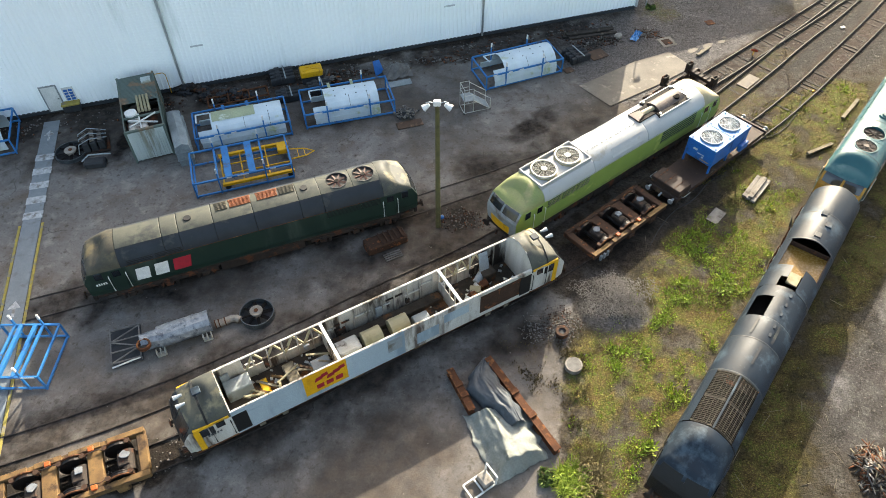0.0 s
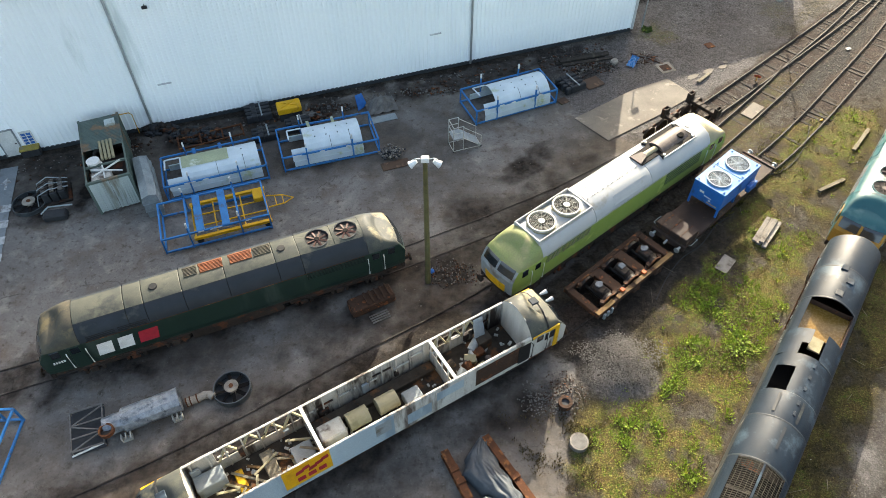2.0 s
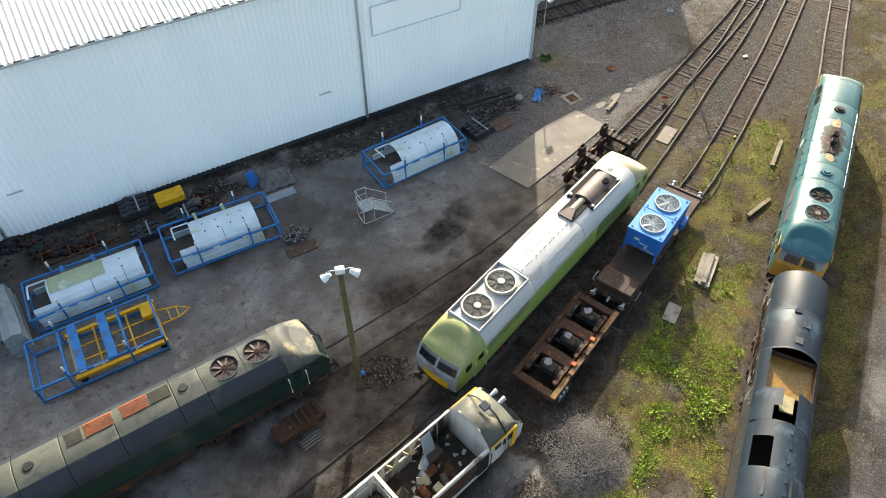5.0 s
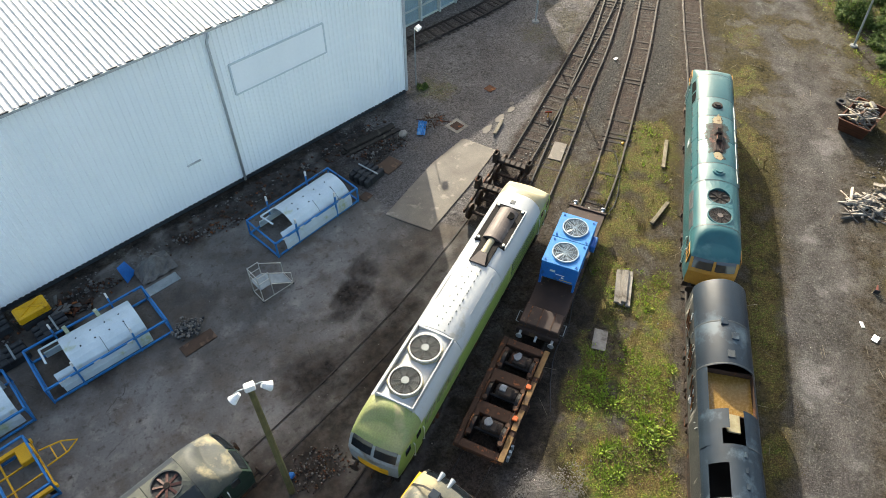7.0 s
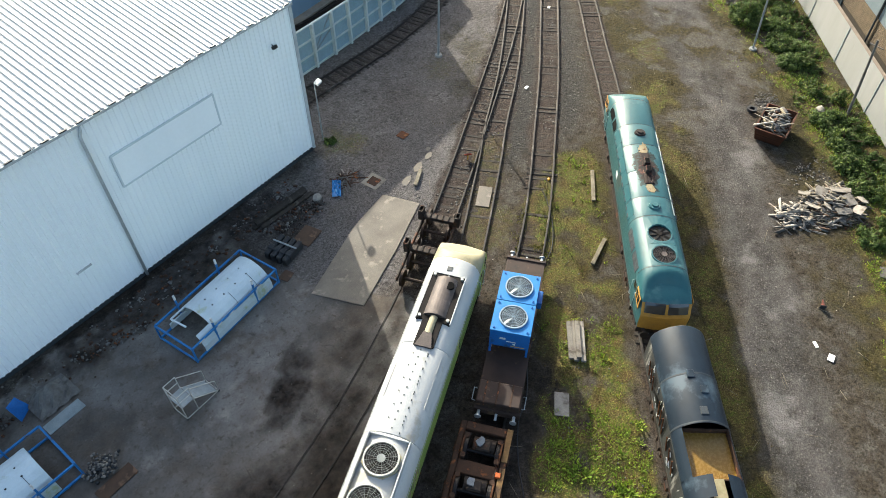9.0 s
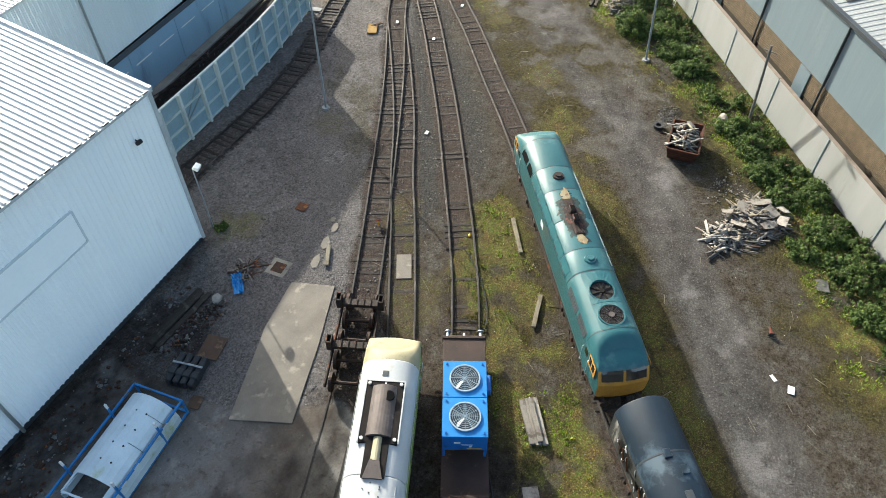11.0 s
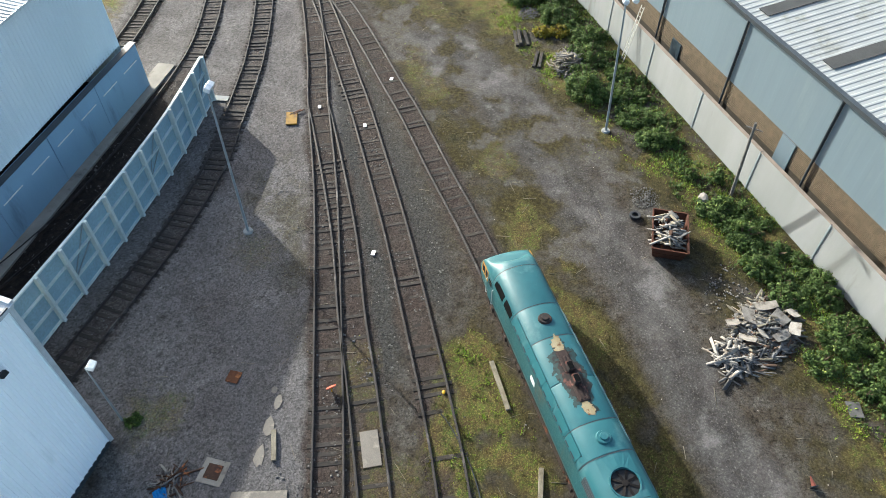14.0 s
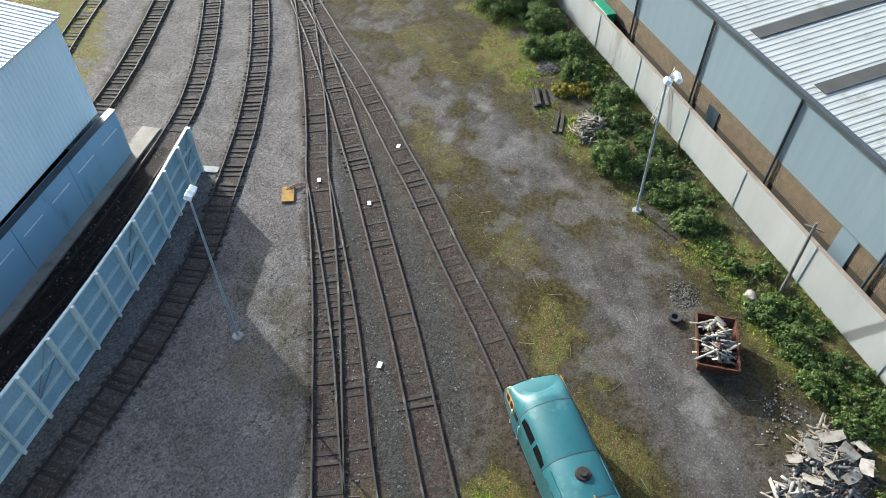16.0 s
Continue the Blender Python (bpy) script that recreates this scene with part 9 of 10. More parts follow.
def elbow_pipe():
    t = thing("elbow_pipe", on(-12.0, 21.9, 24, 0), "rusty flanged elbow pipe lying on tarmac", "pipe")
    b = bm_new()
    tube(b, [(-0.55, 0, 0.24), (0, 0, 0.24), (0.35, 0.05, 0.24), (0.6, -0.05, 0.24), (0.75, -0.25, 0.22)], 0.2, 12)
    part("pipe", b, M["scrap_white"], t)
    for x in (-0.55, -0.35, -0.02):
        b = bm_new()
        rod(b, (x - 0.03, 0, 0.25), (x + 0.03, 0, 0.25), 0.25, 14)
        part("flange", b, M["rusty"], t)


elbow_pipe()


def lattice_frame():
    t = thing("lattice_frame", on(-17.07, 20.4, 20, 0), "grey steel lattice frame lying on dark tarmac", "steel frame")
    b = bm_new()
    for a, c in (((-.75, -1.1), (.75, -1.1)), ((-.75, 1.1), (.75, 1.1)), ((-.75, -1.1), (-.75, 1.1)), ((.75, -1.1), (.75, 1.1)), ((-.75, -1.1), (.75, -.4)), ((-.75, .3), (.75, -.4)), ((-.75, .3), (.75, 1.0)), ((-.75, -.4), (.75, -.4)), ((-.75, .3), (.75, .3))):
        bar(b, (*a, 0.3), (*c, 0.3), 0.06)
    for x in (-.75, .75):
        for y in (-1.1, 1.1):
            bar(b, (x, y, 0), (x, y, .3), 0.06)
    part("lattice", b, M["scrap_grey"], t)
    b = bm_new()
    box(b, -.8, .8, -1.2, 1.2, 0.02, 0.06)
    part("tray", b, M["rubber"], t)


lattice_frame()


def dropped_tank():
    t = thing("underframe_tank", on(-3.5, 27.75, 27, 0), "brown oily equipment case lying beside the track", "equipment case")
    b = bm_new()
    box(b, -1.3, 1.3, -0.5, 0.5, 0.02, 0.62, bev=0.08)
    part("case", b, M["rust_dark"], t)
    for k in range(5):
        b = bm_new()
        x = -0.3 + k * 0.33
        box(b, x - 0.05, x + 0.05, -0.45, 0.45, 0.6, 0.72)
        part("rib", b, M["rust_dark"], t)
    t2 = thing("slatted_grating", on(-3.0, 26.85, 27, 0), "pale slatted grating lying on the yard", "grating")
    for k in range(4):
        b = bm_new()
        bar(b, (-0.55, -0.25 + k * 0.16, 0.05), (0.55, -0.25 + k * 0.16, 0.05), 0.08, 0.05)
        part("slat", b, M["scrap_grey"], t2)


dropped_tank()


def cab_engines():
    t = thing("engine_part", on(-24.2, 37.0, 22, 0), "grey ribbed engine block beside the fan", "engine part")
    for k in range(3):
        b = bm_new()
        box(b, -0.75 + k * 0.5, -0.32 + k * 0.5, -0.8, 0.6, 0.1, 0.85, bev=0.05)
        part("cylinder_block", b, M["rubber"], t)
        for q in range(3):
            b = bm_new()
            box(b, -0.68 + k * 0.5, -0.40 + k * 0.5, -0.7 + q * 0.42, -0.4 + q * 0.42, 0.85, 1.0, bev=0.03)
            part("cylinder_cover", b, M["scrap_white" if k == 1 else "scrap_grey"], t)
    for q in range(5):
        b = bm_new()
        tube(b, [(-1.1, -0.9 + q * .35, 0.2), (-0.9, -0.8 + q * .3, 0.9), (-0.2, -0.6 + q * .25, 1.05 + .05 * q), (0.9, -0.4 + q * .2, 0.8)], 0.035, 6)
        part("pipe", b, M["steel_dark" if q % 2 else "galv"], t)
    b = bm_new()
    box(b, -0.9, 0.9, -1.0, 0.8, 0, 0.15, bev=0.03)
    part("skid", b, M["steel_dark"], t)
    t2 = thing("engine_part", on(-23.5, 34.9, 10, 0), "dark oily engine part with hoses", "engine part")
    b = bm_new()
    box(b, -0.7, 0.7, -0.35, 0.35, 0, 0.5, bev=0.1)
    part("casting", b, M["rubber"], t2)
    b = bm_new()
    tube(b, [(-0.9, 0.2, 0.3), (-0.4, 0.45, 0.6), (0.5, 0.4, 0.62), (1.0, 0.5, 0.5)], 0.05, 6)
    part("hose", b, M["galv"], t2)


cab_engines()


def red_frames():
    t = thing("rusty_frame", on(-15.2, 42.0, 18, 0), "rust-red steel frame leaning among scrap", "steel frame")
    b = bm_new()
    for y in (-0.5, 0.6):
        bar(b, (-2.2, y, 0.3), (2.2, y, 0.5), 0.1)
    for x in (-2.2, -0.7, 0.8, 2.2):
        bar(b, (x, -0.5, 0.3), (x, 0.6, 0.45), 0.1)
    bar(b, (-2.1, -0.5, 0), (-2.1, -0.5, 0.3), 0.08)
    bar(b, (2.1, 0.6, 0), (2.1, 0.6, 0.5), 0.08)
    part("frame", b, M["rusty"], t)


red_frames()


def wall_tarp():
    t = thing("tarpaulin", on(-3.6, 45.7, 18, 0), "grey tarpaulin bundle against the shed wall", "tarpaulin")
    b = bm_new()
    n = 9
    g = [[b.verts.new((-1.1 + 2.2 * i / n, -0.9 + 1.8 * j / n, max(0.03, 0.75 * math.exp(-((i - 4.5) / 3) ** 2 - ((j - 5) / 3) ** 2) + 0.12 * math.sin(i * 2.1 + j) * math.cos(j * 1.7)))) for i in range(n + 1)] for j in range(n + 1)]
    for j in range(n):
        for i in range(n):
            b.faces.new((g[j][i], g[j][i + 1], g[j + 1][i + 1], g[j + 1][i]))
    part("cloth", b, M["scrap_grey"], t)
    t2 = thing("blue_board", Matrix.Translation((-4.9, 45.4, 0.0)) @ pose(0, 0, 0, 0, 0, 40), "blue board leaning beside the tarpaulin", "board")
    b = bm_new()
    plate(b, [(-0.4, 0, 0), (0.5, 0.15, 0), (0.35, 0.5, 0.9), (-0.35, 0.35, 1.1)], (0.0, 0.04, 0.02))
    part("board", b, M["blue"], t2)


wall_tarp()


def grass_tarp():
    """A crumpled sheet over scrap between two rusty girders."""
    for pts, lab in (([(2.35, 19.45), (5.5, 14.3)], "long rusty steel girder in the grass edge"), ([(0.35, 18.75), (1.45, 16.4)], "short rusty steel girder beside the tarpaulin")):
        (x0, y0), (x1, y1) = pts
        m = on((x0 + x1) / 2, (y0 + y1) / 2, math.degrees(math.atan2(y1 - y0, x1 - x0)), 0)
        L = math.hypot(x1 - x0, y1 - y0) / 2
        t = thing("steel_girder", m, lab, "girder", "rusty girders")
        b = bm_new()
        box(b, -L, L, -0.03, 0.03, 0.05, 0.4)
        box(b, -L, L, -0.19, 0.19, 0.4, 0.46)
        box(b, -L, L, -0.19, 0.19, 0.0, 0.05)
        part("girder", b, M["rusty"], t)
        for k in range(2):
            b = bm_new()
            x = -L * 0.2 + k * L * 0.5
            box(b, x - 0.15, x + 0.15, -0.22, 0.22, 0.46, 0.55, bev=0.02)
            part("lug", b, M["rusty"], t)
    t = thing("tarpaulin", Matrix(), "grey-green tarpaulin draped like a tent over scrap", "tarpaulin")

    def cloth(nx_, ny_, fx, label, mat):
        b = bm_new()
        g = [[b.verts.new(fx(i / nx_, j / ny_)) for i in range(nx_ + 1)] for j in range(ny_ + 1)]
        for j in range(ny_):
            for i in range(nx_):
                b.faces.new((g[j][i], g[j][i + 1], g[j + 1][i + 1], g[j + 1][i]))
        ob = part("cloth", b, M[mat], t, label, smooth=True)
        return ob

    def ridged(x, y, z):
        return 1 - abs(noise.noise(Vector((x, y, z)))) * 2

    def blend(a, c, u):
        return a[0] + (c[0] - a[0]) * u, a[1] + (c[1] - a[1]) * u

    def pale(u, v):
        # hem, ridge, shoulder and hem again, from the short girder across to the long one
        lx, ly = blend((0.95, 16.3), (2.45, 12.75), u)
        rx, ry = blend((4.15, 16.6), (5.05, 14.05), u)
        wob = 0.22 * noise.noise(Vector((u * 6, v * 2, 5)))
        x = lx + (rx - lx) * v + wob * (1 - 2 * v)
        y = ly + (ry - ly) * v + 0.3 * noise.noise(Vector((v * 5, 0.3, 1))) * (0.3 + abs(u - 0.5))
        crest = 0.36 + 0.04 * math.sin(u * 5)
        top = (0.62 + 0.42 * u) * min(1.0, 6.5 * (1 - u))
        z = top * np.interp(v, (0, 0.12, crest, 0.74, 0.86, 1), (0.02, 0.12, 1.0, 0.66, 0.42, 0.04))
        side = 1.6 if v < crest else 0.7
        fold = 0.055 * ridged(u * 1.0 + v * 2.2, v * 5 - u * 1.5, 3) + 0.02 * ridged(u * 5, v * 9, 9)
        pull = 0.03 * math.sin(26 * math.atan2(v - crest, u + 0.25))
        return (x, y, max(0.02, z + (fold - 0.03) * side + pull * (1 - min(1, 2 * abs(v - crest)))))

    spine = ((2.2, 19.5, 0.22, 0.15), (1.95, 18.7, 0.75, 0.42), (2.0, 17.95, 0.95, 0.6), (2.65, 17.1, 0.8, 0.72), (3.2, 16.4, 0.66, 0.8), (3.65, 15.55, 0.5, 0.74))

    def darkc(u, v):
        q = min(u * 5, 4.999)
        k = int(q)
        cx, cy, w, h = (a + (c - a) * (q - k) for a, c in zip(spine[k], spine[k + 1]))
        off = (v - 0.5) * 2 * w * (1 + 0.25 * noise.noise(Vector((u * 9, v * 3, 2))))
        x, y = cx + 0.85 * off, cy + 0.45 * off
        z = h * (1 - (2 * v - 1) ** 2) ** 0.6 + 0.12 + 0.1 * ridged(v * 3.2 + u, u * 2.2, 7) + 0.05 * ridged(v * 8, u * 5, 4)
        return (x, y, max(0.02, z))
    cloth(80, 76, pale, "", "tarp")
    cloth(70, 44, darkc, "dark grey crumpled end of the sheet", "tarp_dark")
    t3 = thing("scrap_chassis", on(1.65, 12.7, 35, 0), "white broken metal frame lying on tarmac", "scrap")
    b = bm_new()
    for a, c in (((-.6, -.4, .1), (.7, -.4, .1)), ((-.6, .4, .1), (.7, .4, .1)), ((-.6, -.4, .1), (-.6, .4, .1)), ((0, -.4, .1), (0, .4, .1)), ((.7, -.4, .1), (.7, .4, .1)), ((.7, -.4, .1), (.75, -.4, .8)), ((.7, .4, .1), (.75, .4, .8)), ((.75, -.4, .8), (.75, .4, .8))):
        bar(b, a, c, 0.07)
    part("frame", b, M["white_paint"], t3)
    b = bm_new()
    box(b, 0.1, 0.65, -0.35, 0.35, 0.1, 0.45, bev=0.06)
    part("casting", b, M["scrap_white"], t3)


grass_tarp()


def concrete_ring(x, y, r, mat, label, hole):
    t = thing("manhole_ring", on(x, y, 0, ground_height(x, y)), label, "manhole ring")
    b = bm_new()
    ring(b, (0, 0, 0), r * hole, r, 0, 0.3, 26)
    part("ring", b, M[mat], t)
    b = bm_new()
    rod(b, (0, 0, 0.02), (0, 0, 0.31 if hole > 0.6 else 0.22), r * hole + 0.01, 18)
    part("fill", b, M["scrap_grey" if hole > 0.6 else "rubber"], t)


concrete_ring(6.88, 19.12, 0.46, "scrap_white", "pale round concrete lid at the grass edge", 0.8)
concrete_ring(6.5, 21.2, 0.36, "rust_dark", "dark old manhole ring in rubble", 0.55)


def scrap_skip():
    t = thing("scrap_skip", on(44.4, 37.55, 21, 0), "rusty skip heaped with pale boards and scrap", "skip")
    b = bm_new()
    lo = [(-1.3, -0.85), (1.3, -0.85), (1.3, 0.85), (-1.3, 0.85)]
    hi = [(-1.7, -1.05), (1.7, -1.05), (1.7, 1.05), (-1.7, 1.05)]
    loft(b, [[(x, y, 0.05) for x, y in lo], [(x, y, 1.15) for x, y in hi]], True)
    loft(b, [[(x * 0.96, y * 0.95, 1.15) for x, y in hi], [(x * 0.96, y * 0.95, 0.1) for x, y in lo]], True)
    b.faces.new([b.verts.new((x, y, 0.05)) for x, y in lo])
    part("bin", b, M["skip_orange"], t)
    b = bm_new()
    for (x0, y0), (x1, y1) in zip(hi, hi[1:] + hi[:1]):
        bar(b, (x0, y0, 1.15), (x1, y1, 1.15), 0.09)
    part("rim", b, M["skip_orange"], t)
    r = np.random.RandomState(31)
    for c, lo, hi, wide, mt, lab in ((46, 0.5, 1.5, 0.12, "scrap_white", "pale broken boards"), (40, 0.3, 0.8, 0.2, "scrap_grey", "grey broken pieces"), (26, 0.3, 1.0, 0.12, "timber", "old timber offcuts"), (14, 0.3, 0.6, 0.3, "rust_dark", "rusty scrap")):
        q = r.rand(c)
        pos = np.stack([r.uniform(-1.15, 1.3, c), r.uniform(-.75, .75, c), 0.7 + 0.6 * q], -1)
        pos[:, 2] += 0.25 * np.cos(pos[:, 1] * 1.6)
        dims = np.stack([r.uniform(lo, hi, c), r.uniform(0.4, 1.3, c) * wide, r.uniform(0.02, 0.06, c)], -1)
        tagged(lumps("scrap", pos, dims, r.normal(1.2, 0.7, c), r.uniform(-0.3, 0.3, (c, 2)), M[mt], t), lab)
    b = bm_new()
    box(b, -1.5, 1.5, -0.9, 0.9, 0.55, 0.65)
    part("scrap_base", b, M["rust_dark"], t)


M["skip_orange"] = surface("skip_orange", rgb("58311e"), rgb("3a2115"), 1.4, 0.75, 0, 0.1, 18, rgb("442a1d"), 0.2, 1.2)
scrap_skip()


def tyre(x, y):
    t = thing("old_tyre", on(x, y, 0, 0.02), "old black tyre lying by the gravel track", "tyre")
    b = bm_new()
    ring(b, (0, 0, 0), 0.2, 0.36, 0, 0.2, 20)
    part("tyre", b, M["rubber"], t)


tyre(45.5, 40.1)


def bag(x, y, s, mat, label, nm="white_sack"):
    t = thing(nm, on(x, y, 30, 0), label, "sack")
    b = bm_new()
    bmesh.ops.create_icosphere(b, subdivisions=2, radius=1)
    for v in b.verts:
        n = 1 + 0.25 * noise.noise(v.co * 1.7)
        v.co = Vector((v.co.x * s * n, v.co.y * s * 0.8 * n, max(-0.02, v.co.z * s * 0.7 * n + s * 0.5)))
    part("sack", b, M[mat], t)


bag(49.4, 37.0, 0.42, "scrap_white", "white sack lying by the bushes")
bag(-0.1, 29.95, 0.2, "blue", "small blue drum by the lamp post", "blue_drum")
bag(14.5, 50.6, 0.35, "scrap_white", "pale bag among wall debris")
bag(28.05, 43.2, 0.12, "yellow", "small yellow marker beside the rail", "yellow_marker")


def disc_marker(x, y):
    t = thing("marker_board", on(x, y, 30, 0.05), "faded red octagonal marker board between the rails", "marker")
    b = bm_new()
    rod(b, (0, 0, 0.35), (0.03, 0.02, 0.38), 0.27, 8)
    part("board", b, M["marker_red"], t)
    b = bm_new()
    bar(b, (0, 0, -0.1), (0, 0, 0.36), 0.05)
    part("stake", b, M["yellow"], t)


M["marker_red"] = surface("marker_red", rgb("c0583e"), rgb("a84a34"), 3, 0.6)
disc_marker(24.9, 48.05)
for sx, sy, sl, sw, sa in ((22.9, 49.95, 0.9, 0.4, 30), (21.65, 49.4, 1.2, 0.5, 35), (20.2, 48.65, 1.3, 0.5, 30), (23.3, 50.6, 0.5, 0.3, 50)):
    t = thing("broken_slab", on(sx, sy, sa, 0.0), "cracked buff concrete slab flush with the gravel", "slab", "flush slabs")
    b = bm_new()
    plate(b, [(sl * 0.52 * math.cos(q) * (0.9 + 0.35 * noise.noise(Vector((q * 2, sx, sy)))), sw * 0.6 * math.sin(q) * (0.9 + 0.35 * noise.noise(Vector((q * 2, sy, sx)))), 0) for q in np.linspace(0, 5.9, 7)], (0, 0, 0.012))
    part("sheet", b, M["concrete"], t)
for sx, sy in ((18.42, 49.95),):
    flat_thing("concrete_collar", on(sx, sy, 20, 0.0), (1.25, 1.25), "walk_concrete", "pale concrete collar round a drain cover", "concrete collar", 0.012)


M["marker_dull"] = surface("marker_dull", rgb("6a3328"), rgb("4c2a22"), 3, 0.8)


def traffic_cone():
    t = thing("traffic_cone", on(33.45, 26.0, 0, 0) @ pose(0, 0, 0.12, 0, 80, 40), "fallen dull red traffic cone on gravel", "traffic cone")
    b = bm_new()
    rod(b, (0, 0, 0.03), (0, 0, 0.5), 0.12, 12, 0.025)
    part("cone", b, M["marker_dull"], t)
    b = bm_new()
    box(b, -0.16, 0.16, -0.16, 0.16, 0, 0.035)
    part("base", b, M["rubber"], t)


traffic_cone()


M["ochre_steel"] = surface("ochre_steel", rgb("8f6c24"), rgb("765a22"), 2, 0.8, 0, 0.1, 20, rgb("5a4526"), 0.2, 2)


def point_machine():
    t = thing("point_motor_cover", on(40.9, 65.25, 40, 0), "yellow point motor cover beside the switch", "point motor")
    b = bm_new()
    box(b, -0.75, 0.75, -0.42, 0.42, 0.0, 0.12, bev=0.03)
    part("cover", b, M["ochre_steel"], t)
    for y in (-0.12, 0.14):
        b = bm_new()
        bar(b, (0.4, y, 0.12), (0.95, y - 0.8, 0.12), 0.06)
        part("rod", b, M["steel_dark"], t)


point_machine()


def blue_rag():
    t = thing("blue_sheet", on(16.0, 50.7, 60, 0.02), "crumpled blue sheet by the shed wall", "sheet")
    b = bm_new()
    n = 8
    g = [[b.verts.new((-0.8 + 1.6 * i / n, -0.3 + 0.6 * j / n, 0.1 + 0.16 * noise.noise(Vector((i * 0.9, j * 0.8, 2))))) for i in range(n + 1)] for j in range(n + 1)]
    for j in range(n):
        for i in range(n):
            b.faces.new((g[j][i], g[j][i + 1], g[j + 1][i + 1], g[j + 1][i]))
    part("cloth", b, M["blue_bright"], t)


blue_rag()


def cable(pts, label):
    t = thing("cable", Matrix(), label, "cable")
    b = bm_new()
    line = spline(pts, 0.25)
    tube(b, [(x, y, max(0.05, ground_height(x, y) + 0.04)) for x, y, h in line], 0.03, 5)
    part("cable", b, M["rubber"], t)


cable([(12.6, 27.6), (13.6, 29.2), (14.8, 30.6), (16.2, 31.6), (17.6, 33.2), (18.6, 33.9)], "black cable trailing across damp ground")
cable([(22.4, 37.6), (24.0, 38.4), (25.5, 40.0), (26.6, 41.8), (27.0, 42.8)], "black cable looping over the grass")


def green_bin(x, y):
    t = thing("green_skip", on(x, y, 51, 0), "green metal bin behind the boundary wall", "bin")
    b = bm_new()
    box(b, -1.2, 1.2, -0.42, 0.42, 0.1, 3.0, bev=0.05)
    part("body", b, M["green_bin"], t)
    b = bm_new()
    box(b, -1.25, 1.25, -0.46, 0.46, 3.0, 3.1, bev=0.03)
    part("lid", b, M["green_bin"], t)


M["green_bin"] = surface("green_bin", rgb("1f7a5c"), rgb("196a50"), 1, 0.5)
wdir = unit(WH_A, WH_B)
for s in (52.4, 55.6):
    q = Vector(WH_A) + wdir * s + Vector((wdir.y, -wdir.x)) * 0.66
    green_bin(q.x, q.y)


def grit_bin():
    t = thing("grit_bin", on(-27.2, 41.0, 18, 0), "yellow-lidded dark grit bin by the shed door", "bin")
    b = bm_new()
    box(b, -0.6, 0.6, -0.35, 0.35, 0, 0.55, bev=0.05)
    part("body", b, M["rubber"], t)
    b = bm_new()
    box(b, -0.64, 0.64, -0.4, 0.4, 0.55, 0.72, bev=0.06)
    part("lid", b, M["paint_yellow"], t)
    t2 = thing("yellow_hoop", on(-21.0, 42.9, 18, 0), "thin yellow tubular hoop beside the container", "hoop")
    b = bm_new()
    tube(b, [(-0.5, 0, 0), (-0.5, 0, 1.6), (-0.35, 0, 1.8), (0.35, 0, 1.8), (0.5, 0, 1.6), (0.5, 0, 0)], 0.03, 6)
    part("tube", b, M["yellow"], t2)


grit_bin()


def wall_ladder():
    q = Vector(WH_A) + wdir * 40.7 + Vector((-wdir.y, wdir.x)) * 0.5
    t = thing("ladder", on(q.x, q.y, math.degrees(math.atan2(wdir.y, wdir.x)), 0), "pale metal ladder leaning on the boundary wall", "ladder")
    for x in (-0.2, 0.2):
        b = bm_new()
        bar(b, (x, 0.3, 0), (x, -0.5, 4.6), 0.05)
        part("stile", b, M["wire"], t)
    for k in range(14):
        b = bm_new()
        f = (k + 0.5) / 14
        bar(b, (-0.2, 0.3 - 0.8 * f, 4.6 * f), (0.2, 0.3 - 0.8 * f, 4.6 * f), 0.03)
        part("rung", b, M["wire"], t)


wall_ladder()
heap("debris_heap", -9.0, 44.6, 2.2, 0.5, 0.3, 60, ["rust_dark", "steel_dark", "scrap_grey"], 51, "dark scrap strewn along the shed wall", "scrap", True)
heap("debris_heap", 0.0, 47.3, 2.6, 0.6, 0.12, 120, ["rust_dark", "scrap_grey"], 52, "dirt and scrap along the shed wall", "scrap", False, (0.04, 0.14))
heap("debris_heap", 12.6, 50.0, 2.4, 1.0, 0.18, 160, ["rust_dark", "steel_dark", "scrap_grey"], 53, "dark debris near the shed timbers", "scrap", False, (0.04, 0.18))
heap("debris_heap", 17.0, 51.2, 1.0, 0.8, 0.2, 40, ["rust_dark", "scrap_grey"], 54, "brushwood and debris beside the blue sheet", "scrap", True, (0.06, 0.15))
heap("stone_scatter", 9.8, 23.5, 2.6, 2.0, 0.35, 3600, ["ballast_stone", "ballast_stone"], 55, "low heap of loose grey ballast stones", "ballast heap", False, (0.025, 0.06))
heap("stone_scatter", 5.4, 21.6, 1.6, 1.3, 0.06, 260, ["ballast_stone", "scrap_grey"], 56, "scattered grey stones on dark ground", "stones", False, (0.03, 0.08))
heap("stone_scatter", 13.0, 48.6, 3.0, 2.0, 0.03, 220, ["scrap_grey", "scrap_grey"], 58, "loose grey chips near the shed wall", "stones", False, (0.02, 0.06))

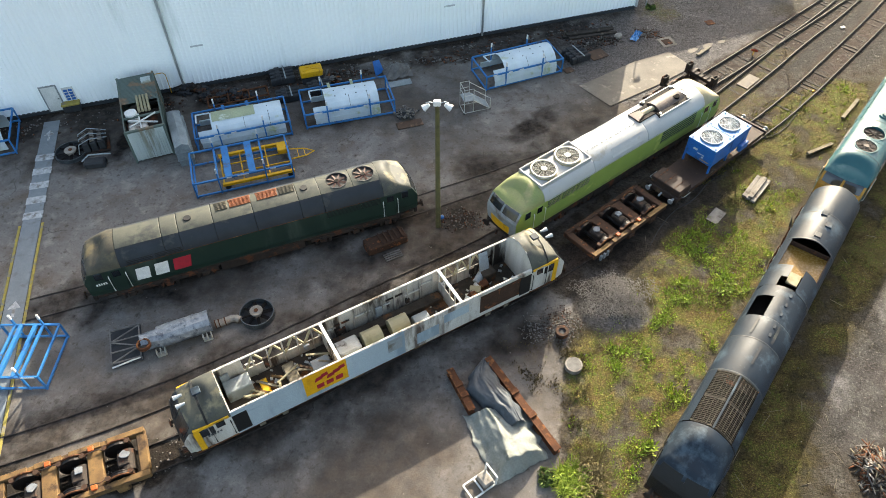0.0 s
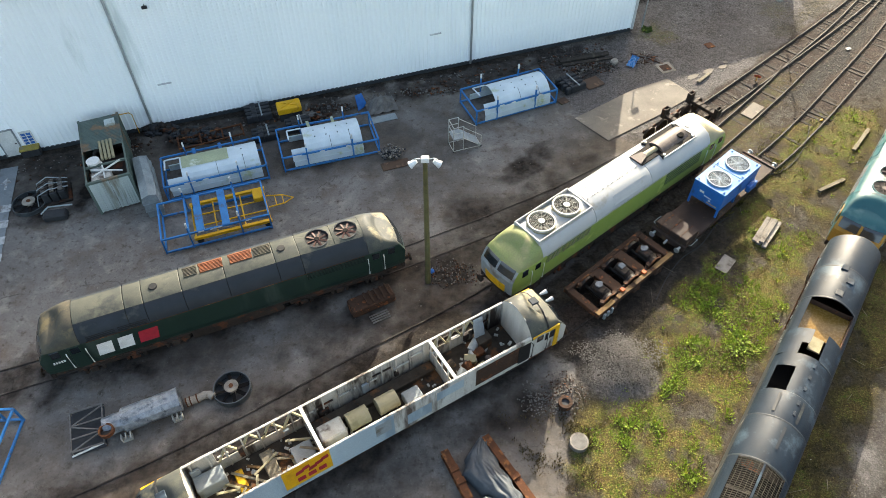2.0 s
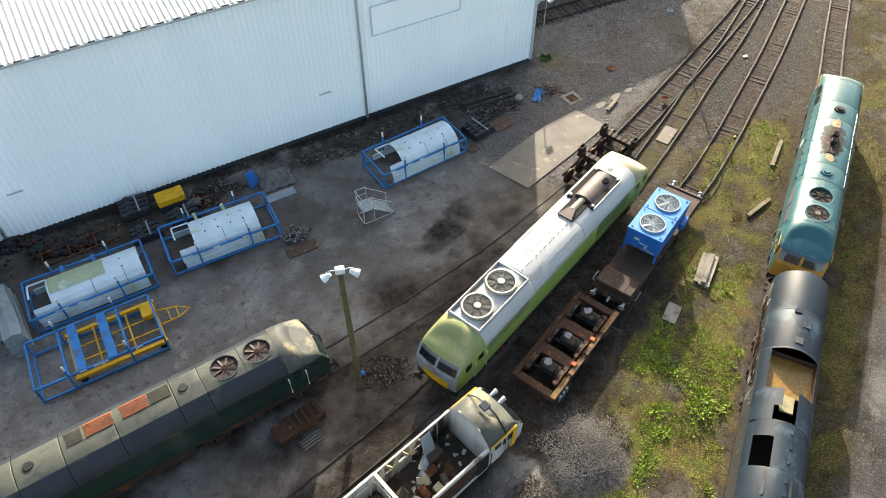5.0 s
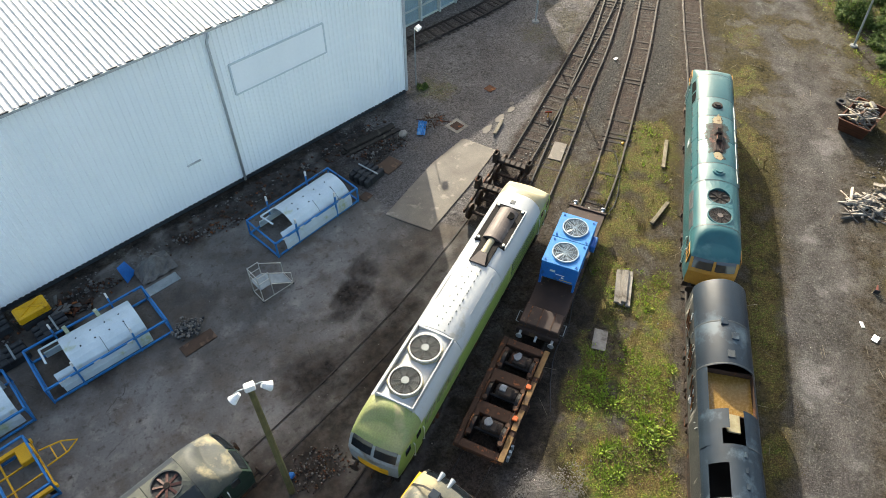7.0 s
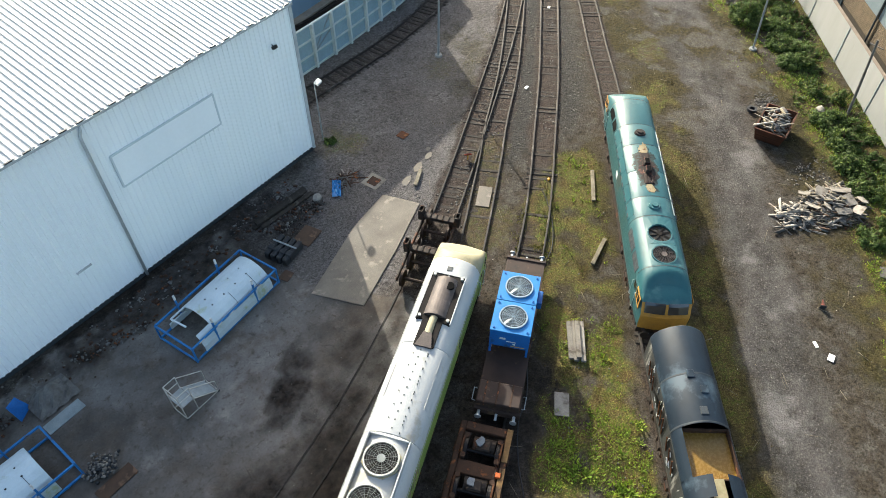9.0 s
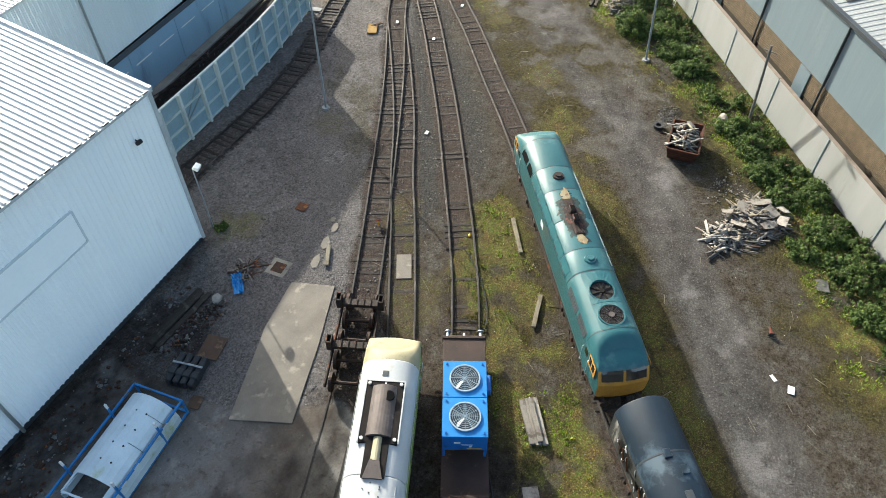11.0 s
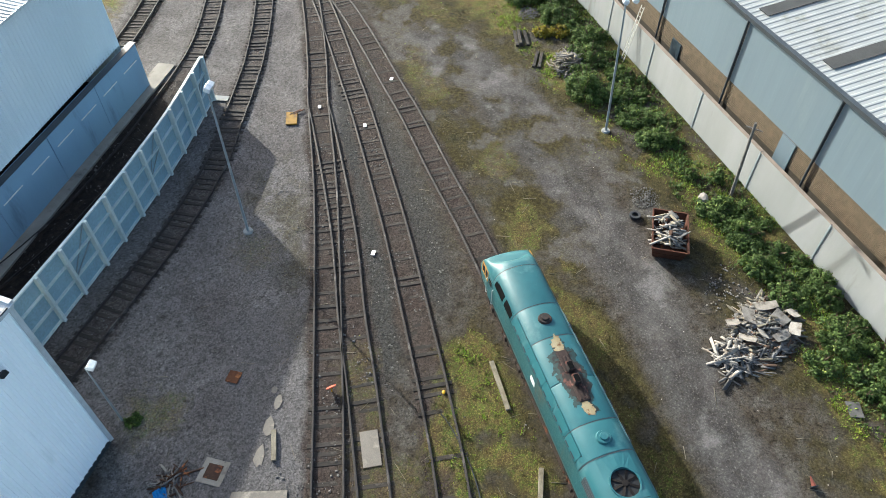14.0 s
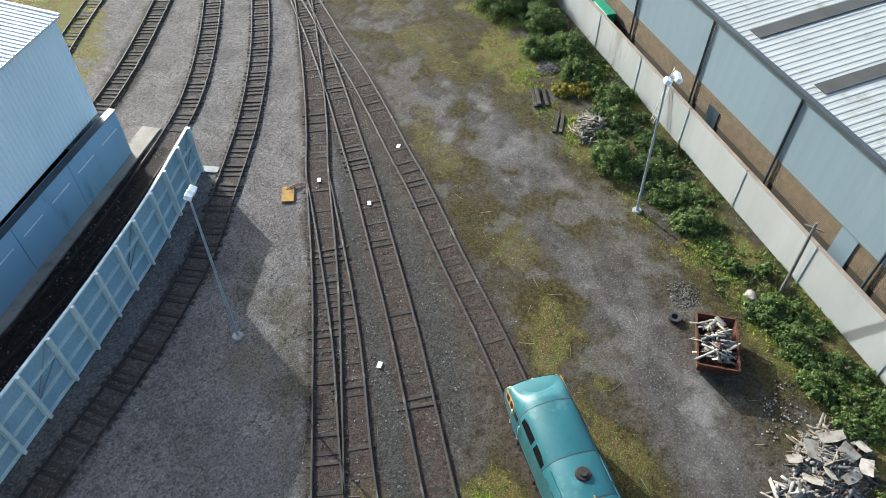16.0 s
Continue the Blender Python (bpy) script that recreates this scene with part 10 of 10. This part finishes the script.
# ---- plants ----
def leaf_material(name, a, b, c):
    m = surface(name, a, b, 1.6, 0.7, 0, 0.0, 30, c, 0.12, 3.0)
    n = m.node_tree.nodes
    geo = n.new("ShaderNodeNewGeometry")
    hv = n.new("ShaderNodeHueSaturation")
    r = n.new("ShaderNodeMapRange")
    r.inputs[3].default_value, r.inputs[4].default_value = 0.55, 1.45
    link = m.node_tree.links.new
    link(geo.outputs["Random Per Island"], r.inputs[0])
    link(r.outputs[0], hv.inputs["Value"])
    bs = n["Principled BSDF"]
    src = bs.inputs["Base Color"].links[0].from_socket
    link(src, hv.inputs["Color"])
    link(hv.outputs[0], bs.inputs["Base Color"])
    tl = n.new("ShaderNodeBsdfTranslucent")
    link(hv.outputs[0], tl.inputs["Color"])
    ms = n.new("ShaderNodeMixShader")
    ms.inputs[0].default_value = 0.38
    link(bs.outputs[0], ms.inputs[1])
    link(tl.outputs[0], ms.inputs[2])
    link(ms.outputs[0], n["Material Output"].inputs["Surface"])
    return m


M["leaf"] = leaf_material("leaf", rgb("586c33"), rgb("3d5226"), rgb("84904a"))
M["leaf_yellow"] = leaf_material("leaf_yellow", rgb("8f801e"), rgb("6d6a1f"), rgb("545d23"))
M["grass_green"] = leaf_material("grass_green", rgb("869a32"), rgb("6c882b"), rgb("9b973f"))
M["grass_olive"] = leaf_material("grass_olive", rgb("6b682a"), rgb("545323"), rgb("786c40"))
M["grass_dry"] = leaf_material("grass_dry", rgb("706744"), rgb("564d34"), rgb("867c5a"))
M["grass_moss"] = leaf_material("grass_moss", rgb("4b4223"), rgb("38311a"), rgb("5c5030"))
M["twig"] = surface("twig", rgb("5a4a38"), None, 4, 0.9)


def ground_at(arr, x, y):
    i = np.clip(np.searchsorted(GX, x) - 1, 0, nx - 2)
    j = np.clip(np.searchsorted(GY, y) - 1, 0, ny - 2)
    return arr[j, i]


def tufts(name, spots, mat, label, blades, size, cat="grass", spread=0.12, leafy=False, thin=0.16):
    """Many small tufts, each a few bent blades or leaves, in one object."""
    r = np.random.RandomState(len(spots))
    sp = np.repeat(np.asarray(spots, float), blades, axis=0)
    n = len(sp)
    s = sp[:, 3]
    a = r.uniform(0, 6.283, n)
    ca, sa = np.cos(a), np.sin(a)
    q = r.uniform(0, spread, n) * s
    bx, by, z = sp[:, 0] + q * ca, sp[:, 1] + q * sa, sp[:, 2]
    h = size * s * r.uniform(0.6, 1.2, n)
    lean = h * r.uniform(0.3, 1.1, n)
    w = h * (0.30 if leafy else thin)
    row = lambda u, v, dz: np.stack([bx + ca * u - sa * v, by + sa * u + ca * v, z + dz], -1)
    v = np.stack([row(0, w * .5, -0.02), row(0, -w * .5, -0.02), row(lean * .5, -w * .6, h * .7), row(lean * .5, w * .6, h * .7), row(lean, 0, h * .8)], 1)
    loops = (np.arange(n)[:, None] * 5 + np.array([0, 1, 2, 3, 3, 2, 4])[None]).reshape(-1)
    starts = (np.arange(n)[:, None] * 7 + np.array([0, 4])[None]).reshape(-1)
    ob = raw_mesh(name, v.reshape(-1, 3), loops, starts, mat)
    return tagged(ob, label, cat, kind="stuff")


def scatter(n, test, box_, seed, lo=0.6, hi=1.4):
    r = np.random.RandomState(seed)
    x0, x1, y0, y1 = box_
    x, y = r.uniform(x0, x1, n), r.uniform(y0, y1, n)
    w = test(x, y)
    out = np.stack([x, y, ground_at(PZ, x, y), r.uniform(lo, hi, n) * (0.6 + 0.6 * np.minimum(w, 1))], -1)
    return out[r.rand(n) < w]


GREENISH = np.clip((fbm(PX, PY, 2.0, 211, 4) - 0.44) * 7, 0, 1)
DRYISH = np.clip((fbm(PX, PY, 1.7, 231, 4) - 0.52) * 7, 0, 1)
CLUMPY = np.clip((fbm(PX, PY, 0.9, 251, 3) - 0.5) * 8, 0, 1)
midmask = soft(mid_d, 0.6)
gm = grass * midmask
other = grass * (1 - midmask)
g_ = ground_at
side_of_road = lambda x, y: (x - 40) * 0.78 - (y - 30) * 0.62 > -2
MID = (3, 34, 6, 45)
tufts("grass_tufts", scatter(80000, lambda x, y: g_(gm, x, y) * np.maximum(0.05, g_(GREENISH, x, y)) * np.where(y < 33, 1.0, 0.35), MID, 41), M["grass_green"], "bright green weeds and grass tufts", 4, 0.085, leafy=True)
tufts("weed_clumps", scatter(44000, lambda x, y: g_(gm, x, y) * g_(CLUMPY, x, y) * (0.15 + 0.85 * g_(GREENISH, x, y)) * np.where(y < 31, 1.0, 0.22), MID, 61, 0.5, 1.5), M["grass_green"], "clumps of bright yellow-green weeds", 9, 0.15, "weeds", spread=0.2, leafy=True)
tufts("grass_tufts", scatter(80000, lambda x, y: g_(gm, x, y) * (0.8 - 0.4 * g_(GREENISH, x, y)), MID, 42), M["grass_olive"], "olive mossy grass between the tracks", 4, 0.06)
tufts("grass_tufts", scatter(60000, lambda x, y: g_(gm, x, y) * np.maximum(0.06, g_(DRYISH, x, y)), MID, 43), M["grass_dry"], "dry straw-coloured grass", 4, 0.11)
tufts("grass_tufts", scatter(80000, lambda x, y: g_(other, x, y) * (0.4 + 0.5 * g_(GREENISH, x, y)), (5, 72, 4, 75), 44), M["grass_moss"], "sparse olive grass along the gravel track", 3, 0.08)
tufts("grass_tufts", scatter(95000, lambda x, y: g_(other, x, y) * g_(GREENISH, x, y) * np.where(side_of_road(x, y), 1, 0.03), (28, 72, 12, 70), 45), M["grass_green"], "green weeds along the boundary wall", 4, 0.12, leafy=True)
tufts("grass_tufts", scatter(90000, lambda x, y: g_(dryveg, x, y) * (0.25 + 0.5 * g_(DRYISH, x, y)), (5, 72, 4, 80), 46), M["grass_dry"], "dry grass stalks along the gravel track", 3, 0.09)
tufts("grass_tufts", scatter(60000, lambda x, y: g_(dryveg, x, y) * g_(CLUMPY, x, y) * 0.8, (5, 72, 4, 80), 62), M["grass_moss"], "dark olive moss and low weeds by the gravel track", 5, 0.09, spread=0.16, leafy=True)
near_c = lambda x, y: np.min([np.hypot(x - p[0], y - p[1]) for p in LINES["c"][120:200:3]], axis=0)
tufts("weed_clumps", scatter(9000, lambda x, y: g_(CLUMPY, x, y) * (0.15 + 0.7 * g_(DRYISH, x, y)) * np.clip(1.6 - np.hypot((x - 6.3) / 2.6, (y - 18.4) / 3.4), 0, 1), (3, 10, 14, 23), 91), M["grass_moss"], "brown low weeds at the edge of the tarmac", 5, 0.09, "weeds", spread=0.16, leafy=True)
tufts("track_weeds", scatter(26000, lambda x, y: np.maximum(0, 0.5 - np.abs(near_c(x, y) - 0.9)) * 1.5 * (0.3 + g_(CLUMPY, x, y)), (17, 32, 33, 50), 47), M["grass_olive"], "yellow-green weeds along the rails", 4, 0.12, "weeds", leafy=True)
wall_off = lambda x, y: (x - WH_A[0]) * -wdir.y + (y - WH_A[1]) * wdir.x
wall_near = lambda x, y: np.maximum(0.0, 1 - np.abs(wall_off(x, y) - 2.2) / 3.2)
tufts("verge_herbs", scatter(150000, lambda x, y: wall_near(x, y) * (0.12 + 0.88 * g_(GREENISH, x, y)) * (0.35 + 0.65 * g_(CLUMPY, x, y)), (33, 74, 12, 72), 48, 0.4, 1.6), M["leaf"], "dense green herbs and nettles along the wall", 5, 0.2, "weeds", spread=0.2, leafy=True)
tufts("verge_grass", scatter(100000, lambda x, y: wall_near(x, y) * (0.15 + 0.5 * g_(DRYISH, x, y)), (33, 74, 12, 72), 63, 0.5, 1.5), M["grass_green"], "rough pale grass among the herbs by the wall", 4, 0.22, "grass", spread=0.2, thin=0.09)
tufts("verge_grass", scatter(30000, lambda x, y: wall_near(x, y) * (0.1 + 0.5 * g_(DRYISH, x, y)), (33, 74, 12, 72), 64, 0.5, 1.5), M["grass_dry"], "dead straw stalks among the herbs by the wall", 4, 0.26, "grass", spread=0.22, thin=0.07)
tufts("long_grass", [(5.9 + random.uniform(-.5, .5), 12.8 + random.uniform(-.6, .6), 0, random.uniform(.8, 1.3)) for _ in range(90)], M["grass_green"], "clump of long bright grass", 16, 0.5, spread=0.25, thin=0.045)
tufts("long_grass", [(7.0 + random.uniform(-.5, .5), 13.2 + random.uniform(-.8, .8), 0, random.uniform(.8, 1.3)) for _ in range(70)], M["grass_dry"], "clump of long dead grass", 16, 0.5, spread=0.25, thin=0.045)


def loose_pieces(name, spots, lo, hi, flat, mat, label, cat, long=0.0):
    """Loose stones or sticks strewn over the ground."""
    r = np.random.RandomState(len(spots) + 3)
    c = len(spots)
    size = r.uniform(lo, hi, c) * spots[:, 3]
    L = r.uniform(0.4, 1.0, c) * long if long else size
    dims = np.stack([L, size * 0.8, size * flat], -1)
    pos = spots[:, :3] + np.array([0, 0, 0.012])
    ob = lumps(name, pos, dims, r.uniform(0, 6.283, c), r.uniform(-0.15, 0.15, (c, 2)) * (0.2 if long else 1), mat)
    return tagged(ob, label, cat)


loose_pieces("loose_stones", scatter(42000, lambda x, y: g_(gravel, x, y) * (1 - g_(road, x, y)) * (0.12 + 0.5 * g_(CLUMPY, x, y)), (8, 66, 40, 84), 71, 0.5, 1.5), 0.035, 0.09, 0.5, M["ballast_stone"], "loose grey ballast stones on the gravel", "stones")
loose_pieces("loose_stones", scatter(16000, lambda x, y: (0.1 + 0.6 * g_(CLUMPY, x, y)) * (1 - g_(yard, x, y)) * np.clip(g_(road, x, y) * 0.3 + g_(dryveg, x, y) * 0.4, 0, 1), (5, 66, 6, 72), 72, 0.5, 1.5), 0.03, 0.08, 0.5, M["scrap_grey"], "pale stones and crumbs along the gravel track", "stones")
loose_pieces("loose_stones", scatter(9000, lambda x, y: 0.5 * g_(gm, x, y) * g_(DRYISH, x, y) + 0.05 * g_(gm, x, y), MID, 73, 0.5, 1.5), 0.03, 0.1, 0.5, M["ballast_stone"], "grey stones showing through the grass", "stones")
wall_strip = lambda x, y, w: np.maximum(0, 1 - np.abs((y - WALLA[1]) - (x - WALLA[0]) * 0.321 + w) / (w * 0.9))
loose_pieces("wall_rubble", scatter(16000, lambda x, y: wall_strip(x, y, 1.7) * (0.12 + 0.8 * g_(CLUMPY, x, y)), (-34, 14, 36, 55), 75, 0.5, 1.6), 0.04, 0.13, 0.5, M["scrap_grey"], "grey rubble and crumbs along the shed wall", "rubble")
loose_pieces("wall_rubble", scatter(9000, lambda x, y: wall_strip(x, y, 2.0) * (0.1 + 0.7 * g_(GREENISH, x, y)), (-34, 14, 36, 55), 76, 0.5, 1.6), 0.05, 0.2, 0.4, M["rust_dark"], "dark rusty crumbs along the shed wall", "rubble")
loose_pieces("yard_chips", scatter(9000, lambda x, y: g_(yard, x, y) * (0.01 + 0.22 * g_(grime, x, y) * g_(CLUMPY, x, y)), (-30, 12, 10, 44), 77, 0.5, 1.5), 0.02, 0.07, 0.4, M["scrap_grey"], "small chips and grit on the tarmac", "grit")
loose_pieces("loose_stones", scatter(9000, lambda x, y: np.maximum(0, 1 - np.abs(y - 15.0 - (x + 12) * 0.44) / 1.5) * 0.6, (-34, -11, 4, 17), 78, 0.5, 1.6), 0.03, 0.08, 0.5, M["ballast_stone"], "loose stones along the yard track", "stones")
loose_pieces("dry_sticks", scatter(2600, lambda x, y: 0.10 + 0.25 * g_(dryveg, x, y) - g_(yard, x, y), (6, 66, 8, 66), 74), 0.02, 0.045, 0.8, M["timber"], "dry sticks and stalks strewn on rough ground", "sticks", 1.0)


def bush(x, y, r, h, seed, mat="leaf", label="dense green bush against the boundary wall"):
    """Stems, and a crown of small leaf clumps with an uneven outline."""
    rnd = random.Random(seed)
    t = thing("bush", on(x, y, rnd.uniform(0, 360), ground_height(x, y)), label, "bush", "bushes by the wall")
    b = bm_new()
    tips = []
    for i in range(7):
        a = rnd.uniform(0, 6.283)
        rr = r * rnd.uniform(.3, .85)
        hh = h * rnd.uniform(.55, 1.0)
        p = Vector((rr * math.cos(a), rr * math.sin(a), hh))
        mid = Vector((p.x * .4, p.y * .4, hh * .55))
        rod(b, (0, 0, 0), mid, 0.045, 5, 0.03)
        rod(b, mid, p, 0.03, 5, 0.012)
        tips += [p, mid]
    part("branchwork", b, M["twig"], t)
    rs = np.random.RandomState(seed)
    k = int(26 + r * 24)
    ang, rad = rs.uniform(0, 6.283, k), rs.rand(k) ** 0.6 * r * 0.95
    lobe = np.stack([rad * np.cos(ang), rad * np.sin(ang), h * rs.uniform(0.1, 0.85, k) * (1 - 0.6 * rad / r)], -1)
    size = rs.uniform(0.07, 0.22, k) * r
    n = int(2000 * r * r + 700)
    pick = rs.randint(0, k, n)
    d = rs.normal(0, 1, (n, 3)) + np.array([0, 0, 0.3])
    d /= np.linalg.norm(d, axis=1)[:, None]
    p = lobe[pick] + d * (size[pick] * rs.uniform(0.45, 1.7, n))[:, None]
    p[:, 2] = np.where(p[:, 2] < 0.05, rs.uniform(0.05, 0.3, n), p[:, 2])
    nrm = d + np.stack([rs.uniform(-.7, .7, n), rs.uniform(-.7, .7, n), rs.uniform(-.1, 1.1, n)], -1)
    nrm /= np.linalg.norm(nrm, axis=1)[:, None]
    u = np.cross(nrm, rs.normal(0, 1, (n, 3)))
    u /= np.linalg.norm(u, axis=1)[:, None] + 1e-9
    v = np.cross(nrm, u)
    s = (rs.uniform(0.035, 0.1, n))[:, None]
    verts = np.stack([p - u * s, p - v * s * 0.6 + nrm * 0.02, p + u * s * 1.2 - nrm * 0.02, p + v * s * 0.6 + nrm * 0.02], 1).reshape(-1, 3)
    ob = raw_mesh("crown", verts, np.arange(n * 4), np.arange(0, n * 4, 4), M[mat], t)
    del ob["kind"]
    return t


wnrm = Vector((-wdir.y, wdir.x))
rb = random.Random(77)
for i in range(46):
    s = 8 + i * 0.98
    q = Vector(WH_A) + wdir * s + wnrm * rb.uniform(0.7, 3.4)
    # the growth thins out where the wall shows bare
    if 28.5 < s < 30.5 or rb.random() < 0.22:
        continue
    big = 1.0 if s < 34 or s > 41 else 0.8
    bush(q.x, q.y, rb.uniform(0.5, 1.05) * big, rb.uniform(0.6, 1.5) * big, 200 + i)
for i in range(40):
    s = 9 + i * 1.1
    q = Vector(WH_A) + wdir * s + wnrm * rb.uniform(1.0, 4.2)
    if not 24 < s < 29:
        bush(q.x, q.y, rb.uniform(0.4, 0.8), rb.uniform(0.35, 0.8), 300 + i, "leaf", "low green scrub in front of the boundary wall")
for i, (x, y, r, h, mt) in enumerate([(55.6, 48.6, 1.7, 2.2, "leaf"), (57.6, 49.6, 1.2, 1.5, "leaf"), (62.6, 54.2, 0.9, 0.9, "leaf_yellow"), (61.6, 55.4, 0.8, 0.8, "leaf_yellow"), (64.6, 55.6, 1.6, 1.6, "leaf"), (66.8, 57.6, 1.9, 2.2, "leaf"), (65.8, 59.8, 1.6, 1.5, "leaf"), (69.5, 61.5, 2.0, 2.4, "leaf"), (60.6, 50.4, 1.3, 1.2, "leaf"), (62.8, 51.6, 1.5, 1.5, "leaf"), (44.2, 30.2, 1.1, 0.8, "leaf"), (42.9, 26.9, 1.3, 0.9, "leaf"), (40.6, 27.4, 0.9, 0.6, "leaf"), (45.6, 32.2, 1.2, 0.9, "leaf"), (47.6, 33.8, 1.3, 1.0, "leaf"), (49.0, 36.0, 1.2, 1.1, "leaf"), (41.2, 24.2, 1.2, 0.8, "leaf"), (53.2, 42.2, 1.2, 0.7, "leaf"), (55.0, 44.4, 1.3, 0.8, "leaf"), (56.8, 46.4, 1.2, 0.9, "leaf"), (38.2, 22.2, 1.2, 0.8, "leaf"), (4.9, 13.1, 0.5, 0.5, "leaf"), (18.1, 55.2, 0.4, 0.25, "leaf"), (70, 66, 2.2, 2.6, "leaf"), (72.5, 64.0, 2.2, 2.8, "leaf")]):
    bush(x, y, r, h, 400 + i, mt, "yellow-flowered weeds in the verge" if mt == "leaf_yellow" else "green bush growing on the rough verge")
